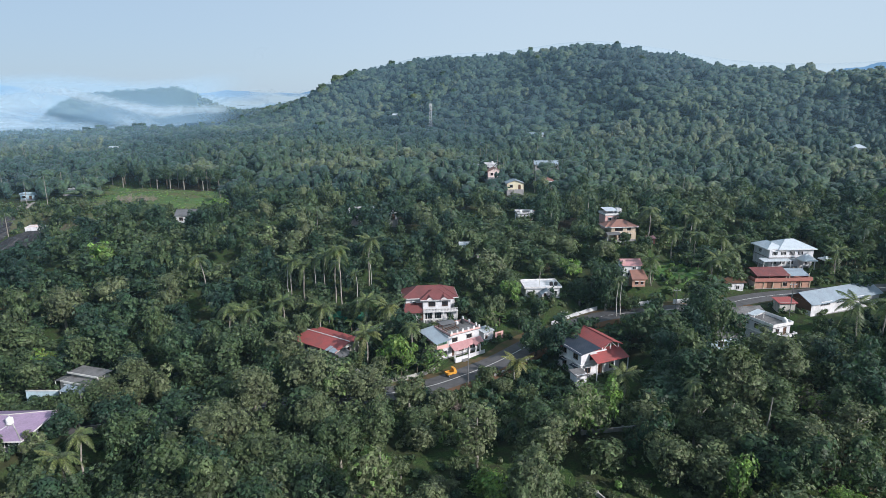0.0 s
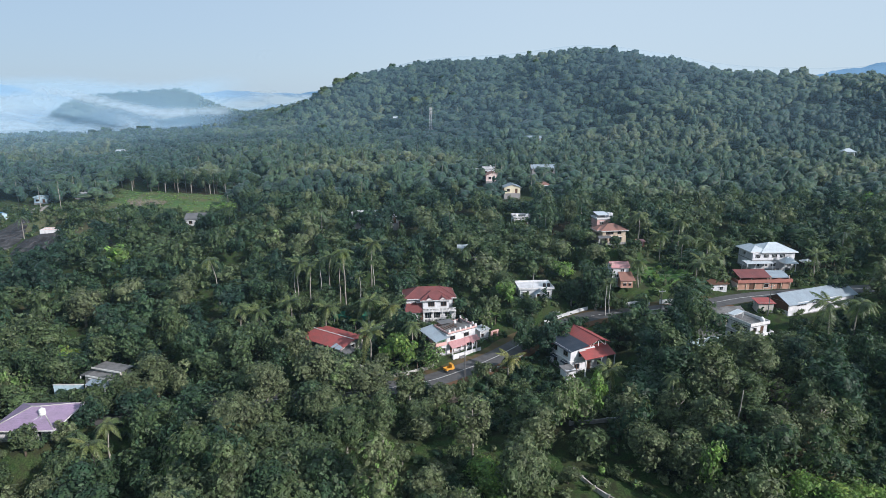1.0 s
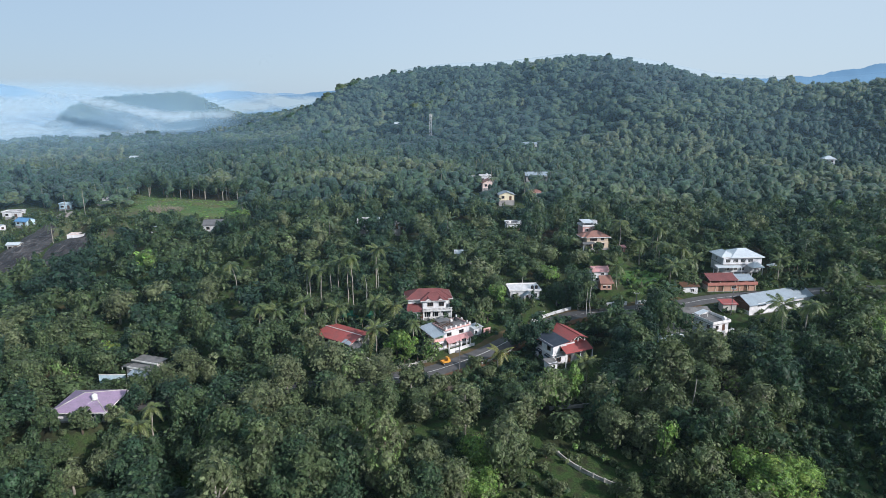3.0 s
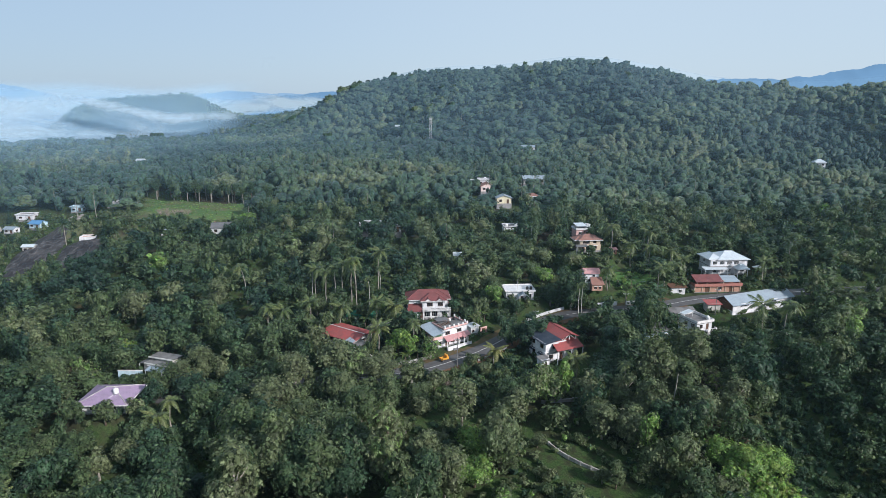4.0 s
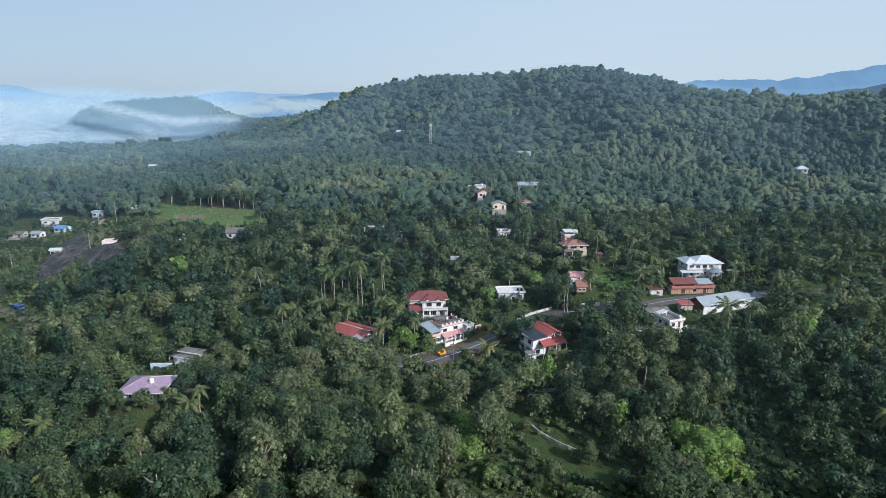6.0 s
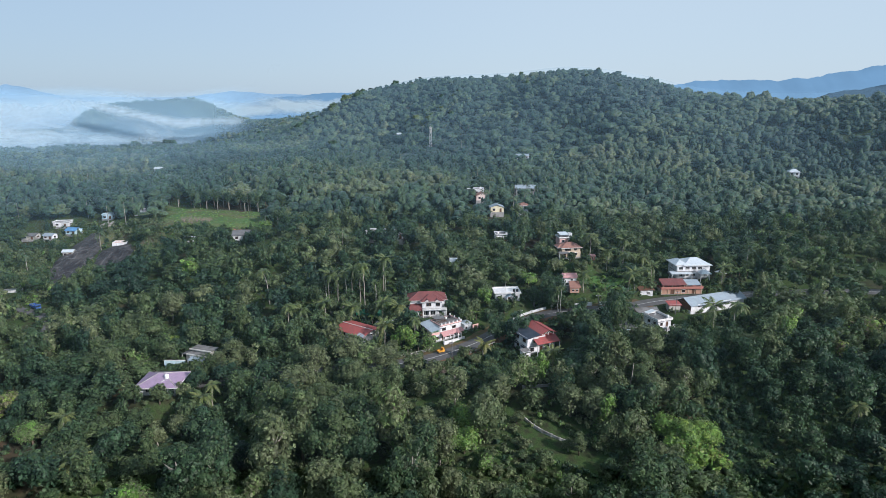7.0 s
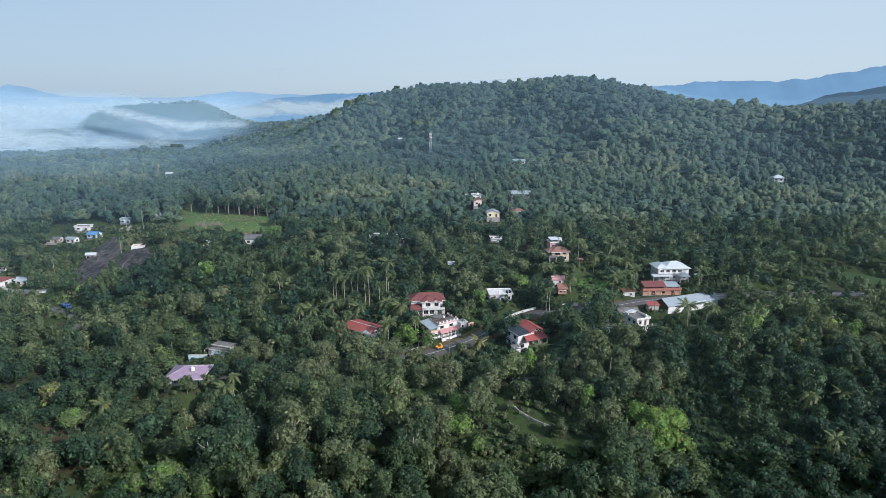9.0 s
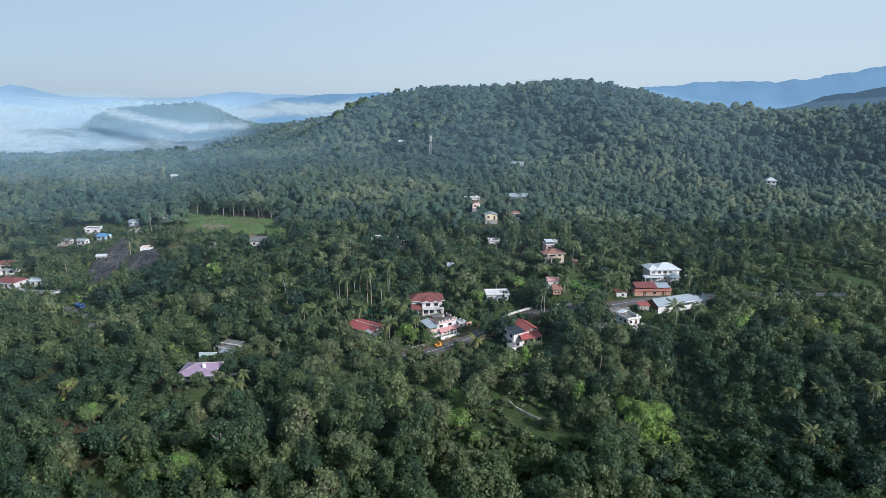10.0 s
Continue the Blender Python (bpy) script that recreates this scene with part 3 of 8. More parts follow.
def trunk_shape(rng, height, radius, limbs, spread):
    s = Shape()
    bend = rng.uniform(-0.4, 0.4, 2)
    line = [(bend[0] * t * t, bend[1] * t * t, height * t - 0.6 * (t == 0)) for t in (0, 0.3, 0.65, 1)]
    s.tube(line, [radius * 1.25, radius, radius * 0.75, radius * 0.3], 7)
    for k in range(limbs):
        t = rng.uniform(0.45, 0.85)
        a = 2 * math.pi * (k + rng.uniform(0, 0.6)) / limbs
        base = Vector((bend[0] * t * t, bend[1] * t * t, height * t))
        far = base + Vector((math.cos(a) * spread, math.sin(a) * spread, spread * rng.uniform(0.5, 1.1)))
        s.tube([base, base.lerp(far, 0.5) + Vector((0, 0, -0.25)), far], [radius * 0.5, radius * 0.32, radius * 0.1], 5)
    return s


# kinds of tree: crown radius, lowest leaf, height, lumps, pointedness
KINDS = {"round": (4.5, 1.5, 11.2, 18, 0.1), "tall": (3.9, 1.6, 14.5, 21, 0.35), "broad": (5.6, 2.2, 11.5, 21, 0.0), "slim": (2.6, 1.6, 11.0, 13, 0.3), "small": (2.7, 0.8, 5.6, 10, 0.0), "bare": (2.7, 6.2, 13.5, 11, 0.1)}


def near_trees(kind, copies, seed):
    """A few full trees of one kind, each with its trunk and its crown."""
    r, low, high, lumps, pointed = KINDS[kind]
    made = []
    for k in range(copies):
        rng = np.random.RandomState(seed + k)
        cards = int(46 * r * r * 1.15 if kind != "slim" else 620)
        v, q, t, n = crown(rng, r, low, high, lumps, min(max(int(cards * 1.7), 900), 1900), 0.38, pointed, round_by=0.7, lift=0.38)
        made.append((trunk_shape(rng, high * 0.72, 0.20 if kind in ("slim", "small") else 0.3, 5, r * 0.5).mesh("trunk", PALE_BARK if k % 2 else BARK, True),
                     bulk_mesh("crown", v, q, t, LEAVES, normals=n)))
    return made


NEAR = {k: near_trees(k, 4, 40 + 11 * i) for i, k in enumerate(KINDS)}
TREE_WORDS = [(0.3, "dark green"), (0.5, "mid green"), (0.68, "olive green"), (0.82, "grey-olive"), (0.91, "bright green"), (0.98, "yellow-green"), (9, "brownish")]
TREE_FORM = {"round": "tree with a rounded leafy crown", "tall": "tall tree with a high oval crown", "broad": "spreading tree with a wide crown", "slim": "slim tree with a narrow leafy crown", "small": "small bushy tree with leaves near the ground", "bare": "tree with a bare trunk and high crown"}


def tree(kind, x, y, scale, turn, tint, which=0, high=1.0):
    trunk, leaves = NEAR[kind][which % 4]
    z = float(terrain(x, y))
    word = next(w for limit, w in TREE_WORDS if tint < limit)
    ob = thing("tree", pose(x, y, z, 0, 0, turn) @ Matrix.Diagonal((scale, scale, scale * high, 1)), word + " " + TREE_FORM[kind], "tree", "trees of the wooded slope")
    for name, mesh in (("trunk", trunk), ("crown", leaves)):
        p = new(name, mesh)
        p.parent = ob
        p.color = (tint, 0.5, 0.5, 1)
    return ob


def frond(rng, length, droop, lift, pairs):
    """A palm leaf: a bent midrib with leaflets to both sides."""
    s = Shape()
    rise = math.sin(lift)
    pts = []
    for k in range(7):
        t = k / 6
        pts.append(Vector((length * t * (1 - 0.22 * droop * t), 0, length * (rise * t - droop * t * t))))
    s.tube(pts, [0.06, 0.05, 0.045, 0.04, 0.03, 0.02, 0.01], 3)
    for k in range(pairs):
        t = 0.14 + 0.86 * k / (pairs - 1)
        i = min(5, int(t * 6))
        base = pts[i].lerp(pts[i + 1], t * 6 - i)
        along_rib = (pts[i + 1] - pts[i]).normalized()
        w = length * 0.205 * math.sin(math.pi * min(1, 0.2 + 0.78 * t)) + 0.12
        for side in (1, -1):
            tip = base + along_rib * w * 0.5 + Vector((0, side * w * 0.85, -w * rng.uniform(0.25, 0.65)))
            wide = along_rib * length * 0.03
            s.add([base - wide, base + wide, tip + wide * 0.4, tip - wide * 0.3], [(0, 1, 2, 3)])
    return s


FRONDS = [frond(np.random.RandomState(90 + k), 4.1, d, u, 19) for k, (d, u) in enumerate([(0.45, 0.95), (0.70, 0.65), (0.92, 0.35), (1.0, 0.05), (1.1, -0.30), (0.85, 0.50)])]
FROND_MESH = [s.mesh("frond", PALM_LEAVES) for s in FRONDS]


def palm_trunk(height, lean, turn, thick=1.0):
    s = Shape()
    line = [(lean * t * t * math.cos(turn) + 0.16 * math.sin(7 * t + turn), lean * t * t * math.sin(turn) + 0.16 * math.sin(5 * t + 2 * turn), height * t - 0.5 * (t == 0)) for t in (0, 0.15, 0.35, 0.6, 0.8, 1)]
    return s.tube(line, [r * thick for r in (0.28, 0.19, 0.16, 0.14, 0.13, 0.14)], 7), line[-1]


def palm(x, y, height, lean=0.8, turn=0.0, scale=1.0, tint=0.5, fronds=17, seed=0):
    rng = np.random.RandomState(1000 + seed)
    z = float(terrain(x, y))
    word = "yellowing" if tint > 0.75 else "green"
    ob = thing("coconut_palm", pose(x, y, z), "coconut palm with a slender pale trunk and " + word + " fronds", "palm tree", "coconut palms of the village")
    s, top = palm_trunk(height, lean, turn, 0.5 if scale < 0.6 else 1.0)
    part("trunk", s, WHITE_BARK if scale < 0.6 else PALE_BARK, ob, "slender pale ringed trunk", True)
    for k in range(fronds):
        f = new("frond", FROND_MESH[(k * 5 + seed) % 3 if k % 3 else 3 + (k // 3 + seed) % 3])
        f.parent = ob
        f.color = (min(1, max(0, tint + rng.uniform(-0.2, 0.2))), 0.5, 0.5, 1)
        q = scale * rng.uniform(0.85, 1.1)
        f.matrix_basis = pose(*top, 0, 0, 137.5 * k + rng.uniform(-12, 12)) @ Matrix.Diagonal((q, q, q, 1))
    return ob


def stack(sets):
    """Joins (verts, quads, tris, normals, tint) of many pieces."""
    n, V, Q, T, N, C = 0, [], [], [], [], []
    for v, q, t, w, c in sets:
        V.append(v), Q.append(q + n), T.append(t + n), N.append(w), C.append(np.full(len(v), c, np.float32))
        n += len(v)
    return np.concatenate(V), np.concatenate(Q), np.concatenate(T), np.concatenate(N), np.concatenate(C)


def placed(base, x, y, z, turn, sx, sz):
    v, q, t, n = base
    c, s = math.cos(turn), math.sin(turn)
    return np.stack([(v[:, 0] * c - v[:, 1] * s) * sx + x, (v[:, 0] * s + v[:, 1] * c) * sx + y, v[:, 2] * sz + z], -1), q, t, np.stack([n[:, 0] * c - n[:, 1] * s, n[:, 0] * s + n[:, 1] * c, n[:, 2]], -1)


# ---- where the marked trees, palms and clearings are ----
CLEARINGS = [(104, 181, 5), (112, 181.5, 5), (119, 183, 4), (108, 175, 4), (94, 155.5, 5), (86, 155.5, 5), (102, 156, 5), (67, 129, 3.5), (79, 128, 3.5), (13, 142, 4), (30, 79, 5), (36, 75, 5), (25, 86, 3.5), (40, 72, 4), (18, 150, 4), (62, 173, 7), (-22, 146, 4), (33, 85, 4), (-20, 93, 3), (140, 143, 4), (-222, 203, 7), (-206, 184, 7), (-158, 161, 5), (26, 303, 5), (24, 311, 4), (33, 275, 5), (56, 331, 7), (-31, 228, 5), (-20, 225, 3), (32, 226, 6), (9, 194, 4), (266, 389, 7), (-43, 578, 6), (71, 470, 7), (-96, 236, 8), (-10, 508, 3), (48, 276, 4), (147, 145, 6), (-124, 226, 4), (122, 178, 4), (80, 152, 6), (84, 157, 5), (92, 153, 6), (24.5, 88, 4.5), (28.5, 83.5, 5), (33, 79, 5), (38, 76, 5), (42, 75, 5), (57, 198.5, 5), (57, 186, 3), (66, 181, 7), (70, 174, 6), (64, 175, 6), (66, 165, 5), (71, 167, 6), (75, 171, 5), (62, 169, 5), (57.5, 92, 3.5), (60, 160, 5), (64, 159, 4), (57, 164, 4), (77, 140, 4), (73, 142, 4), (58, 198, 4), (58, 188, 4), (31, 221, 5), (31, 217, 4), (192, 182, 9), (200, 172, 8), (184, 192, 7), (84, 142, 5), (90, 141, 6), (96, 141, 6), (86, 151, 5), (93, 156, 5), (101, 144, 5), (88, 164, 4), (96, 163, 4.5), (104, 164, 4.5), (78, 129.5, 4), (33, 268, 5), (26, 297, 5), (48, 270, 4), (-183, 223, 3), (-164, 159, 3.5), (-158, 156, 3.5), (-152, 153, 3.5), (-146, 148, 3.5), (-143, 142, 3.5), (-142, 135, 3), (-196, 178, 4), (-188, 176, 4), (-208, 260, 4.5), (-197.5, 252, 3.5), (-217, 246, 4), (-207, 246.5, 3), (-188, 270, 3.5), (-172.5, 280, 4.5), (-197, 244, 4), (-207, 253, 4), (-188, 263, 4), (-172, 273, 4), (34, 122, 4), (31, 124, 3), (38, 124, 3), (-30, 128, 4), (-34, 132, 4), (0, 132, 4), (-165, 238, 5), (-164, 233, 4), (-167, 244, 5), (115, 150, 6), (112, 145, 5), (118, 146, 4), (64, 124, 4), (68, 122, 3.5), (57, 153, 3.5), (58, 143, 3.5), (63, 147, 3.5), (43, 127, 4), (41, 121, 4), (35, 117, 4), (45, 133, 3)]
# bare rock backs: x, y, half widths, turn
ROCKS = [(-178, 221, 9.0, 37, 0.27), (-160, 222, 9.0, 24, 0.35)]
# stretches of low growth only: x, y, half widths
LOW = [(67, 67, 9, 6), (8, 67, 9, 6), (67, 179, 11, 11), (193, 180, 18, 15), (-186, 235, 26, 30), (-160, 250, 26, 16), (3, 113, 22, 11), (33, 118, 11, 10), (76, 124, 17, 10), (17, 126, 10, 6), (-12, 131, 9, 6), (84, 76, 9, 22), (60, 172, 14, 9), (94, 152, 20, 8), (106, 178, 16, 7), (-172, 206, 24, 30), (-214, 186, 22, 14), (-165, 160, 14, 12), (-195, 253, 22, 12), (-6, 90, 16, 6), (28, 72, 15, 20), (40, 62, 13, 14), (-20, 149, 10, 5), (31, 262, 10, 11), (27, 291, 9, 9), (48, 268, 6, 7), (54, 320, 9, 8), (262, 378, 9, 9), (-110, 226, 20, 8), (-118, 246, 40, 9), (112, 172, 24, 9), (84, 150, 14, 8), (66, 171, 9, 7), (-202, 166, 26, 13), (-146, 146, 11, 12), (-166, 183, 18, 10), (-140, 128, 8, 9), (-152, 194, 18, 14), (-190, 200, 12, 14), (-140, 222, 12, 16), (92, 141, 14, 7), (98, 128, 10, 8), (27, 154, 8, 5), (86, 131, 9, 6), (104, 180, 18, 8), (-36, 151, 20, 7), (-27, 127, 8, 4), (-4, 149, 10, 5), (104, 135, 10, 7)]
# kind, x, y, size, tint, stretch upwards
KEY_TREES = [
    ("tall", -73.0, 152.4, 1.0, 0.62, 1.0), ("round", -99.7, 149.1, 1.1, 0.70, 1.0), ("round", -28.3, 117.0, 1.25, 0.66, 1.0), ("round", -16.8, 114.0, 0.95, 0.68, 0.95),
    ("broad", -39.9, 96.7, 1.0, 0.66, 1.15), ("tall", -37.3, 108.5, 1.0, 0.68, 0.95), ("tall", -64.9, 116.6, 0.95, 0.6, 0.95), ("tall", 6.2, 97.3, 1.0, 0.73, 0.95),
    ("broad", 19.3, 102.3, 0.95, 0.36, 0.9), ("tall", 54.6, 102.6, 1.15, 0.58, 1.1), ("tall", 51.4, 92.7, 1.0, 0.55, 1.0), ("round", 39.5, 92.1, 1.0, 0.6, 1.0),
    ("round", 62.4, 90.6, 0.95, 0.63, 1.0), ("tall", 66.9, 108.4, 1.05, 0.60, 0.95), ("round", 8.2, 88.7, 0.85, 0.90, 0.65), ("tall", -45.7, 91.1, 0.95, 0.66, 0.9),
    ("round", -24.0, 103.3, 0.95, 0.55, 1.0), ("slim", -11.8, 99.0, 1.2, 0.5, 1.0), ("round", 22.8, 136.8, 1.0, 0.28, 0.95), ("round", 44.7, 155.8, 1.1, 0.25, 1.2),
    ("round", 65.3, 141.3, 0.95, 0.2, 1.0), ("round", -4.9, 106.0, 0.8, 0.5, 0.7), ("small", -90.1, 124.8, 1.2, 0.93, 1.2), ("round", 81.0, 118.6, 0.95, 0.5, 0.75),
    ("round", -102.7, 110.9, 1.0, 0.5, 1.0), ("broad", -31.9, 92.0, 0.9, 0.5, 1.0), ("round", 8.3, 76.5, 0.95, 0.86, 0.8), ("round", -69.9, 84.3, 0.8, 0.70, 1.0),
    ("round", -70.3, 55.8, 1.0, 0.81, 0.85), ("round", -58.0, 52.0, 0.9, 0.80, 0.85), ("tall", -104.4, 59.9, 1.0, 0.7, 0.9), ("tall", 71.4, 93.6, 0.95, 0.68, 0.9),
    ("small", 67.0, 76.0, 1.5, 0.90, 0.9), ("small", 73.0, 72.0, 1.3, 0.92, 0.8), ("small", 60.0, 71.0, 1.3, 0.62, 1.0), ("tall", -3.4, 60.3, 0.9, 0.68, 0.9), ("tall", 5.0, 57.0, 0.85, 0.66, 0.9),
    ("round", 51.3, 62.0, 0.85, 0.72, 0.9), ("round", 70.5, 74.0, 0.68, 0.88, 0.8), ("round", 74.5, 81.0, 0.62, 0.87, 0.8), ("small", 76.5, 127.2, 1.0, 0.4, 0.9), ("small", 82.5, 127.8, 1.0, 0.35, 0.9), ("broad", -71.4, 60.8, 0.75, 0.82, 0.85), ("round", -63.0, 56.8, 0.7, 0.78, 0.9), ("round", -109.6, 81.8, 0.85, 0.8, 0.8), ("round", -67.7, 86.1, 0.85, 0.46, 1.1), ("broad", -107.3, 114.7, 1.0, 0.46, 0.95), ("round", 41.5, 94.0, 0.7, 0.44, 0.9), ("round", 70.2, 79.7, 0.75, 0.88, 0.8), ("broad", 63.2, 68.4, 0.65, 0.875, 0.8), ("small", 52.4, 58.3, 1.1, 0.88, 1.0), ("small", -78.0, 110.2, 1.25, 0.4, 1.2), ("small", -12.0, 131.5, 1.35, 0.87, 1.25), ("small", -8.6, 129.8, 1.1, 0.88, 1.25), ("small", -14.6, 129.0, 0.9, 0.6, 1.0), ("small", 9.5, 124.2, 0.85, 0.55, 0.9), ("small", 13.0, 121.0, 0.9, 0.6, 0.8),
    ("slim", 5.5, 149.5, 0.55, 0.35, 0.85), ("small", 9.5, 152.5, 1.1, 0.3, 1.1), ("slim", -4.6, 136.5, 0.55, 0.3, 0.9), ("small", 19.5, 158.0, 1.2, 0.85, 1.2), ("small", 46.5, 157.2, 1.3, 0.35, 1.1), ("small", 50.5, 153.0, 0.9, 0.4, 0.9), ("small", 14.0, 155.0, 1.2, 0.5, 1.1), ("round", 18.5, 163.5, 0.75, 0.45, 0.9), ("small", 20.5, 151.5, 1.1, 0.35, 1.1), ("small", 26.0, 153.6, 0.9, 0.3, 1.0), ("small", -86.5, 93.2, 1.1, 0.4, 1.0), ("small", -79.0, 92.4, 1.05, 0.5, 1.0), ("small", -73.2, 96.5, 1.0, 0.74, 1.0), ("round", -74.5, 109.5, 0.8, 0.45, 0.85), ("round", -83.0, 108.8, 0.75, 0.35, 0.85), ("tall", -69.0, 112.5, 0.8, 0.6, 0.9), ("round", 38.5, 160.5, 0.85, 0.3, 0.9),
]
# x, y, height, lean, its direction, size, tint
PALMS = [
    (-66.2, 160.9, 14.0, 2.2, 2.9, 0.85, 0.5), (-42.7, 160.7, 13.0, 0.8, 0.5, 0.95, 0.5), (-38.8, 160.2, 12.0, 0.5, 2.0, 0.85, 0.45), (-27.9, 157.7, 18.0, 1.0, 3.0, 1.0, 0.55),
    (-22.2, 171.5, 14.0, 0.8, 0.2, 0.95, 0.55), (-34.0, 164.8, 13.0, 0.5, 1.0, 0.8, 0.45), (-30.5, 162.0, 12.0, 0.4, 0.0, 0.8, 0.4), (-13.2, 144.5, 9.0, 0.8, 3.6, 1.05, 0.6), (-17.6, 130.6, 8.0, 0.5, 3.9, 1.0, 0.6),
    (-7.2, 133.3, 9.0, 0.9, 2.4, 0.85, 0.55), (-31.7, 145.6, 8.0, 0.7, 1.0, 1.0, 0.5), (-20.1, 148.2, 8.0, 0.6, 2.0, 1.0, 0.45), (-54.6, 144.7, 8.0, 0.8, 2.0, 1.0, 0.45), (-49.8, 145.2, 7.0, 0.6, 5.0, 1.0, 0.45),
    (38.1, 115.0, 8.0, 0.6, 4.0, 0.85, 0.65), (47.8, 104.0, 11.0, 0.3, 3.0, 0.62, 0.5), (16.1, 125.3, 4.2, 0.9, 1.0, 0.85, 0.98), (96.1, 130.6, 9.0, 0.8, 2.0, 1.1, 0.5), (104.0, 133.0, 8.5, 0.8, 0.0, 1.05, 0.5),
    (82.6, 195.2, 12.0, 0.6, 1.0, 0.95, 0.5), (84.6, 205.3, 12.0, 0.6, 4.0, 0.9, 0.5), (66.5, 188.9, 11.0, 0.6, 4.0, 0.95, 0.6), (-65.3, 91.3, 8.0, 0.6, 4.0, 0.95, 0.6), (-88.6, 67.7, 8.0, 0.6, 4.0, 1.05, 0.6),
    (-142.0, 111.9, 9.0, 0.9, 5.0, 0.9, 0.6), (-100.9, 82.2, 9.0, 0.6, 1.0, 0.85, 0.6), (112.1, 64.5, 9.0, 0.4, 3.0, 0.75, 0.6), (114.5, 81.8, 8.0, 0.4, 4.0, 0.8, 0.6), (140.4, 81.0, 10.0, 0.6, 4.0, 0.95, 0.6), (123.7, 81.7, 8.0, 0.5, 1.0, 0.75, 0.65),
    (-65.2, 96.0, 8.0, 0.6, 2.0, 0.8, 0.55), (56.8, 157.4, 7.0, 0.6, 2.0, 0.85, 0.5), (79.5, 166.0, 7.0, 0.7, 3.0, 0.9, 0.5), (80.0, 185.0, 8.5, 0.6, 1.0, 0.95, 0.55), (87.0, 182.0, 8.0, 0.5, 4.0, 0.9, 0.5), (91.0, 181.0, 7.5, 0.5, 5.0, 0.9, 0.5), (84.0, 172.5, 6.5, 0.6, 0.0, 0.9, 0.55), (74.0, 188.0, 9.0, 0.5, 3.0, 0.95, 0.5), (118.0, 174.0, 7.0, 0.5, 1.0, 0.9, 0.5), (76.2, 163.8, 8.0, 0.7, 5.0, 0.95, 0.5), (-37.0, 138.5, 6.0, 0.6, 3.0, 0.95, 0.45), (-42.0, 150.0, 7.0, 0.6, 3.0, 0.95, 0.45),
    (-44.0, 163.0, 12.5, 0.3, 2.0, 0.50, 0.45), (-36.0, 162.0, 13.0, 0.3, 5.0, 0.50, 0.45), (-23.6, 157.8, 11.2, 0.3, 3.0, 0.50, 0.45), (-20.4, 163.8, 12.2, 0.3, 4.0, 0.50, 0.45), (27.0, 160.0, 9.0, 0.3, 2.0, 0.40, 0.45), (46.0, 150.5, 10.0, 0.2, 2.0, 0.40, 0.45), (47.2, 151.3, 10.4, 0.2, 2.0, 0.40, 0.45),
]

KEY_TREES += [("small", 62.5 + 3.4 * (k % 4) + 0.8 * math.sin(5.0 * k), 167.0 + 4.0 * (k // 4) + 1.2 * math.cos(3.0 * k), 0.30 + 0.1 * math.sin(2.0 * k), 0.86 + 0.04 * math.sin(7.0 * k), 0.9) for k in range(12)]
KEY_TREES += [("small", 47.0 + 3.4 * k, 183.0 + 2.2 * math.sin(2.7 * k), 0.9 + 0.25 * math.sin(1.9 * k), 0.42 + 0.2 * math.sin(3.3 * k), 1.0) for k in range(6)]
KEY_TREES += [("round", 66.0, 77.0, 0.9, 0.87, 0.9), ("broad", 72.0, 78.0, 0.85, 0.88, 0.85), ("round", 62.5, 80.5, 0.85, 0.86, 0.9), ("small", 69.0, 72.5, 1.5, 0.91, 1.0), ("small", 63.5, 73.5, 1.4, 0.87, 1.0), ("round", 10.5, 82.5, 0.95, 0.89, 0.85), ("round", 4.0, 77.0, 0.9, 0.87, 0.85), ("broad", -78.0, 57.0, 0.8, 0.82, 0.8), ("round", -45.0, 55.6, 0.8, 0.80, 0.8), ("small", -75.0, 81.0, 1.4, 0.72, 1.0)]
KEY_TREES += [("tall", -13.5, 112.5, 0.8, 0.62, 0.75), ("small", -7.0, 113.0, 1.3, 0.58, 1.1), ("small", -1.0, 112.0, 1.2, 0.66, 1.0), ("small", -21.5, 119.5, 1.3, 0.6, 1.1), ("slim", 38.5, 76.0, 0.8, 0.5, 0.8), ("small", 36.0, 77.6, 0.7, 0.55, 0.9), ("small", 23.6, 89.0, 0.8, 0.6, 0.9)]
KEY_TREES += [("round", -82.5, 87.0, 0.8, 0.4, 0.9), ("round", -90.5, 86.0, 0.85, 0.45, 0.9), ("tall", 46.5, 99.5, 0.85, 0.55, 1.0), ("tall", 61.5, 100.5, 0.8, 0.45, 0.95), ("tall", 73.5, 100.0, 0.8, 0.4, 0.95)]
# leafy young growth at the feet of the palms
KEY_TREES += [("slim", -45.5, 156.5, 0.72, 0.42, 0.9), ("slim", -36.5, 157.0, 0.75, 0.5, 0.85), ("slim", -30.0, 153.5, 0.68, 0.45, 0.8), ("small", -41.0, 154.5, 1.1, 0.5, 1.2), ("small", -33.5, 152.5, 1.1, 0.42, 1.1), ("small", -24.5, 152.0, 1.0, 0.5, 1.1), ("slim", -24.0, 163.0, 0.75, 0.4, 0.9)]
# a planted row behind the meadow
KEY_TREES += [("bare", -170 + 4.3 * k + 1.1 * math.sin(2.3 * k), 306.5 - 1.16 * k + 4.5 * (k % 2) + 0.9 * math.cos(1.7 * k), 0.85 + 0.15 * math.sin(3.1 * k), 0.25 + 0.12 * math.sin(1.9 * k), 1.0) for k in range(19)]

# ---- the woods ----
ROOFS = [(x, y, r * 0.68) for x, y, r, h in TERRACES[:-1]]


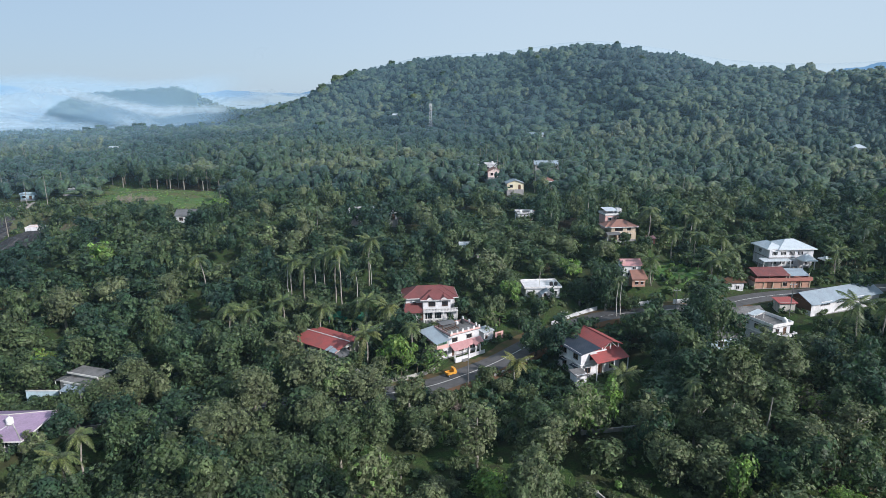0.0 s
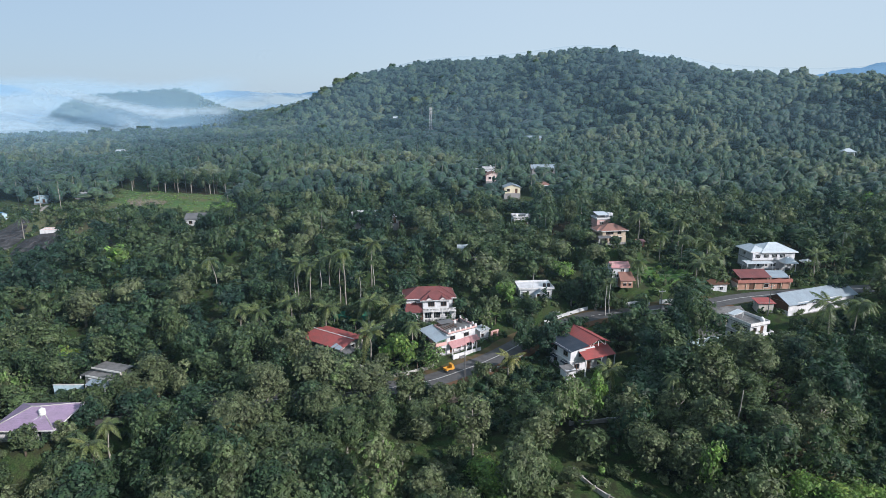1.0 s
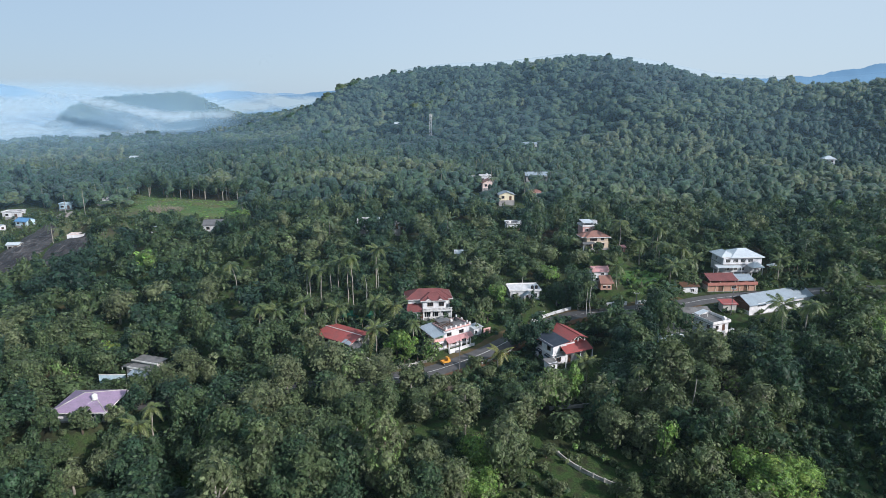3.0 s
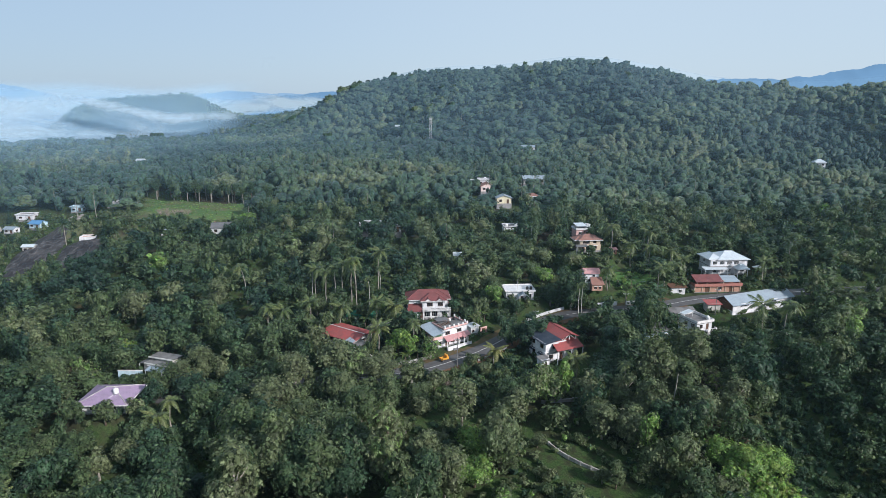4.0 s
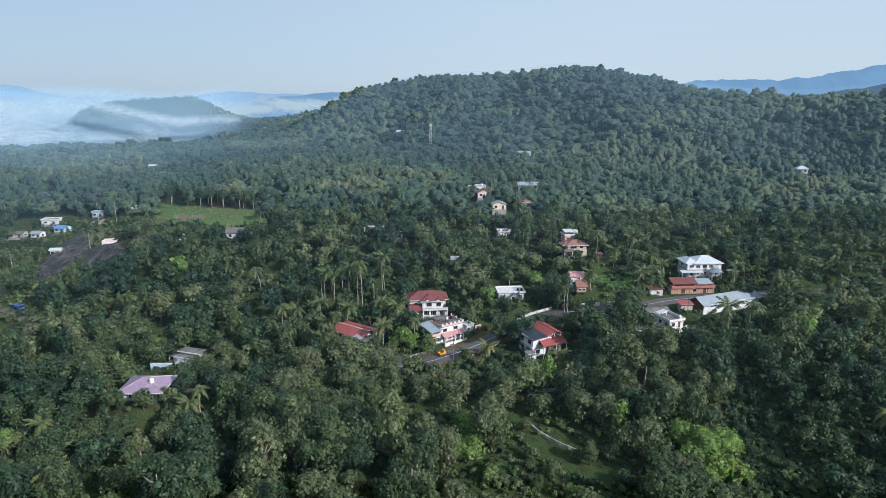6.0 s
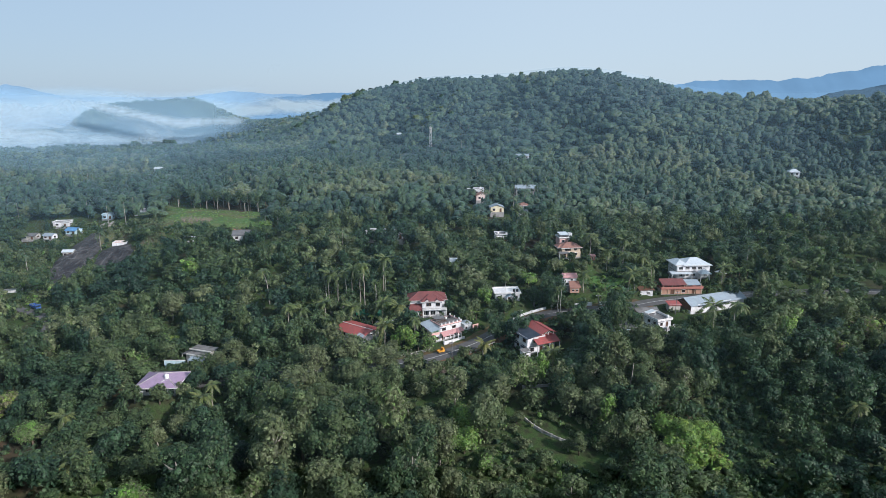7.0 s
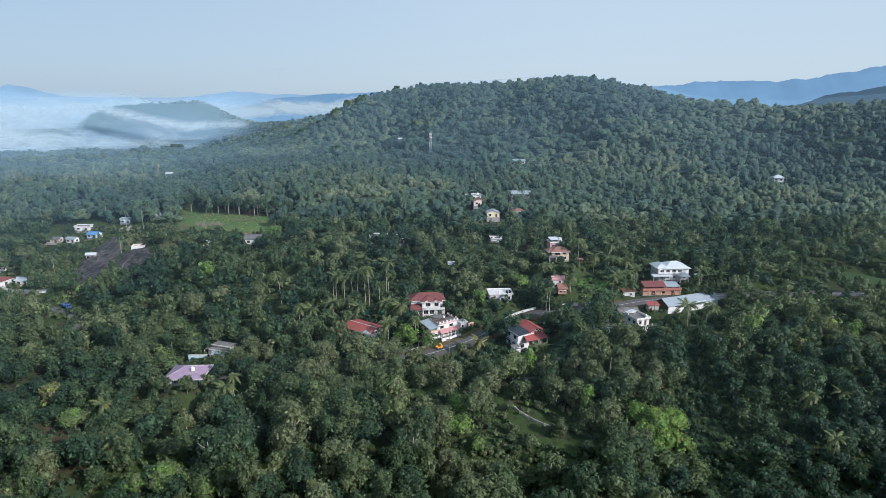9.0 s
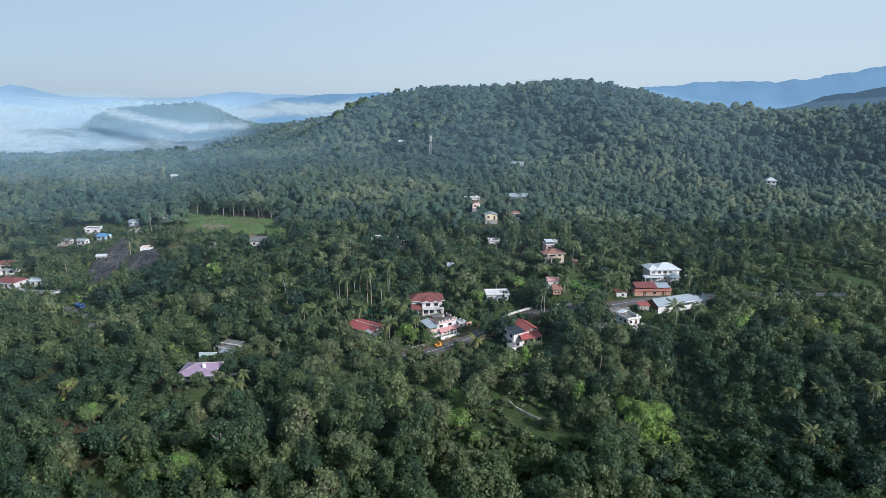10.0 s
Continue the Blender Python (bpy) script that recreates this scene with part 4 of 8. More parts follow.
def clear(x, y, yard=1.0):
    """Where nothing grows: the road, the yards, the meadow, the bare rock."""
    s, d, h = along(ROAD, x, y)
    free = d < np.where(x < -22, 1.5, 5.2)
    for px, py, r in ROOFS + [(a, b, c * yard) for a, b, c in CLEARINGS]:
        free = free | (np.hypot(x - px, y - py) < r)
    front, back = 246 + 0.10 * (x + 146), 303 - 0.27 * (x + 168)
    f = (y - front) / np.maximum(back - front, 5)
    free = free | ((f > 0) & (f < 1) & (x > -147 - 22 * f) & (x < -92 - 11 * f))
    for px, py, rx, ry, turn in ROCKS:
        u, v = (x - px) * math.cos(turn) + (y - py) * math.sin(turn), (y - py) * math.cos(turn) - (x - px) * math.sin(turn)
        free = free | (np.hypot(u / rx, v / ry) < 0.95)
    return free


def low_growth(x, y):
    """Where only shrubs and young trees grow."""
    low = np.zeros(np.shape(x), bool)
    for px, py, rx, ry in LOW:
        low = low | (np.hypot((x - px) / rx, (y - py) / ry) < 1)
    return low


def scatter(rng, x0, x1, y0, y1, step, inside, yard=1.0):
    xs, ys = np.meshgrid(np.arange(x0, x1, step), np.arange(y0, y1, step * 0.87))
    xs = xs + (np.arange(ys.shape[0]) % 2)[:, None] * step / 2
    x = (xs + rng.uniform(-0.42, 0.42, xs.shape) * step).ravel()
    y = (ys + rng.uniform(-0.42, 0.42, ys.shape) * step).ravel()
    keep = inside(x, y) & ~clear(x, y, yard)
    return x[keep], y[keep]


def seen_wedge(margin):
    """The stretch of land that the flight looks over."""
    return lambda x, y: (np.abs(x - 2) < (y + 96) * 0.77 + margin) & (y > 26)


def beyond(x, y):
    """Whether a place lies behind the crest of the ridge, out of sight."""
    b = np.interp(x, [p[0] for p in RIDGE], [p[1] for p in RIDGE])
    return y > b + np.where(x < -330, 170, 48)


def tint_at(rng, x, y, n):
    """Kinds of tree keep together in stands."""
    w = np.array([noise.noise((a / 95, b / 70, 5.7)) * 0.4 + noise.noise((a / 38, b / 38, 3.1)) * 0.4 + noise.noise((a / 11, b / 11, 8.4)) * 0.5 for a, b in zip(x, y)])
    t = 0.40 + 0.55 * w + rng.normal(0, 0.17, n)
    t = np.clip(t, 0.03, 0.84)
    bright = rng.rand(n)
    t = np.where(bright > 0.992, rng.uniform(0.80, 0.87, n), t)
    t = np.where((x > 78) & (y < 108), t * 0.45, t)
    # left slope: the shade over these trees is put into a lower tint
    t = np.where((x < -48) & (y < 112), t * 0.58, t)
    return np.where(bright < 0.005, 0.99, t)


def stands(rng, x, y):
    """Far woods: broad stands of one hue, single trees apart from it."""
    w = np.array([noise.noise((a / 120, b / 90, 1.7)) * 0.55 + noise.noise((a / 36, b / 36, 6.1)) * 0.35 for a, b in zip(x, y)])
    return np.clip(0.38 + 1.05 * w + rng.normal(0, 0.15, len(x)) + 0.3 * (rng.rand(len(x)) > 0.98), 0.0, 0.95)


def woods():
    rng = np.random.RandomState(12)
    wedge = seen_wedge(14)
    taken = np.array([(x, y, 3.6) for k, x, y, *rest in KEY_TREES] + [(x, y, 2.4) for x, y, *rest in PALMS])

    def free_of(x, y):
        d = np.hypot(x[:, None] - taken[None, :, 0], y[:, None] - taken[None, :, 1])
        return (d > taken[None, :, 2]).all(1)

    # nearest slope, single trees
    x, y = scatter(rng, -230, 240, 26, 134, 6.8, lambda a, b: wedge(a, b))
    keep = free_of(x, y)
    x, y = x[keep], y[keep]
    order = np.argsort(np.hypot(x, y * 1.0 - 40) + rng.uniform(0, 8, len(x)))
    x, y = x[order], y[order]
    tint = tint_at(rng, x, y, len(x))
    names = ["round", "tall", "slim", "round", "small", "tall", "broad", "slim"]
    single = 152
    for k in range(min(single, len(x))):
        kind = names[rng.randint(len(names))]
        size = rng.uniform(0.9, 1.4)
        if (-24 < x[k] < 30 and y[k] > 84) or (52 < x[k] < 100 and y[k] > 96):
            size *= 0.72
        if low_growth(x[k], y[k]):
            kind, size = "small", rng.uniform(0.55, 0.95)
        high = rng.uniform(0.85, 1.1) + (0.14 if y[k] < 96 and kind != "small" else 0.0)
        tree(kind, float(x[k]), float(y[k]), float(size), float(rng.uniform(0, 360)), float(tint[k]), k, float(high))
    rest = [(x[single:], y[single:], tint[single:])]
    x, y = scatter(rng, -320, 330, 134, 262, 7.2, wedge)
    keep = free_of(x, y)
    x, y = x[keep], y[keep]
    rest.append((x, y, tint_at(rng, x, y, len(x)) * 0.88))
    mid = [crown(np.random.RandomState(300 + k), *dims, 7, 230, 0.64, pt, cores=5) for k, (dims, pt) in enumerate([((4.2, 1.8, 10.5), 0.1), ((3.4, 1.8, 13.0), 0.35), ((4.9, 2.5, 11.0), 0.0), ((2.6, 1.2, 10.5), 0.3), ((3.0, 0.4, 7.0), 0.0)] * 2)]
    fine = [crown(np.random.RandomState(340 + k), *dims, 9, 620, 0.46, pt, cores=6) for k, (dims, pt) in enumerate([((4.2, 1.6, 10.5), 0.1), ((3.5, 1.6, 13.0), 0.35), ((4.9, 2.0, 11.0), 0.0), ((2.6, 1.2, 10.5), 0.3), ((3.0, 0.4, 7.0), 0.0)] * 2)]
    sets = []
    for (xs, ys, ts), forms in zip(rest, (fine, mid)):
        for a, b, c, t, low in zip(xs, ys, terrain(xs, ys), ts, low_growth(xs, ys)):
            k, size = (4, 0.55) if low else (rng.randint(10), 1.0)
            t = min(t, 0.52) if low else t
            sets.append((*placed(forms[k], a, b, c - 0.3, rng.uniform(0, 6.28), size * rng.uniform(0.72, 1.3), size * rng.uniform(0.7, 1.2) + 0.3 * (rng.rand() > 0.88)), t))
    wood("woodland", sets, "mixed evergreen trees crowding round the village houses")
    # middle distance
    x, y = scatter(rng, -560, 470, 262, 470, 7.5, wedge)
    keep = free_of(x, y) & ~beyond(x, y) & ~low_growth(x, y)
    x, y = x[keep], y[keep]
    far = [crown(np.random.RandomState(400 + k), *dims, 8, 40, 0.70, 0.1, 0.45, 0.95, 0.85, cores=8, reach=1.04, lift=0.4) for k, dims in enumerate([(5.2, 1.5, 10.5), (4.4, 1.5, 12.0), (5.8, 2.0, 10.0), (4.0, 1.0, 10.5)] * 2)]
    t = stands(rng, x, y) + 0.10 + 0.12 * (rng.rand(len(x)) > 0.8)
    sets = [(*placed(far[rng.randint(8)], a, b, c - 0.3, rng.uniform(0, 6.28), min(1.8, math.exp(rng.normal(0, 0.26))), rng.uniform(0.6, 1.2) + 0.35 * (rng.rand() > 0.93)), u) for a, b, c, u in zip(x, y, terrain(x, y), t)]
    wood("plantation_wood", sets, "dense dark green rubber and timber trees below the hill", HAZED_WOODS)
    # the hill and its neighbours
    x, y = scatter(rng, -1000, 620, 470, 1230, 9.0, wedge)
    keep = free_of(x, y) & ~beyond(x, y) & ~low_growth(x, y)
    x, y = x[keep], y[keep]
    hill = [crown(np.random.RandomState(500 + k), *dims, 9, 22, 0.80, 0.0, 0.4, 1.0, 0.88, cores=9, reach=1.0, lift=0.4) for k, dims in enumerate([(5.0, 1.0, 10.0), (4.3, 1.0, 12.0), (5.6, 1.2, 9.5), (4.6, 1.0, 10.5)] * 2)]
    t = stands(rng, x, y) + 0.28 * smooth(290, 380, x) * smooth(440, 480, y)
    coarse = [crown(np.random.RandomState(520 + k), *dims, 5, 28, 0.95, 0.1, 0.7, 1.0, cores=1, reach=0.98, lift=0.5) for k, dims in enumerate([(5.0, 1.0, 10.0), (4.3, 1.0, 12.0), (5.6, 1.2, 9.5)])]
    sets = [(*placed((hill[rng.randint(8)] if a > -340 and b < 900 else coarse[rng.randint(3)]), a, b, c - 0.3, rng.uniform(0, 6.28), min(2.2, 1.3 * math.exp(rng.normal(0, 0.28))), rng.uniform(0.75, 1.3) + 0.3 * (rng.rand() > 0.95)), u) for a, b, c, u in zip(x, y, terrain(x, y), t)]
    wood("hill_forest", sets, "dense green forest covering the long hill, haze tone in its leaf colour", HAZED_WOODS)
    # undergrowth
    x, y = scatter(rng, -150, 160, 30, 175, 5.2, wedge, 0.6)
    x2, y2 = scatter(rng, -150, 140, 36, 180, 2.4, lambda a, b: wedge(a, b) & low_growth(a, b), 0.6)
    x3, y3 = scatter(rng, -260, -80, 150, 300, 2.5, lambda a, b: wedge(a, b) & low_growth(a, b), 0.5)
    x4, y4 = scatter(rng, 42, 150, 50, 114, 2.4, wedge, 0.6)
    x5, y5 = scatter(rng, -60, 135, 128, 215, 4.0, wedge, 0.6)
    x6, y6 = scatter(rng, -135, -48, 60, 128, 3.4, wedge, 0.6)
    x, y = np.concatenate([x, x2, x3, x4, x5, x6]), np.concatenate([y, y2, y3, y4, y5, y6])
    bush = [crown(np.random.RandomState(600 + k), r, -0.3, h, 3, 24, 0.5, cores=1, core=0.95) for k, (r, h) in enumerate([(1.5, 1.9), (1.2, 1.3), (1.9, 2.4), (1.0, 1.6)])]
    xm, ym = rng.uniform(-172, -92, 900), rng.uniform(244, 306, 900)
    fm = (ym - 246 - 0.10 * (xm + 146)) / np.maximum(303 - 0.27 * (xm + 168) - 246 - 0.10 * (xm + 146), 5)
    on = (fm > 0.0) & (fm < 1.0) & (xm > -149 - 22 * fm) & (xm < -92 - 11 * fm)
    tufts = [(*placed(bush[rng.randint(4)], a, b, terrain(a, b) + 0.2, rng.uniform(0, 6.28), rng.uniform(0.3, 0.9), rng.uniform(0.15, 0.4)), rng.choice([0.86, 0.8, 0.9, 0.7, 0.99 if a < -122 and b < 268 else 0.88])) for a, b in zip(xm[on], ym[on])]
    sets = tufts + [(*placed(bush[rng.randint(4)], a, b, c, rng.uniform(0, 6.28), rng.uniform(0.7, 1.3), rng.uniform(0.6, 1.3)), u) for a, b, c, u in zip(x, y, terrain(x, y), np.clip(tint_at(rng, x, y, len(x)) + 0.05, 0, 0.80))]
    wood("undergrowth", sets, "weeds, shrubs and young plants covering the slope")


def wood(name, sets, label, mat=None):
    v, q, t, n, c = stack(sets)
    tagged(new(name, bulk_mesh(name, v, q, t, mat or WOODS, c, normals=n)), label, "woodland", kind="stuff")


def far_palms():
    """Palms standing above the woods, far off."""
    rng = np.random.RandomState(77)
    sets, stems = [], Shape()
    fr = []
    for s in FRONDS:
        keep = [f for f in s.f if len(f) == 4][-26:]
        used = np.array(s.v)
        fr.append((used, np.array(keep)))
    heads = []
    for k in range(4):
        V, Q, n = [], [], 0
        for j in range(12):
            v, q = fr[(j + k) % 6]
            a = 2.4 * j + k
            V.append(np.stack([v[:, 0] * math.cos(a) - v[:, 1] * math.sin(a), v[:, 0] * math.sin(a) + v[:, 1] * math.cos(a), v[:, 2]], -1)), Q.append(q + n)
            n += len(v)
        heads.append((np.concatenate(V), np.concatenate(Q), np.zeros((0, 3), int), np.concatenate(V)))
    spots = [(-300 + 470 * rng.rand(), 175 + 330 * rng.rand()) for k in range(95)] + [(-60 + 110 * rng.rand(), 500 + 95 * rng.rand()) for k in range(26)] + [(20 + 60 * rng.rand(), 280 + 110 * rng.rand()) for k in range(30)] + [(-130 + 260 * rng.rand(), 330 + 230 * rng.rand()) for k in range(34)]
    for x, y in spots:
        if clear(np.array([x]), np.array([y]))[0] or abs(x) > (y + 96) * 0.78:
            continue
        z, h = float(terrain(x, y)), rng.uniform(8.5, 13.5)
        sets.append((*placed(heads[rng.randint(4)], x, y, z + h, rng.uniform(0, 6.28), rng.uniform(0.8, 1.05), rng.uniform(0.8, 1.0)), rng.uniform(0.1, 0.6)))
        stems.tube([(x, y, z - 0.5), (x, y, z + h)], [0.17, 0.11], 5)
    v, q, t, n, c = stack(sets)
    tagged(new("distant_palm_crowns", bulk_mesh("distant_palm_crowns", v, q, t, PALM_WOODS, c)), "feathery coconut palm heads above the far woods", "palm trees", kind="stuff")
    tagged(new("distant_palm_trunks", stems.mesh("distant_palm_trunks", PALE_BARK)), "thin pale palm trunks among the far woods", "palm trees", kind="stuff")


for k, (kind, x, y, scale, tint, high) in enumerate(KEY_TREES):
    tree(kind, x, y, scale, 77.0 * k, tint, k, high)
for k, (x, y, h, lean, turn, scale, tint) in enumerate(PALMS):
    palm(x, y, h, lean, turn, scale * 1.12, tint, 16, k)
woods()
far_palms()

# ---- houses ----
def holed(x0, x1, z0, z1, y0, y1, holes, turned=False):
    """A wall panel along x (or along y when turned), with rectangular holes (u0, u1, v0, v1): one closed skin."""
    us = sorted({x0, x1, *[min(max(h[k], x0), x1) for h in holes for k in (0, 1)]})
    vs = sorted({z0, z1, *[min(max(h[k], z0), z1) for h in holes for k in (2, 3)]})
    nu, nv = len(us) - 1, len(vs) - 1

    def solid(i, j):
        u, v = 0.0, 0.0
        if not (0 <= i < nu and 0 <= j < nv):
            return False
        u, v = (us[i] + us[i + 1]) / 2, (vs[j] + vs[j + 1]) / 2
        return not any(h[0] <= u <= h[1] and h[2] <= v <= h[3] for h in holes)
    verts = [(y, u, v) if turned else (u, y, v) for y in (y0, y1) for v in vs for u in us]
    n = (nu + 1) * (nv + 1)

    def at(i, j, side):
        return side * n + j * (nu + 1) + i
    faces = []
    for i in range(nu):
        for j in range(nv):
            if solid(i, j):
                faces += [(at(i, j, 0), at(i + 1, j, 0), at(i + 1, j + 1, 0), at(i, j + 1, 0)), (at(i, j, 1), at(i, j + 1, 1), at(i + 1, j + 1, 1), at(i + 1, j, 1))]
                for di, dj, p, q in ((-1, 0, (i, j), (i, j + 1)), (1, 0, (i + 1, j + 1), (i + 1, j)), (0, -1, (i + 1, j), (i, j)), (0, 1, (i, j + 1), (i + 1, j + 1))):
                    if not solid(i + di, j + dj):
                        faces.append((at(*p, 0), at(*q, 0), at(*q, 1), at(*p, 1)))
    used = sorted({k for f in faces for k in f})
    index = {k: m for m, k in enumerate(used)}
    return Shape().add([verts[k] for k in used], [tuple(index[k] for k in f) for f in faces])


def opening(parent, side, x0, x1, y0, y1, u, v, w, h, kind, frame_mat):
    """A window or door in one side of a storey: frame with panes or leaf behind it."""
    def put(s, u0, u1, v0, v1, d0, d1):
        if side == "F":
            s.box(u0, u1, y0 + d0, y0 + d1, v0, v1)
        elif side == "B":
            s.box(u0, u1, y1 - d1, y1 - d0, v0, v1)
        elif side == "L":
            s.box(x0 + d0, x0 + d1, u0, u1, v0, v1)
        else:
            s.box(x1 - d1, x1 - d0, u0, u1, v0, v1)
    s = Shape()
    t = 0.09
    a, b = u - w / 2, u + w / 2
    for q in ((a - t, a, v - t, v + h + t), (b, b + t, v - t, v + h + t), (a, b, v + h, v + h + t), (a, b, v - t, v)):
        put(s, *q, -0.05, 0.1)
    if kind == "window":
        for k in range(1, max(2, round(w / 0.6))):
            c = a + w * k / max(2, round(w / 0.6))
            put(s, c - 0.035, c + 0.035, v, v + h, -0.02, 0.08)
    win = part(kind, s, frame_mat, parent)
    s = Shape()
    put(s, a, b, v, v + h, 0.08, 0.12)
    part("pane" if kind == "window" else "leaf", s, GLASS if kind == "window" else TIMBER, win)
    if kind == "window":
        s = Shape()
        put(s, a - 0.25, b + 0.25, v + h + t + 0.02, v + h + t + 0.12, -0.45, -0.002)
        part("sunshade", s, TRIM_WHITE, win)
        s = Shape()
        put(s, a - 0.12, b + 0.12, v - t - 0.08, v - t, -0.14, -0.002)
        part("sill", s, TRIM_WHITE, win)
    return win


def storey(parent, x0, x1, y0, y1, z0, z1, mat, openings=(), frame_mat=None, name="wall", label="", thick=0.2):
    """Four walls with their openings: (side, place along it, sill, width, height, kind)."""
    holes = {k: [(u - w / 2, u + w / 2, z0 + v, z0 + v + h) for q, u, v, w, h, kind in openings if q == k] for k in "FBLR"}
    w = part(name, holed(x0, x1, z0, z1, y0, y0 + thick, holes["F"]), mat, parent, label)
    part(name, holed(x0, x1, z0, z1, y1 - thick, y1, holes["B"]), mat, parent, label)
    part(name, holed(y0 + thick, y1 - thick, z0, z1, x0, x0 + thick, holes["L"], True), mat, parent, label)
    part(name, holed(y0 + thick, y1 - thick, z0, z1, x1 - thick, x1, holes["R"], True), mat, parent, label)
    for side, u, v, ww, h, kind in openings:
        opening(parent, side, x0, x1, y0, y1, u, z0 + v, ww, h, kind, frame_mat or TRIM_WHITE)
    return w


def hip(parent, x0, x1, y0, y1, z, h, mat, over=0.7, label="", name="roof", caps=None):
    x0, x1, y0, y1 = x0 - over, x1 + over, y0 - over, y1 + over
    w, d = x1 - x0, y1 - y0
    if w >= d:
        a, b = (x0 + d / 2, (y0 + y1) / 2, z + h), (x1 - d / 2 + 0.01, (y0 + y1) / 2, z + h)
    else:
        a, b = ((x0 + x1) / 2, y0 + w / 2, z + h), ((x0 + x1) / 2, y1 - w / 2 + 0.01, z + h)
    c = [(x0, y0, z), (x1, y0, z), (x1, y1, z), (x0, y1, z)]
    s = Shape()
    if w >= d:
        faces = [[c[0], c[1], b, a], [c[1], c[2], b], [c[2], c[3], a, b], [c[3], c[0], a]]
    else:
        faces = [[c[0], c[1], a], [c[1], c[2], b, a], [c[2], c[3], b], [c[3], c[0], a, b]]
    for f in faces:
        s.slab(f, 0.14)
    r = part(name, s, mat, parent, label)
    s = Shape()
    for p, q in ((c[0], a), (c[3], a if w >= d else b), (c[1], b if w >= d else a), (c[2], b), (a, b)):
        s.tube([p, q], [0.11, 0.11], 5)
    part("ridge_cap", s, caps or mat, r)
    s = Shape()
    s.box(x0, x1, y0 - 0.04, y0, z - 0.26, z - 0.02), s.box(x0, x1, y1, y1 + 0.04, z - 0.26, z - 0.02), s.box(x0 - 0.04, x0, y0, y1, z - 0.26, z - 0.02), s.box(x1, x1 + 0.04, y0, y1, z - 0.26, z - 0.02)
    part("fascia", s, TRIM_WHITE, r)
    return r


def gable(parent, x0, x1, y0, y1, z, h, mat, over=0.5, axis="x", label="", wall=None, name="roof", shift=0.0):
    """A pitched roof with its ridge along an axis, and the gable walls below it."""
    def p(u, v, q):
        return (u, v, q) if axis == "x" else (v, u, q)
    a0, a1, b0, b1 = (x0, x1, y0, y1) if axis == "x" else (y0, y1, x0, x1)
    m = (b0 + b1) / 2 + shift
    drop = h * over / ((b1 - b0) / 2)
    s = Shape()
    one = [p(a0 - over, b0 - over, z - drop), p(a1 + over, b0 - over, z - drop), p(a1 + over, m, z + h), p(a0 - over, m, z + h)]
    two = [p(a0 - over, m, z + h), p(a1 + over, m, z + h), p(a1 + over, b1 + over, z - drop), p(a0 - over, b1 + over, z - drop)]
    s.slab(one if axis == "x" else one[::-1], 0.12), s.slab(two if axis == "x" else two[::-1], 0.12)
    r = part(name, s, mat, parent, label)
    s = Shape()
    s.tube([p(a0 - over - 0.02, m, z + h + 0.02), p(a1 + over + 0.02, m, z + h + 0.02)], [0.13, 0.13], 6)
    part("ridge_cap", s, mat, r)
    if wall:
        for u0, u1 in ((a0, a0 + 0.2), (a1 - 0.2, a1)):
            v = [p(u, *q) for u in (u0, u1) for q in ((b0, z), (b1, z), (m, z + h - 0.13))]
            part("gable_wall", Shape().add(v, [(0, 1, 2), (5, 4, 3), (0, 3, 4, 1), (1, 4, 5, 2), (2, 5, 3, 0)]), wall, parent)
    return r


def lean_to(parent, top, mat, thick=0.1, label="", name="roof"):
    s = Shape()
    s.slab(top, thick)
    return part(name, s, mat, parent, label)


def flat(parent, x0, x1, y0, y1, z, mat, deck, rim=0.8, over=0.4, label=""):
    """A concrete roof slab with a parapet."""
    s = Shape()
    s.box(x0 - over, x1 + over, y0 - over, y1 + over, z, z + 0.16)
    r = part("roof", s, deck, parent, label)
    s = Shape()
    a, b, c, d = x0 - over, x1 + over, y0 - over, y1 + over
    s.box(a, b, c, c + 0.15, z + 0.16, z + 0.16 + rim), s.box(a, b, d - 0.15, d, z + 0.16, z + 0.16 + rim)
    s.box(a, a + 0.15, c + 0.15, d - 0.15, z + 0.16, z + 0.16 + rim), s.box(b - 0.15, b, c + 0.15, d - 0.15, z + 0.16, z + 0.16 + rim)
    part("parapet", s, mat, parent)
    return r


def posts(parent, places, z0, z1, mat, size=0.12, name="post"):
    for x, y in places:
        part(name, Shape().box(x - size, x + size, y - size, y + size, z0, z1), mat, parent)


def tank(m, mat, label, r=0.55, h=1.1):
    """A moulded water tank with ribs and a lid."""
    t = thing("water_tank", m, label, "water tank", "roof water tanks")
    s = Shape()
    prof = [(r * 0.96, 0), (r, 0.1), (r, h * 0.3), (r * 0.95, h * 0.33), (r, h * 0.37), (r, h * 0.62), (r * 0.95, h * 0.65), (r, h * 0.7), (r, h * 0.86), (r * 0.6, h), (r * 0.3, h * 1.02)]
    s.tube([(0, 0, q[1]) for q in prof], [q[0] for q in prof], 12)
    part("tank_body", s, mat, t, "", True)
    part("lid", Shape().tube([(0, 0, h * 1.02), (0, 0, h * 1.1)], [r * 0.32, r * 0.3], 10), mat, t)


def house(x, y, z, yaw, label, name="house", category="house", group="village houses", size=1.0, high=1.0):
    return thing(name, pose(x, y, z, 0, 0, yaw) @ Matrix.Diagonal((size, size, size * high, 1)), label, category, group)


def world_of(ob, x, y, z):
    return ob.matrix_world @ Matrix.Translation((x, y, z))


def plinth(parent, x0, x1, y0, y1, mat=None, deep=2.2):
    part("plinth", Shape().box(x0 - 0.15, x1 + 0.15, y0 - 0.15, y1 + 0.15, -deep, 0.3), mat or GREY, parent)


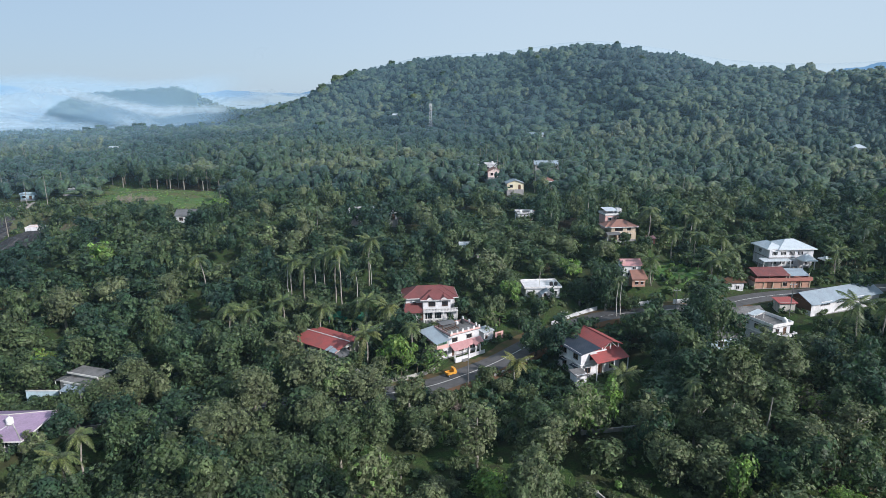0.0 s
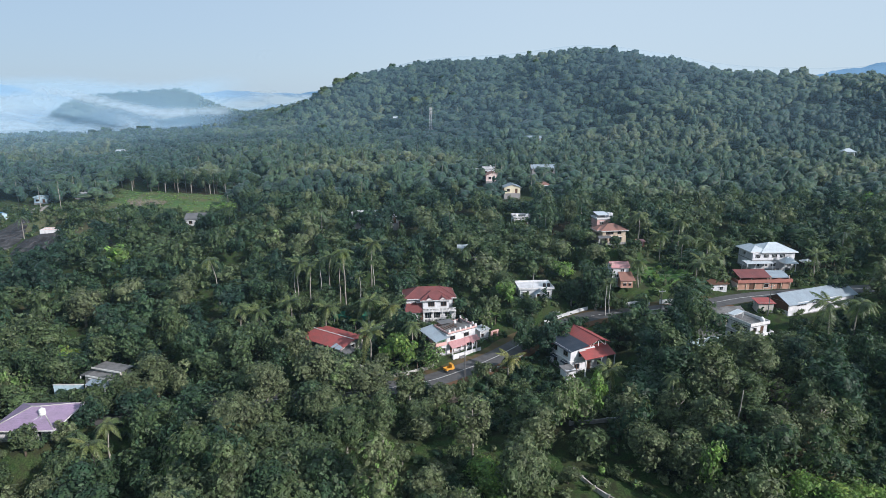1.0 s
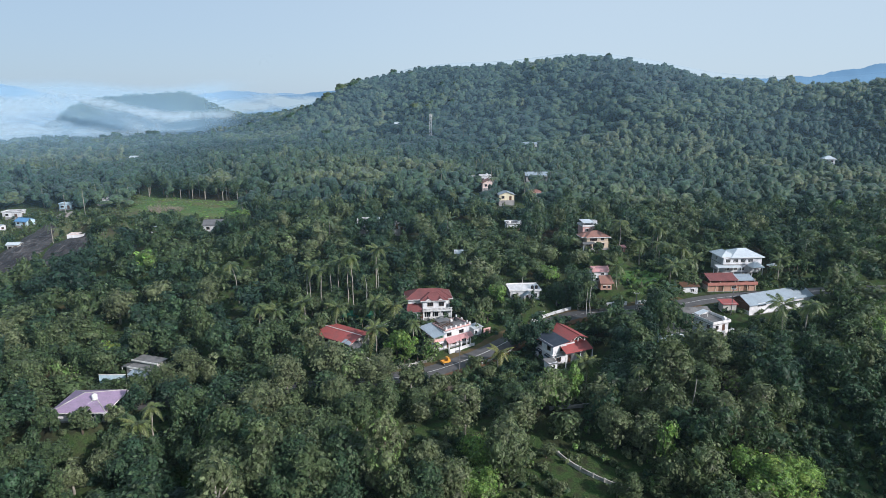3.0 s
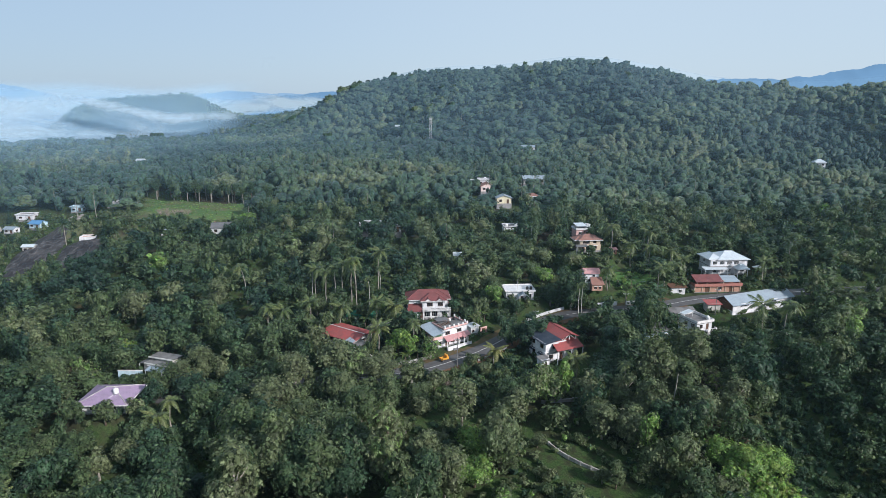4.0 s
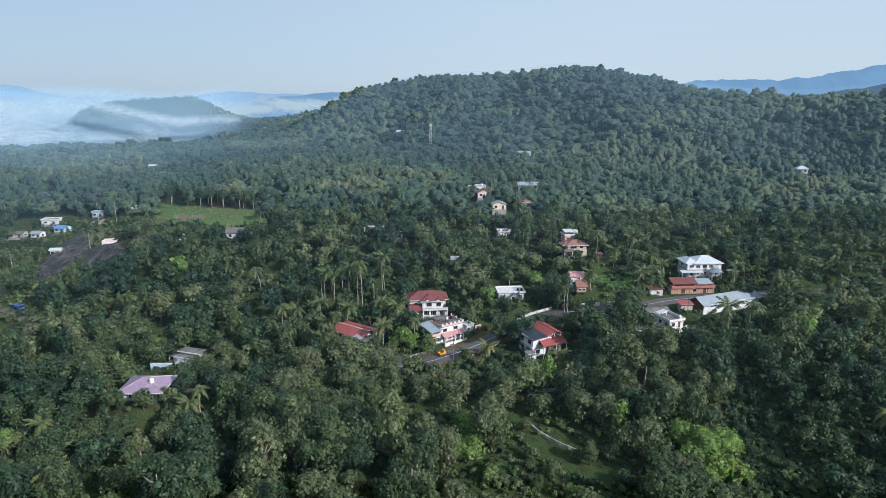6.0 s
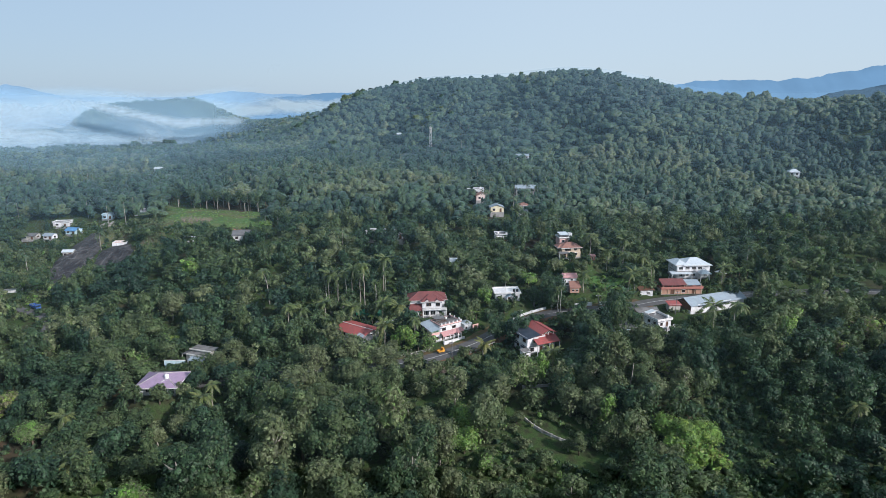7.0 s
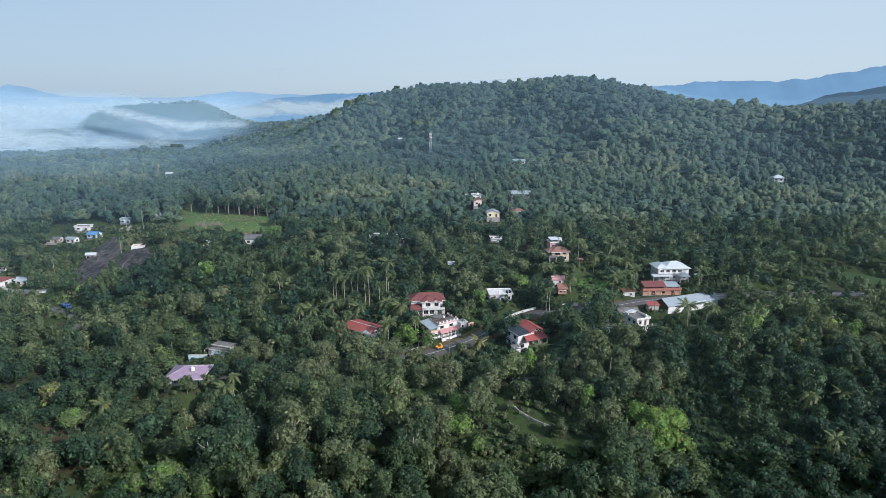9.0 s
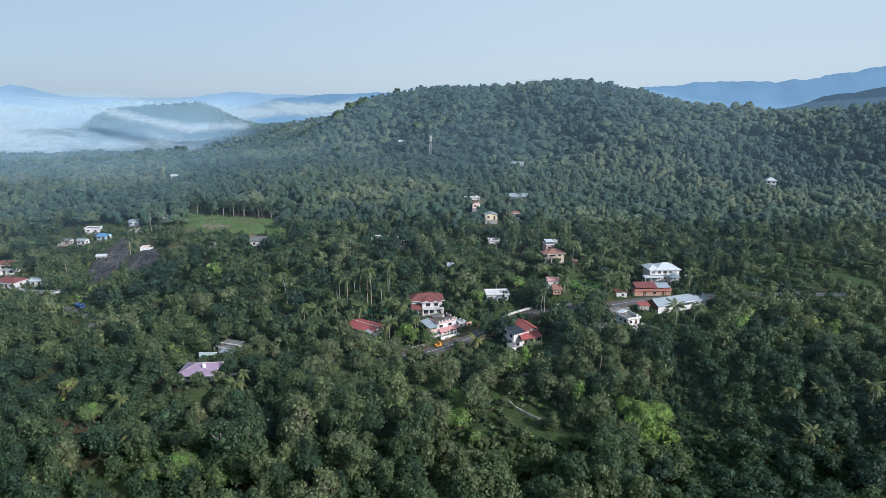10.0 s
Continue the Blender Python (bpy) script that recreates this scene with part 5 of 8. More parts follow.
W, D = "window", "door"


def pink_house():
    h = house(1.4, 140.4, -5.3, 35, "two-storey pink and white house with a flat roof beside the road", high=0.86)
    plinth(h, -6.2, 6.4, -4, 2.2)
    storey(h, -6.2, 6.4, -4, 2.2, 0.3, 3.3, WHITE, [("F", -5.2, 0.9, 1.0, 1.3, W), ("F", -3.9, 0.9, 1.0, 1.3, W), ("F", 1.0, 0.8, 1.3, 1.4, W), ("F", 3.2, 0.8, 1.9, 1.4, W), ("F", 5.4, 0.8, 1.2, 1.4, W), ("L", -2.2, 0.9, 1.3, 1.3, W), ("L", 0.6, 0.9, 1.3, 1.3, W), ("F", -1.2, 0.0, 1.1, 2.2, D)], TIMBER)
    part("floor_band", Shape().box(-6.4, 6.6, -4.2, 2.4, 3.3, 3.5), PINK, h)
    storey(h, -2.9, 6.4, -4, 2.2, 3.5, 6.4, WHITE, [("F", -1.0, 0.9, 1.5, 1.3, W), ("F", 3.4, 0.9, 1.5, 1.3, W), ("R", 0.5, 0.9, 1.4, 1.3, W), ("L", -2.5, 0.0, 1.0, 2.1, D)], TIMBER, "upper_wall")
    s = Shape()
    s.box(-6.2, -2.9, -4, -3.85, 3.5, 4.3), s.box(-6.2, -6.05, -3.85, 2.2, 3.5, 4.3)
    part("balcony_parapet", s, PINK, h)
    s = Shape()
    for k in range(14):
        s.box(-6.1 + 0.23 * k, -6.03 + 0.23 * k, -3.96, -3.9, 4.3, 5.0)
    s.box(-6.1, -2.95, -3.96, -3.9, 5.0, 5.07)
    part("balcony_grille", s, GREEN_PAINT, h, "green painted metal grille")
    posts(h, [(-6.05, -3.9), (-6.05, -0.8), (-6.05, 2.0), (-3.1, -3.9)], 3.5, 5.5, TRIM_WHITE, 0.07)
    lean_to(h, [(-6.9, -4.7, 5.35), (-2.4, -4.7, 5.75), (-2.2, 3.4, 6.9), (-6.9, 3.4, 6.5)], GREY_SHEET, 0.08, "grey-blue metal sheet over the balcony", "sheet_roof")
    flat(h, -2.3, 6.4, -4, 2.2, 6.4, PINK, CONCRETE, 0.55, 0.3)
    for k in range(6):
        part("parapet_post", Shape().box(-2.4 + 1.7 * k, -1.9 + 1.7 * k, -4.36, -4.08, 6.9, 7.75), TRIM_WHITE, h)
    for k in range(3):
        part("parapet_post", Shape().box(6.4, 6.68, -3.0 + 2.8 * k, -2.5 + 2.8 * k, 6.9, 7.75), TRIM_WHITE, h)
    lean_to(h, [(-2.6, -6.1, 2.75), (2.2, -6.1, 2.75), (2.2, -4.0, 4.0), (-2.6, -4.0, 4.0)], PINK_SHEET, 0.1, "sloping pink awning", "awning")
    lean_to(h, [(2.3, -5.5, 2.95), (6.9, -5.5, 2.95), (6.9, -4.0, 4.05), (2.3, -4.0, 4.05)], PINK_SHEET, 0.1, "sloping pink awning", "awning")
    s = Shape()
    s.slab([(3.6, -6.6, 2.9), (4.4, -6.6, 3.5), (4.4, -4.2, 3.9), (3.6, -4.2, 3.4)], 0.08), s.slab([(4.4, -6.6, 3.5), (5.2, -6.6, 2.9), (5.2, -4.2, 3.4), (4.4, -4.2, 3.9)], 0.08)
    part("porch_gable", s, PINK_SHEET, h)
    posts(h, [(-2.4, -5.9), (2.0, -5.9), (3.7, -6.3), (5.1, -6.3)], -0.6, 2.8, TRIM_WHITE, 0.14, "pillar")
    part("porch_wall", Shape().box(-2.5, 6.6, -6.35, -6.2, -0.8, 0.75), WHITE, h)
    part("steps", Shape().box(-0.6, 1.2, -7.0, -6.4, -1.0, -0.4).box(-0.6, 1.2, -6.4, -6.35, -1.0, -0.2), CONCRETE, h)
    s = Shape()
    for k in range(5):
        s.box(-1.6 + 0.9 * k, -1.3 + 0.9 * k, -1.4 + 0.3 * (k % 2), 0.6, 6.57, 6.72)
    part("stacked_timber", s, TIMBER, h, "old timber and planks lying on the roof")
    part("roof_shelter", Shape().slab([(-1.8, 0.2, 7.9), (2.6, 0.2, 7.7), (2.6, 2.3, 8.0), (-1.8, 2.3, 8.2)], 0.06), OLD_SHEET, h, "rusty sheet shelter over the stair")
    posts(h, [(-1.6, 0.4), (2.4, 0.4), (-1.6, 2.1), (2.4, 2.1)], 6.56, 7.7, TIMBER, 0.05)
    a = house(11.0, 146.8, -5.0, 35, "low white outbuilding with a pink gate wall", "outbuilding", "outbuilding", size=0.72)
    plinth(a, -2.2, 2.2, -2, 2)
    storey(a, -2.2, 2.2, -2, 2, 0.3, 3.6, WHITE, [("F", -1.0, 0.8, 1.0, 1.2, W)], TIMBER)
    lean_to(a, [(-2.6, -2.5, 3.6), (2.6, -2.5, 3.6), (2.6, 2.4, 4.0), (-2.6, 2.4, 4.0)], PALE_SHEET, 0.1)
    part("pink_panel", Shape().box(2.6, 6.4, -2.6, -2.4, -0.6, 2.6), PINK, a, "pink plastered panel")
    part("gate", Shape().box(3.6, 5.4, -2.72, -2.64, -0.4, 2.1), TIMBER, a)
    tank(world_of(h, 5.2, 1.2, 6.56), TANK_BLACK, "black plastic water tank on the flat roof")
    tank(world_of(h, 3.6, 1.4, 6.56), TANK_WHITE, "white plastic water tank on the flat roof", 0.4, 0.8)


def red_house():
    h = house(-3.5, 156.5, -2.0, 7, "two-storey white villa with a dark red tiled hip roof", high=0.94)
    plinth(h, -7, 6.5, -4.6, 4.6)
    storey(h, -7, 6.5, -4.6, 4.6, 0.3, 3.3, WHITE, [("F", -5.4, 0.8, 1.4, 1.3, W), ("F", -0.9, 0.3, 1.8, 1.9, W), ("F", 1.6, 0.3, 1.8, 1.9, W), ("F", 4.6, 0.8, 1.3, 1.3, W), ("L", 0, 0.8, 1.4, 1.3, W), ("F", -2.9, 0, 1.1, 2.2, D)], TRIM_WHITE)
    storey(h, -6.9, 6.4, -2.6, 4.5, 3.3, 6.6, WHITE, [("F", -4.6, 1.2, 0.8, 0.8, W), ("L", 0, 1.0, 1.4, 1.3, W)], TRIM_WHITE, "upper_wall")
    storey(h, -2.4, 5.0, -4.5, -2.6, 3.55, 6.6, WHITE, [("F", 0.0, 0.9, 1.7, 1.4, W), ("F", 3.5, 0.9, 1.5, 1.4, W)], TIMBER, "bay_wall")
    lean_to(h, [(-7.7, -5.4, 3.0), (-2.5, -5.4, 3.0), (-2.5, -2.6, 4.9), (-7.0, -2.6, 4.9)], MAROON, 0.14, "", "skirt_roof")
    part("balcony_slab", Shape().box(-2.5, 6.9, -6.0, -4.5, 3.16, 3.36), TRIM_WHITE, h)
    s = Shape()
    for k in range(23):
        s.box(-2.3 + 0.4 * k, -2.16 + 0.4 * k, -5.95, -5.83, 3.36, 4.1)
    s.box(-2.45, 6.85, -5.98, -5.8, 4.1, 4.24)
    part("balcony_rail", s, TRIM_WHITE, h)
    lean_to(h, [(7.3, -4.4, 3.0), (7.3, 5.0, 3.0), (6.5, 4.5, 3.9), (6.5, -4.4, 3.9)], MAROON, 0.14, "", "skirt_roof")
    hip(h, -6.9, 6.4, -2.6, 4.5, 6.6, 2.3, MAROON, 0.9)
    hip(h, -2.4, 5.0, -4.5, 1.0, 6.62, 1.8, MAROON, 0.8, "", "bay_roof")
    for x in (-0.6, 3.2):
        s = Shape()
        s.slab([(x - 1.1, -5.4, 6.75), (x, -5.4, 7.55), (x, -3.0, 7.75), (x - 1.1, -3.0, 6.95)], 0.1)
        s.slab([(x, -5.4, 7.55), (x + 1.1, -5.4, 6.75), (x + 1.1, -3.0, 6.95), (x, -3.0, 7.75)], 0.1)
        g = part("gablet", s, MAROON, h)
        part("gablet_face", Shape().add([(x - 0.9, -5.25, 6.7), (x + 0.9, -5.25, 6.7), (x, -5.25, 7.4), (x - 0.9, -5.1, 6.7), (x + 0.9, -5.1, 6.7), (x, -5.1, 7.4)], [(0, 1, 2), (5, 4, 3), (0, 3, 4, 1), (1, 4, 5, 2), (2, 5, 3, 0)]), TRIM_WHITE, g)
    posts(h, [(-2.2, -5.6), (0.4, -5.6), (3.0, -5.6), (6.6, -5.6)], 0.0, 3.0, TRIM_WHITE, 0.15, "pillar")
    s = Shape()
    for k in range(22):
        s.box(-2.1 + 0.4 * k, -1.98 + 0.4 * k, -5.65, -5.55, 0.3, 1.0)
    s.box(-2.2, 6.6, -5.68, -5.52, 1.0, 1.12)
    part("balustrade", s, TRIM_WHITE, h)


def red_shed():
    h = house(-28.0, 136.9, -4.0, -34, "single-storey house under a broad red metal sheet roof")
    plinth(h, -6.4, 6.2, -4.2, 4.2)
    storey(h, -6.4, 6.2, -4.2, 4.2, 0.3, 3.0, OLD_WALL, [("F", -3, 0.9, 1.4, 1.2, W), ("F", 1, 0, 1.0, 2.1, D), ("F", 3.4, 0.9, 1.4, 1.2, W), ("R", 0, 0.9, 1.4, 1.2, W)], TIMBER)
    gable(h, -6.4, 6.2, -4.2, 4.2, 3.1, 0.8, RED_SHEET, 0.9, "x", "", OLD_WALL)
    s = Shape()
    s.tube([(-7.3, 0, 4.0), (7.1, 0, 4.0)], [0.12, 0.12], 5)
    part("white_ridge_strip", s, TRIM_WHITE, h)
    for k, u in enumerate((4.4, 5.6, 6.6)):
        part("patch_sheet", Shape().slab([(u - 0.5, -5.3, 2.94), (u + 0.5, -5.35, 2.93), (u + 0.55, -3.4 - 0.4 * k, 3.36 - 0.08 * k), (u - 0.45, -3.3 - 0.3 * k, 3.38 - 0.06 * k)], 0.03), GREY_SHEET, h, "pale loose sheet laid over the red roof")
    lean_to(h, [(6.0, -4.4, 2.2), (8.6, -4.4, 1.7), (8.6, -0.8, 1.9), (6.0, -0.8, 2.6)], OLD_SHEET, 0.06, "rusty grey sheet", "lean_to_roof")
    posts(h, [(8.4, -4.2), (8.4, -1.0), (6.4, -4.2)], -0.8, 1.75, TRIM_WHITE, 0.08)
    part("propped_panel", Shape().slab([(6.8, -5.3, 0.4), (8.6, -5.6, 0.6), (8.6, -4.6, 1.5), (6.8, -4.5, 1.4)], 0.08), TRIM_WHITE, h)
    b = house(-20.0, 144.0, -4.0, -20, "low grey concrete wash house behind the red shed", "outbuilding", "outbuilding")
    storey(b, -2.5, 2.5, -1.2, 1.2, -0.5, 2.0, GREY)
    lean_to(b, [(-2.8, -1.5, 2.0), (2.8, -1.5, 2.0), (2.8, 1.5, 2.15), (-2.8, 1.5, 2.15)], CONCRETE, 0.15)
    tank(world_of(b, 1.2, 0, 2.15), TANK_WHITE, "white plastic water tank on the wash house", 0.5, 1.0)
    n = thing("shade_net", pose(-25.5, 152.5, -2.6, 0, 0, -6), "dark green shade net stretched over posts", "shade net")
    part("net", Shape().slab([(-5, -1.6, 2.3), (0, -1.8, 2.15), (5, -1.6, 2.3), (5, 1.6, 2.5), (0, 1.8, 2.4), (-5, 1.6, 2.5)], 0.05), GREEN_NET, n)
    part("net_skirt", Shape().box(-5, 5, -1.62, -1.58, 1.2, 2.2), GREEN_NET, n)
    posts(n, [(x, y) for x in (-4.8, -1.6, 1.6, 4.8) for y in (-1.5, 1.5)], -0.6, 2.2, METAL, 0.06)


def blue_house():
    h = house(34.6, 132.0, -6.2, 25, "two-storey white house with red and slate-blue sheet roofs")
    plinth(h, -5.6, 5.6, -4.2, 4.2, None, 3.0)
    storey(h, -5.6, 5.6, -4.2, 4.2, 0.3, 3.2, WHITE, [("L", -2.4, 0.8, 1.3, 1.4, W), ("L", 1.8, 0.8, 1.3, 1.4, W), ("F", -3.6, 0.8, 1.4, 1.4, W), ("F", 0, 0, 1.0, 2.1, D), ("F", 3.4, 0.8, 1.4, 1.4, W)], TIMBER)
    part("floor_band", Shape().box(-5.9, 5.9, -4.5, 4.5, 3.2, 3.35), TRIM_WHITE, h)
    storey(h, -5.6, 1.6, -4.2, 4.2, 3.35, 6.0, WHITE, [("L", -2.2, 0.8, 1.5, 1.4, W), ("L", 2.0, 0.8, 1.3, 1.4, W), ("F", -2.4, 0.8, 1.4, 1.4, W)], TIMBER, "upper_wall")
    lean_to(h, [(-6.2, -4.6, 5.9), (-0.4, -4.6, 6.75), (-0.4, 4.8, 6.75), (-6.2, 4.8, 5.9)], BLUE_SHEET, 0.1, "slate-blue metal sheet", "sheet_roof")
    lean_to(h, [(-6.4, 2.2, 5.6), (-5.6, 2.2, 5.85), (-5.6, 5.2, 5.85), (-6.4, 5.2, 5.6)], RED_SHEET, 0.08)
    gable(h, 0.2, 5.4, -4.0, 5.4, 7.0, 1.0, RED_SHEET, 0.6, "y", "raised red metal gable roof")
    lean_to(h, [(-3.4, -7.2, 4.5), (5.8, -7.2, 4.5), (5.8, -3.3, 6.1), (-3.4, -3.3, 6.1)], RED_SHEET, 0.08, "lower red metal sheet", "sheet_roof")
    posts(h, [(0.5, -3.9), (5.2, -3.9), (0.5, 0.6), (5.2, 0.6), (0.5, 5.2), (5.2, 5.2), (2.9, -3.9)], 3.3, 7.0, TRIM_WHITE, 0.09)
    posts(h, [(-3.2, -7.0), (1.6, -7.0), (5.6, -7.0)], -1.5, 4.45, TRIM_WHITE, 0.1)
    s = Shape()
    s.tube([(0.4, -4.0, 5.6), (2.8, -4.0, 7.6)], [0.06, 0.06], 4), s.tube([(5.2, -4.0, 5.6), (2.8, -4.0, 7.6)], [0.06, 0.06], 4), s.tube([(0.4, -4.0, 5.6), (5.2, -4.0, 5.6)], [0.06, 0.06], 4)
    part("gable_truss", s, TRIM_WHITE, h)
    for u in (-2.2, 2.0):
        part("window_awning", Shape().slab([(-6.6, u - 1, 2.5), (-5.6, u - 1, 2.8), (-5.6, u + 1, 2.8), (-6.6, u + 1, 2.5)], 0.06), BLUE_SHEET, h)
    a = house(30.4, 123.8, -6.6, 21, "small white store below the house", "outbuilding", "outbuilding")
    storey(a, -1.3, 1.3, -1.3, 1.3, -1.0, 3.0, WHITE, [("F", 0, 2.2, 0.8, 0.8, W)], TIMBER)
    lean_to(a, [(-1.6, -1.7, 2.9), (1.6, -1.7, 2.9), (1.6, 1.6, 3.2), (-1.6, 1.6, 3.2)], CONCRETE, 0.12)


def white_low():
    h = house(27.6, 163.0, 1.5, 4, "single-storey white house with a flat roof and gabled porch")
    plinth(h, -4.8, 4.8, -3.4, 3.4, None, 3)
    storey(h, -4.8, 4.8, -3.4, 3.4, 0.3, 3.4, WHITE, [("F", -3.2, 0.9, 1.5, 1.3, W), ("F", 3.4, 0.9, 1.2, 1.3, W), ("F", 0.6, 0, 1.0, 2.1, D), ("L", 0, 0.9, 1.4, 1.3, W)])
    flat(h, -4.8, 4.8, -3.4, 3.4, 3.4, TRIM_WHITE, WHITE, 0.35, 0.5)
    gable(h, -0.6, 2.2, -5.6, -3.4, 2.6, 1.0, GREY_SHEET, 0.35, "y", "", WHITE, "porch_roof")
    posts(h, [(-0.4, -5.4), (2.0, -5.4)], 0, 2.6, TRIM_WHITE, 0.13, "pillar")
    for x in (2.8, 4.1):
        tank(world_of(h, x, -1.6, 3.56), TANK_BLACK, "black plastic water tank on a white roof", 0.5, 1.0)


def pinkroof_house():
    h = house(51.7, 160.3, 8.3, 3, "small pale house with a pinkish-red sheet roof", size=0.74)
    plinth(h, -3.2, 3.2, -3, 3, None, 3)
    storey(h, -3.2, 3.2, -3, 3, 0.3, 5.2, WHITE, [("F", 0.8, 2.9, 1.2, 1.1, W), ("F", -1.5, 0.6, 1.2, 1.2, W), ("R", 0, 2.9, 1.2, 1.1, W)])
    gable(h, -3.2, 3.2, -3, 3, 5.2, 1.3, PINK_SHEET, 0.7, "x", "", WHITE)
    lean_to(h, [(-1.2, -7.0, 0.6), (4.8, -7.0, 0.6), (4.2, -3, 3.2), (-1.0, -3, 3.2)], BROWN_TILE, 0.12, "weathered brown-red tiles", "lower_roof")
    storey(h, -0.8, 4.0, -6.4, -3.02, -2.4, 0.75, BRICKY, [("F", 0.8, 0.9, 1.1, 1.0, W), ("F", 2.8, 0.9, 0.9, 1.0, W)], TIMBER, "lower_wall")
    part("chimney_tank_stand", Shape().box(-3.6, -2.6, -2.6, -1.6, 5.2, 6.6), PINK, h)


def twin_houses():
    h = house(57.6, 192.0, 12.0, 8, "cream two-storey house with a brown tiled hip roof", size=0.85)
    plinth(h, -5, 5.2, -3.8, 3.8, None, 3)
    storey(h, -5, 5.2, -3.8, 3.8, 0.3, 3.0, CREAM, [("F", 2.6, 0.8, 1.4, 1.3, W), ("F", -3, 0, 1.0, 2.1, D), ("F", -0.5, 0.6, 2.4, 1.7, W), ("R", 0, 0.8, 1.4, 1.3, W)], TIMBER)
    storey(h, -4.6, 5.0, -3.6, 3.6, 3.0, 5.2, CREAM, [("F", 2.4, 0.6, 1.4, 1.2, W), ("F", -1.6, 0.5, 3.0, 1.4, W)], TIMBER, "upper_wall")
    hip(h, -4.6, 5.0, -3.6, 3.6, 5.2, 2.0, BROWN_TILE, 0.9)
    hip(h, -6.2, -2.0, -2.0, 3.2, 5.0, 1.3, BROWN_TILE, 0.6, "", "side_roof")
    lean_to(h, [(-6.8, -5.6, 2.5), (-1.4, -5.6, 2.5), (-1.4, -3.8, 3.2), (-6.8, -3.8, 3.2)], OLD_SHEET, 0.08)
    posts(h, [(-6.6, -5.4), (-1.6, -5.4)], -0.8, 2.5, TRIM_WHITE, 0.1)
    a = house(57.9, 203.0, 12.6, 8, "pink and white flat-roofed house on higher ground", size=0.8)
    plinth(a, -4, 4, -3.4, 3.4, None, 3)
    storey(a, -4, 4, -3.4, 3.4, 0.3, 6.6, PINK, [("F", -2, 4.2, 1.3, 1.2, W), ("F", 1.8, 4.2, 1.3, 1.2, W), ("F", -2, 1, 1.3, 1.2, W), ("F", 1.8, 1, 1.3, 1.2, W)])
    flat(a, -4, 4, -3.4, 3.4, 6.6, TRIM_WHITE, CONCRETE, 0.8, 0.3)
    lean_to(a, [(-3.8, -3, 8.6), (1.6, -3, 8.6), (1.6, 3, 9.2), (-3.8, 3, 9.2)], PALE_SHEET, 0.08, "", "sheet_roof")
    posts(a, [(-3.6, -2.8), (1.4, -2.8), (-3.6, 2.8), (1.4, 2.8)], 7.4, 8.7, METAL, 0.06)
    storey(a, 2.2, 4.1, -1, 2, 6.76, 9.0, WHITE, [], None, "stair_room")
    c = house(68.0, 191.0, 10.8, 4, "small hut with maroon walls", "outbuilding", "outbuilding", size=0.65)
    storey(c, -1.6, 1.6, -1.4, 1.4, -0.6, 2.4, ORANGE, [("F", 0, 0.6, 0.9, 1.9, D)])
    lean_to(c, [(-2.2, -2.0, 2.2), (2.2, -2.0, 2.2), (2.2, 1.8, 2.9), (-2.2, 1.8, 2.9)], PINK_SHEET, 0.08)


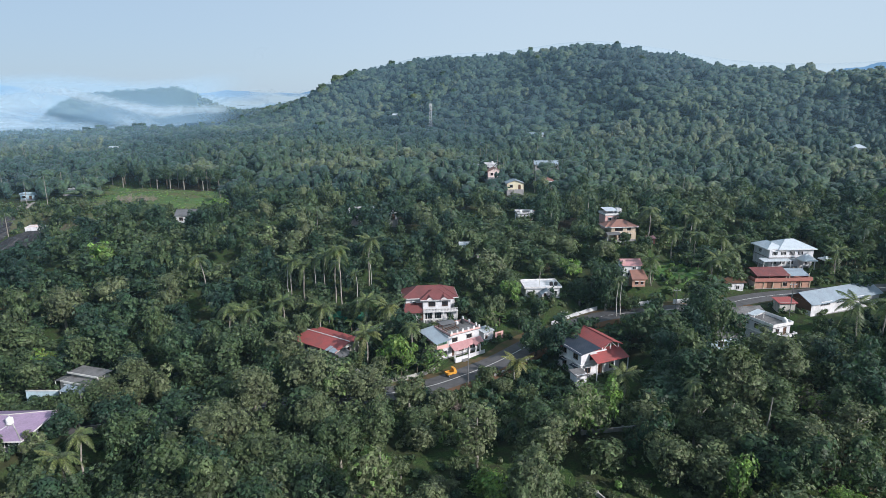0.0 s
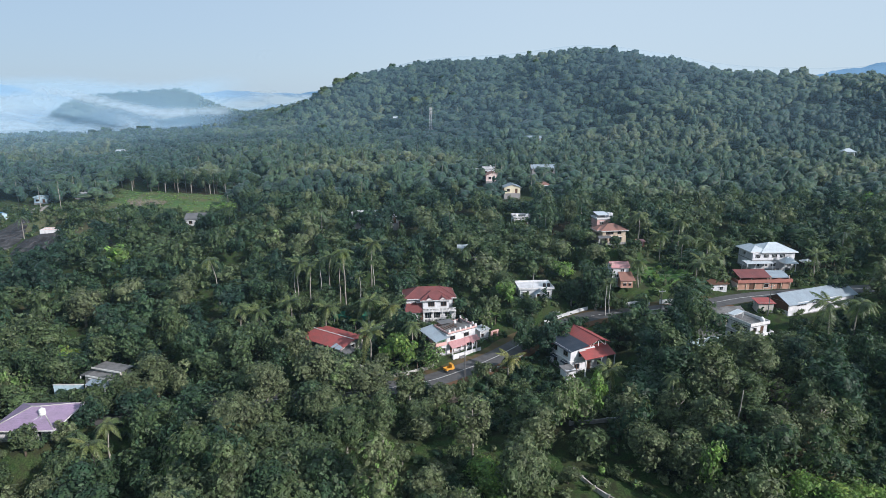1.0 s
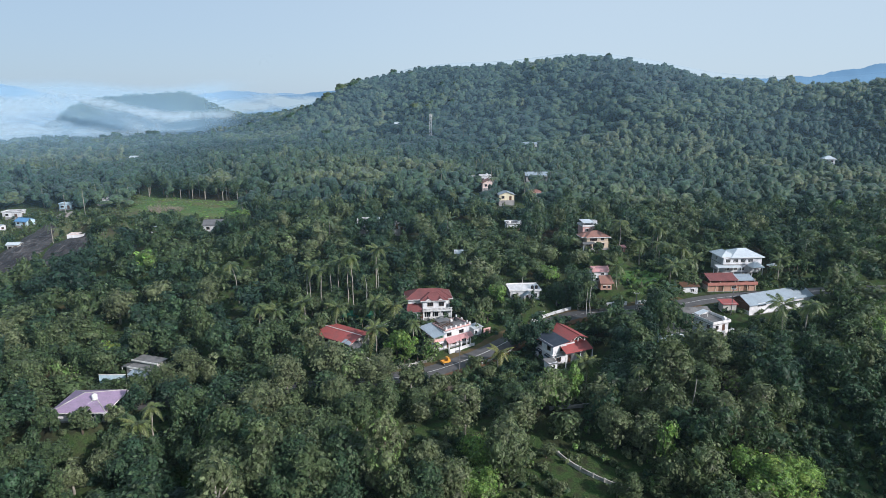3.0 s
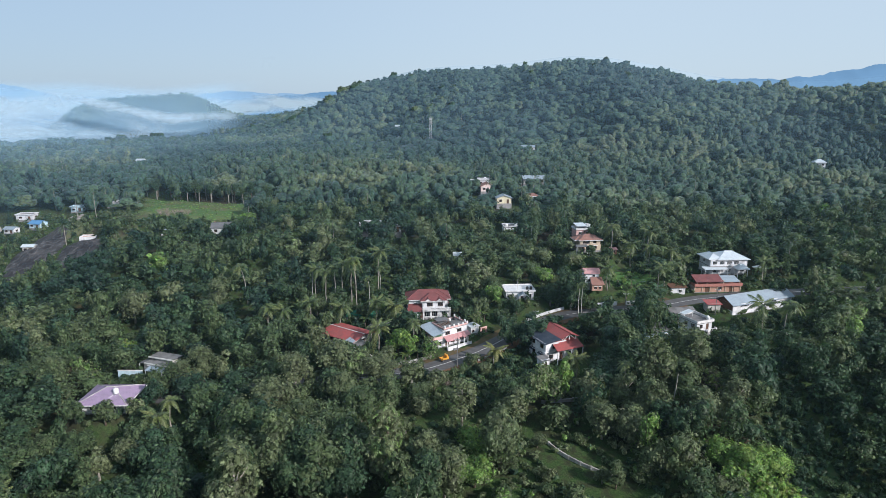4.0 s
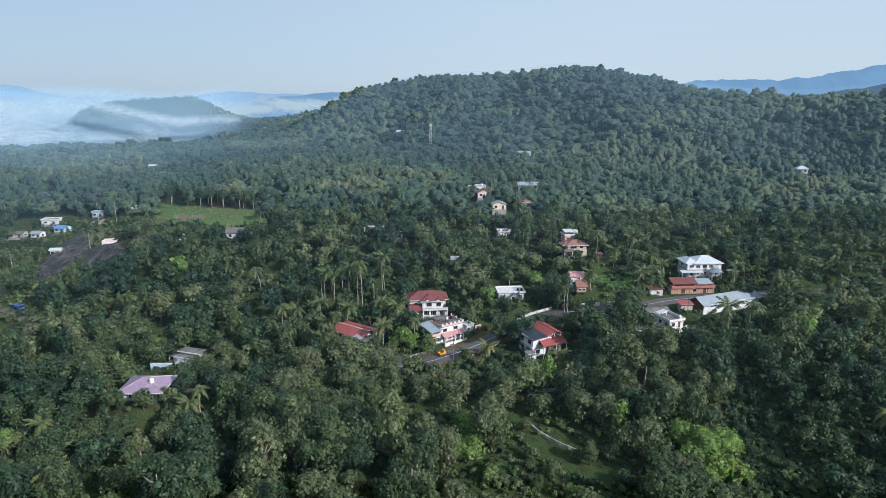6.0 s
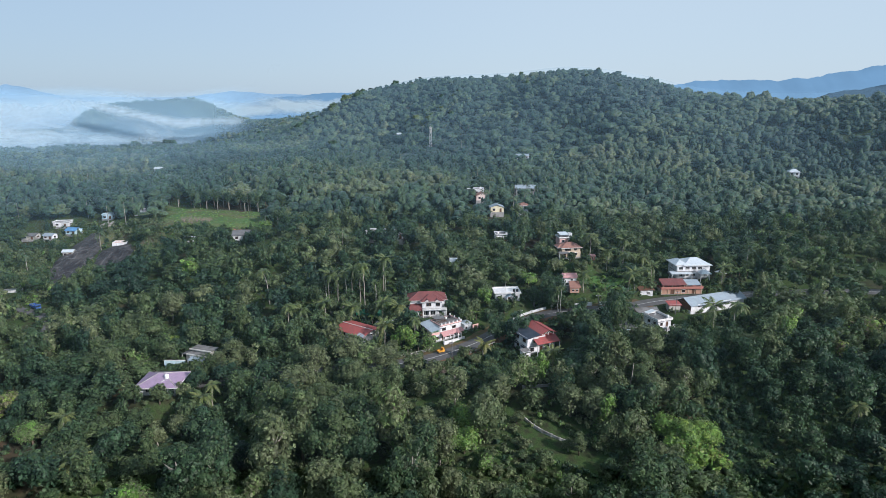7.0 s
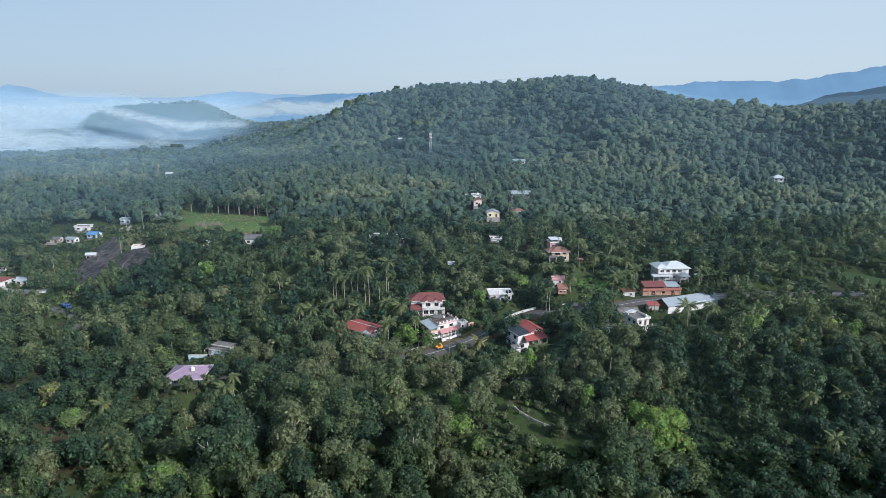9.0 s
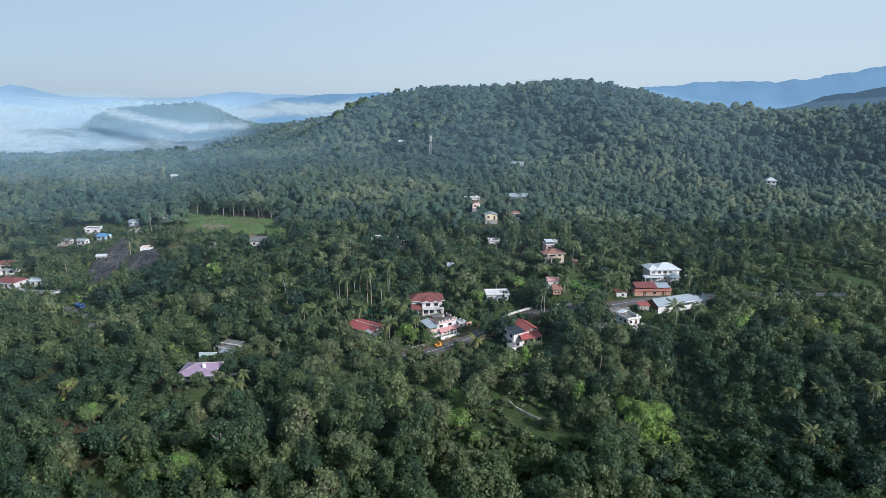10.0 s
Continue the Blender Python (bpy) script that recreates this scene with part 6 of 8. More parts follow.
def right_village():
    h = house(108.7, 186.0, 4.8, 4, "large two-storey white hall with a pale metal hip roof", "hall", "public hall", size=0.70, high=1.2)
    plinth(h, -10, 10.5, -6, 6, None, 3)
    storey(h, -10, 10.5, -6, 6, 0.3, 3.6, WHITE, [("F", x, 0.9, 2.2, 1.3, W) for x in (-7.5, -3.5, 0.5, 8.2)] + [("R", -2, 0.9, 1.6, 1.3, W), ("R", 2, 0.9, 1.6, 1.3, W), ("L", 0, 0.9, 1.6, 1.3, W)])
    part("floor_band", Shape().box(-10.3, 10.8, -6.3, 6.3, 3.6, 3.85), GREY, h)
    storey(h, -10, 10.5, -6, 6, 3.85, 7.0, WHITE, [("F", x, 0.8, 2.4, 1.4, W) for x in (-7.5, -3.5, 0.5, 4.4)] + [("L", 1, 0.8, 1.8, 1.4, W)], None, "upper_wall")
    hip(h, -5.5, 10.5, -6, 6, 7.0, 2.7, PALE_SHEET, 1.0)
    hip(h, -10.4, -3.0, -5.2, 6.2, 7.03, 1.9, PALE_SHEET, 0.9, "", "wing_roof")
    hip(h, 3.2, 8.8, -10.5, -6, 3.4, 1.9, PALE_SHEET, 0.6, "", "porch_roof")
    posts(h, [(3.3, -10.2), (8.7, -10.2), (3.3, -7), (8.7, -7)], -0.8, 3.4, TRIM_WHITE, 0.16, "pillar")
    lean_to(h, [(-14.5, -9.5, 3.2), (-1.5, -9.5, 3.2), (-1.5, -5.0, 3.6), (-14.5, -5.0, 3.6)], PALE_SHEET, 0.14, "", "canopy")
    posts(h, [(-14.2, -9.2), (-10, -9.2), (-6, -9.2), (-1.8, -9.2), (-14.2, -5.2)], -0.8, 3.2, TRIM_WHITE, 0.12)
    k = house(122.6, 185.2, 4.4, 10, "small shelter with a pale sheet roof", "shelter", "shelter")
    hip(k, -1.4, 1.4, -1.2, 1.2, 2.2, 0.8, PALE_SHEET, 0.4)
    posts(k, [(-1.3, -1.1), (1.3, -1.1), (-1.3, 1.1), (1.3, 1.1)], -0.8, 2.2, TIMBER, 0.1)
    o = house(99.0, 170.6, 2.1, 4, "long terracotta building with red and grey sheet roofs", "shop_building", "building", size=0.8, high=1.05)
    plinth(o, -10.5, 10.5, -3.6, 6.5, None, 2.5)
    storey(o, -10.5, 10.5, -3.6, 6.5, 0.3, 2.9, BRICKY, [("F", -4.5, 0.0, 2.2, 2.2, D), ("F", 1.0, 0.8, 1.6, 1.3, W), ("F", 6.5, 0.0, 2.0, 2.2, D)], TIMBER)
    part("end_wall", Shape().box(-10.62, -10.52, -3.5, 6.4, 0.0, 2.88), PALE_PINK, o, "pale weathered plaster on the end wall")
    posts(o, [(-10.5 + 3.5 * k, -3.66) for k in range(7)], 0.0, 2.9, CREAM, 0.14, "pilaster")
    part("terrace_band", Shape().box(-10.9, 10.9, -4.4, 6.8, 2.9, 3.15), ORANGE, o)
    s = Shape()
    s.box(-10.9, 10.9, -4.4, -4.2, 3.15, 4.15), s.box(-10.9, -10.7, -4.2, 6.8, 3.15, 4.15), s.box(10.7, 10.9, -4.2, 6.8, 3.15, 4.15)
    part("terrace_wall", s, ORANGE, o, "bright terracotta parapet")
    posts(o, [(-9.5, -3.4), (-5, -3.4), (1.4, -3.4), (2.6, -3.4), (10, -3.4), (-9.5, 5.6), (1.4, 5.6), (10, 5.6)], 3.15, 5.3, CREAM, 0.14)
    part("back_wall", Shape().box(-9.4, 1.2, 2.0, 2.2, 3.15, 5.2), BRICKY, o)
    gable(o, -9.8, 1.6, -3.8, 6, 5.2, 1.5, MAROON, 0.6, "x", "dull red sheet", None)
    gable(o, 2.4, 9.6, -3.0, 6, 4.8, 1.1, GREY_SHEET, 0.6, "x", "grey sheet", None, "grey_roof")
    w = house(84.0, 166.5, 2.3, 6, "white compound wall and low gate room", "gate_room", "outbuilding")
    storey(w, -2.6, 2.6, -1.5, 1.5, -0.6, 2.6, WHITE, [("F", 0.8, 1.2, 1.0, 1.0, W)])
    lean_to(w, [(-3.2, -2.1, 2.6), (3.2, -2.1, 2.6), (3.2, 1.9, 3.2), (-3.2, 1.9, 3.2)], TIMBER, 0.1)
    g = house(104.4, 152.4, 1.8, 22, "long warehouse with a pale grey-blue metal roof", "warehouse", "warehouse")
    plinth(g, -13, 13, -3.5, 3.5, None, 3.5)
    storey(g, -13, 13, -3.5, 3.5, 0.3, 3.8, WHITE, [("F", -8, 2.4, 3.5, 0.9, W), ("F", -2, 2.4, 3.5, 0.9, W), ("F", 4, 2.4, 3.5, 0.9, W), ("L", 0, 0.0, 3.0, 2.9, D)], METAL)
    gable(g, -13, 13, -3.5, 3.5, 3.9, 1.8, GREY_SHEET, 0.7, "x", "", TIMBER)
    part("end_cladding", Shape().box(-13.07, -13.01, -3.4, 3.4, 1.7, 3.88), TIMBER, g, "dark sheet cladding on the gable end")
    v = house(78.6, 136.4, -1.4, 22, "two-storey white house with a parapet roof terrace", size=0.8, high=1.1)
    plinth(v, -3.6, 3.6, -4.6, 4.6, None, 3)
    storey(v, -3.6, 3.6, -4.6, 4.6, 0.3, 3.1, WHITE, [("F", -1.8, 0.8, 1.3, 1.3, W), ("F", 1.8, 0.8, 1.3, 1.3, W), ("L", -2.4, 0.8, 1.3, 1.3, W), ("L", 2.0, 0.8, 1.3, 1.3, W)], TIMBER)
    part("floor_band", Shape().box(-4.0, 4.0, -5.0, 5.0, 3.1, 3.3), TRIM_WHITE, v)
    storey(v, -3.6, 3.6, -4.6, 4.6, 3.3, 5.9, WHITE, [("F", -1.6, 0.8, 1.2, 1.3, W), ("F", 1.4, 0.0, 1.1, 2.1, D), ("L", -2.6, 0.8, 1.4, 1.3, W), ("L", 1.0, 0.8, 1.4, 1.3, W)], TIMBER, "upper_wall")
    flat(v, -3.6, 3.6, -4.6, 4.6, 5.9, TRIM_WHITE, CONCRETE, 0.9, 0.5)
    part("balcony", Shape().box(0.2, 4.6, -6.4, -5.02, 3.12, 3.28).box(0.2, 4.6, -6.4, -6.28, 3.28, 4.1).box(4.48, 4.6, -6.28, -5.02, 3.28, 4.1), TRIM_WHITE, v)
    posts(v, [(0.4, -6.2), (4.4, -6.2)], -0.8, 3.12, TRIM_WHITE, 0.12, "pillar")
    for x, y in ((2.4, -3.9), (3.4, -2.6)):
        tank(world_of(v, x, y, 6.06), TANK_WHITE, "white plastic water tank on the terrace", 0.5, 1.3)
    lean_to(v, [(-3.4, 2.2, 7.2), (0.9, 2.2, 8.0), (0.9, 4.8, 8.0), (-3.4, 4.8, 7.2)], PALE_SHEET, 0.08, "", "stair_roof")
    posts(v, [(-3.2, 2.4), (0.7, 2.4), (-3.2, 4.6), (0.7, 4.6)], 6.0, 7.5, TRIM_WHITE, 0.1)
    t = house(87.9, 146.5, 1.6, 4, "stained white block with a small red sheet roof", "outbuilding", "outbuilding")
    storey(t, -2.1, 2.1, -1.4, 1.4, -2.5, 4.0, OLD_WALL)
    lean_to(t, [(-2.5, -1.9, 3.9), (2.5, -1.9, 3.9), (2.5, 1.8, 4.5), (-2.5, 1.8, 4.5)], RED_SHEET, 0.1)
    q = house(77.5, 146.0, 0.9, 10, "dark-roofed store with a pale wall", "outbuilding", "outbuilding")
    storey(q, -4, 4, -2.4, 2.4, -1.5, 2.3, CREAM, [("F", 1, 2.2, 1.2, 1.2, W)], TIMBER)
    gable(q, -4, 4, -2.4, 2.4, 2.4, 0.8, CONCRETE, 0.5, "x", "", CREAM)
    gr = house(65.0, 133.8, -1.5, 10, "low grey house with a dark flat roof and pale walls")
    plinth(gr, -4, 4, -3, 3, None, 3)
    storey(gr, -4, 4, -3, 3, 0.3, 3.2, PALE_BLUE_WALL, [("F", -0.6, 0.9, 1.3, 1.3, W), ("F", 2.4, 0.9, 1.2, 1.3, W)], TIMBER)
    flat(gr, -4, 4, -3, 3, 3.2, GREY, CONCRETE, 0.2, 0.45)


def left_houses():
    h = house(-81.8, 101.0, -6.6, 2, "house with a broad lilac hip roof and pale ridges")
    plinth(h, -5.2, 5.2, -4.4, 4.4, None, 3)
    storey(h, -5.2, 5.2, -4.4, 4.4, 0.3, 3.0, WHITE, [("F", -2.6, 0.8, 1.3, 1.3, W), ("F", 2.4, 0.8, 1.3, 1.3, W)])
    hip(h, -5.2, 5.2, -4.4, 4.4, 3.0, 2.2, PURPLE, 1.2, "", "roof", OLD_WALL)
    tank(world_of(h, 2.2, -1.8, 4.35), TANK_WHITE, "white water tank on a lilac roof", 0.62, 1.25)
    part("tank_stand", Shape().box(1.6, 2.8, -2.4, -1.2, 3.4, 4.34), GREY, h, "grey stand under the water tank")
    s = Shape()
    s.tube([(2.0, -2.5, 4.3), (0.2, -4.4, 3.25)], [0.06, 0.06], 5), s.tube([(2.4, -2.4, 4.3), (2.6, -5.2, 2.85)], [0.05, 0.05], 5)
    part("pipe", s, METAL, h, "pale pipes running down the roof")
    g = house(-76.6, 118.0, -4.6, -18, "low house with old grey concrete roofs in steps", size=0.85)
    plinth(g, -4.4, 4.4, -3.4, 3.4, None, 3)
    storey(g, -4.4, 4.4, -3.4, 3.4, 0.3, 2.9, OLD_WALL, [("F", -2, 0.8, 1.2, 1.2, W), ("F", 2, 0.8, 1.2, 1.2, W)], TIMBER)
    part("upper_roof", Shape().box(-4.9, 4.9, -0.6, 3.9, 3.75, 3.95), CONCRETE, g, "stained grey concrete slab")
    part("upper_wall", Shape().box(-4.2, 4.2, -0.2, 3.4, 2.9, 3.75), OLD_WALL, g)
    part("middle_roof", Shape().box(-3.8, 5.2, -3.6, -0.62, 2.95, 3.12), CONCRETE, g, "stained grey concrete slab")
    part("roof_edge", Shape().box(-3.9, 5.3, -3.75, -3.6, 2.9, 3.35), PALE_WALL, g, "pale roof edge")
    part("roof_edge", Shape().box(-5.0, 5.0, -0.75, -0.6, 3.7, 4.15), PALE_WALL, g, "pale roof edge")
    lean_to(g, [(-1.6, -6.2, 2.0), (5.2, -6.2, 2.0), (5.2, -3.8, 2.7), (-1.6, -3.8, 2.7)], GREY_SHEET, 0.08, "", "lower_roof")
    lean_to(g, [(-7.2, -2.8, 2.3), (-4.5, -2.8, 2.7), (-4.5, 1.8, 2.8), (-7.2, 1.8, 2.4)], OLD_SHEET, 0.08, "", "side_roof")
    posts(g, [(-1.4, -6.0), (1.8, -6.0), (5.0, -6.0), (-7.0, -2.6), (-7.0, 1.6)], -0.8, 2.05, TRIM_WHITE, 0.1)
    w = house(-84.6, 115.6, -5.4, 0, "pale blue compound wall with a white coping", "compound_wall", "wall")
    part("wall_panel", Shape().box(-3.4, 3.4, -0.1, 0.1, -1.8, 1.4), PALE_BLUE_WALL, w)
    part("coping", Shape().box(-3.5, 3.5, -0.18, 0.18, 1.4, 1.55), TRIM_WHITE, w)


def plain_house(x, y, yaw, w, d, storeys, wall, roof, kind, label, rise=1.2, lift=0.0, tall=1.0):
    """One of the smaller far houses."""
    z = float(np.max(terrain(np.array([x - w / 3, x + w / 3, x]), np.array([y, y, y - d / 2])))) + lift
    h = house(x, y, z, yaw, label, high=tall)
    plinth(h, -w / 2, w / 2, -d / 2, d / 2, None, 4 + lift)
    for k in range(storeys):
        n = max(2, int(w // 3))
        ops = [("F", -w / 2 + w * (j + 0.5) / n, 0.9, 1.2, 1.2, W) for j in range(n)]
        if k == 0:
            ops[n // 2] = ("F", ops[n // 2][1], 0.0, 1.0, 2.1, D)
        storey(h, -w / 2, w / 2, -d / 2, d / 2, 0.3 + 3.0 * k, 3.3 + 3.0 * k, wall, ops + [("L", 0, 0.9, 1.2, 1.2, W), ("R", 0, 0.9, 1.2, 1.2, W)], TIMBER, "wall" if k == 0 else "upper_wall")
        if k + 1 < storeys:
            part("sunshade_band", Shape().box(-w / 2 - 0.5, w / 2 + 0.5, -d / 2 - 0.5, -d / 2 - 0.02, 3.05 + 3 * k, 3.2 + 3 * k), TRIM_WHITE, h)
    top = 0.3 + 3.0 * storeys
    if kind == "hip":
        hip(h, -w / 2, w / 2, -d / 2, d / 2, top, rise, roof, 0.6)
    elif kind == "gable":
        gable(h, -w / 2, w / 2, -d / 2, d / 2, top, rise, roof, 0.5, "x", "", wall)
    elif kind == "front":
        gable(h, -w / 2, w / 2, -d / 2, d / 2, top, rise, roof, 0.5, "y", "", wall)
    else:
        flat(h, -w / 2, w / 2, -d / 2, d / 2, top, wall, roof, 0.6, 0.3)
    return h


def far_houses():
    plain_house(26.0, 303.1, 5, 7.5, 7, 1, PALE_PINK, BROWN_TILE, "front", "small pale pink house with a tiled gable among the trees", 1.6, 2.6)
    h = plain_house(24.5, 311.0, 0, 6, 6, 2, WHITE, CONCRETE, "flat", "white two-storey house behind trees", 1.2, 1.5)
    tank(world_of(h, 1.0, 0, 6.5), TANK_WHITE, "white water tank on a far roof", 0.7, 1.3)
    plain_house(32.8, 274.9, 4, 7.5, 6, 1, PALE_YELLOW, GREY_SHEET, "front", "pale yellow house with a blue-grey sheet roof", 1.3, 2.2)
    plain_house(48.2, 276.6, 0, 5, 5, 2, WHITE, BROWN_TILE, "hip", "narrow white two-storey house with a tiled roof", 1.3)
    plain_house(56.4, 331.5, 3, 13, 8, 1, GREY, GREY_SHEET, "gable", "long shed with a grey metal roof", 1.6, 3.0)
    plain_house(-31.5, 228.5, 3, 9, 6, 1, WHITE, CONCRETE, "flat", "white flat-roofed house among the trees", 1, 2.0)
    plain_house(-19.7, 225.6, 0, 4, 4, 1, WHITE, CONCRETE, "flat", "small white flat-roofed room", 1, 2.5)
    s = plain_house(31.4, 226.7, 3, 6.4, 6, 1, WHITE, CONCRETE, "flat", "white flat-roofed house with two water tanks", 1, 1.4)
    lean_to(s, [(3.4, -3.4, 2.4), (8.2, -3.4, 2.4), (8.2, 2.4, 4.0), (3.4, 2.4, 4.0)], BROWN_TILE, 0.12, "weathered brown-red side roof", "side_roof")
    storey(s, 3.5, 8.0, -2.8, 2.2, -1.0, 2.5, WHITE, [("F", 5.6, 1.9, 1.2, 1.0, W)], TIMBER, "side_wall")
    for x in (-2.0, 2.0):
        tank(world_of(s, x, -1.8, 3.5), TANK_WHITE, "white water tank on a flat roof", 0.55, 1.1)
    plain_house(8.7, 194.7, 2, 6, 5, 1, WHITE, PALE_SHEET, "gable", "white-roofed cottage among dense trees", 0.7, 0.6)
    plain_house(266.4, 389.0, -15, 7, 5.5, 2, WHITE, PALE_SHEET, "hip", "large white villa alone on the wooded hillside", 2.0, 2.0)
    plain_house(-43.2, 577.9, 5, 8, 5, 1, WHITE, PALE_SHEET, "gable", "white house below the forested hill", 1.0, 3.2)
    plain_house(71.5, 470.0, 0, 11, 7, 1, WHITE, GREY_SHEET, "gable", "pale house with a grey roof at the hill foot", 1.2, 4.0)
    plain_house(-208.0, 260.0, 8, 8, 5, 1, WHITE, CONCRETE, "flat", "white single-storey house near the rock", 1, 0.0, 0.75)
    plain_house(-197.5, 252.0, -10, 6, 5, 1, PALE_BLUE_WALL, AZURE, "gable", "small house with a dark blue roof", 1.4, 0.4, 0.75)
    plain_house(-188.0, 270.0, 10, 5.5, 4, 1, PALE_BLUE_WALL, CONCRETE, "flat", "pale blue flat-roofed house above the rock", 1, 0.0, 0.75)
    plain_house(-172.5, 280.0, 6, 8, 5, 1, WHITE, CONCRETE, "flat", "white flat-roofed house by the meadow", 1, 0.4, 0.75)
    plain_house(-97.0, 229.0, 8, 11, 7, 1, WHITE, OLD_SHEET, "gable", "white house under a dark weathered sheet roof", 1.6, 0.4)
    plain_house(-124.0, 226.4, 0, 4.5, 4, 1, WHITE, PALE_SHEET, "gable", "small white hut among trees", 0.8, 0.4)
    plain_house(-222.0, 204.0, 12, 10, 7.5, 2, WHITE, MAROON, "hip", "white two-storey house with a red hip roof", 1.8, 0.0, 0.85)
    plain_house(-207.0, 185.0, -12, 12, 8, 1, WHITE, MAROON, "hip", "white house with a faded red tiled roof", 1.6)
    plain_house(-194.0, 186.0, 0, 6, 4, 1, WHITE, PALE_SHEET, "gable", "small white roadside stall", 0.8)
    plain_house(-217.0, 246.0, 5, 7, 5, 1, OLD_WALL, OLD_SHEET, "gable", "white cottage on the wooded slope", 1.0, 0.3, 0.75)
    plain_house(-207.0, 246.5, -6, 5, 4, 1, WHITE, GREY_SHEET, "gable", "small white cottage with a grey roof", 1.0, 0.2, 0.75)
    plain_house(-183.5, 223.4, 8, 4.5, 3, 1, OLD_WALL, PALE_SHEET, "gable", "low pale-roofed shed beside the bare rock", 0.6, -1.2)
    plain_house(147.4, 145.0, 12, 8, 6, 1, CREAM, MAROON, "hip", "house with a dull red roof among trees", 1.8, 0.8)
    plain_house(-226.0, 415.9, 0, 5, 4, 1, WHITE, PALE_SHEET, "gable", "tiny white house high in the woods", 0.8, 5.0)
    plain_house(-15.0, 275.6, 0, 7, 5, 1, CREAM, BROWN_TILE, "gable", "cream cottage hidden among trees", 1.2, 1.0)
    plain_house(20.8, 327.6, 0, 6, 4, 1, WHITE, WHITE, "flat", "small white house in the trees", 1.2, 2.0)
    plain_house(65.4, 258.6, 0, 5, 4, 1, WHITE, CONCRETE, "flat", "small pale house standing in the trees", 1.2, 1.0)


pink_house()
red_house()
red_shed()
blue_house()
white_low()
pinkroof_house()
twin_houses()
right_village()
left_houses()
far_houses()

# ---- walls, mast, rock, vehicles and smaller things ----
def low_wall(name, pts, height, thick, mat, label, base=1.0, cope=None):
    """A wall that follows the ground, in bays between posts."""
    line = curve_through([(x, y, 0) for x, y in pts], 2.4)
    w = thing(name, pose(0, 0, 0), label, "wall", "garden and roadside walls")
    for (ax, ay, q), (bx, by, q2) in zip(line, line[1:]):
        d = Vector((bx - ax, by - ay, 0))
        n = Vector((-d.y, d.x, 0)).normalized() * thick / 2
        az, bz = float(terrain(ax, ay)), float(terrain(bx, by))
        v = []
        for x, y, z in ((ax, ay, az), (bx, by, bz)):
            for s in (-1, 1):
                v += [(x + s * n.x, y + s * n.y, z - base), (x + s * n.x, y + s * n.y, z + height)]
        part("wall_panel", Shape().add(v, [(0, 4, 5, 1), (2, 3, 7, 6), (1, 5, 7, 3), (0, 2, 6, 4), (0, 1, 3, 2), (4, 6, 7, 5)]), mat, w)
        part("pier", Shape().box(ax - thick * 0.75, ax + thick * 0.75, ay - thick * 0.75, ay + thick * 0.75, az - base, az + height + 0.15), cope or mat, w)
    return w


low_wall("garden_wall", [(-20.7, 127.6), (-16.1, 126.2), (-10.8, 125.8), (-6.4, 127.2), (-1.8, 130.4)], 1.1, 0.22, OLD_WALL, "stained white garden wall along the road bend")
low_wall("boundary_wall", [(25.4, 92.0), (28.2, 87.4), (32.6, 83.2), (36.5, 80.6), (40.0, 78.9)], 0.85, 0.28, OLD_WALL, "long white boundary wall down the grassy slope")
low_wall("roadside_wall", [(29.5, 152.6), (33.0, 154.2), (36.6, 155.4), (42.6, 157.0)], 1.1, 0.22, WHITE, "white arched roadside wall above the road")
low_wall("roadside_wall", [(50.5, 156.0), (55.9, 155.6), (60.0, 155.2)], 1.4, 0.22, WHITE, "white roadside wall with dark stains")
low_wall("roadside_wall", [(63.0, 155.4), (69.0, 156.0)], 1.3, 0.22, WHITE, "white roadside wall by the palms")
low_wall("field_wall", [(27.5, 106.3), (32.5, 107.0), (38.5, 108.0)], 0.8, 0.35, GREY, "grey stone field wall below the banana grove")
low_wall("road_parapet", [(12.0, 126.8), (16.5, 130.6), (21.0, 135.0)], 0.45, 0.25, OLD_WALL, "low pale parapet along the road edge")
low_wall("field_wall", [(-111.0, 247.6), (-101.0, 247.2), (-91.0, 248.4)], 1.0, 0.3, BRICKY, "reddish block wall along the meadow edge")
low_wall("compound_wall", [(-203.0, 180.0), (-194.0, 176.6), (-184.0, 175.4), (-175.0, 176.4)], 1.6, 0.22, WHITE, "white compound wall below the red-roofed houses")
low_wall("yard_wall", [(-18.5, 147.0), (-14.5, 148.2), (-11.0, 149.4)], 1.6, 0.2, WHITE, "white yard wall beside the red-roofed villa")


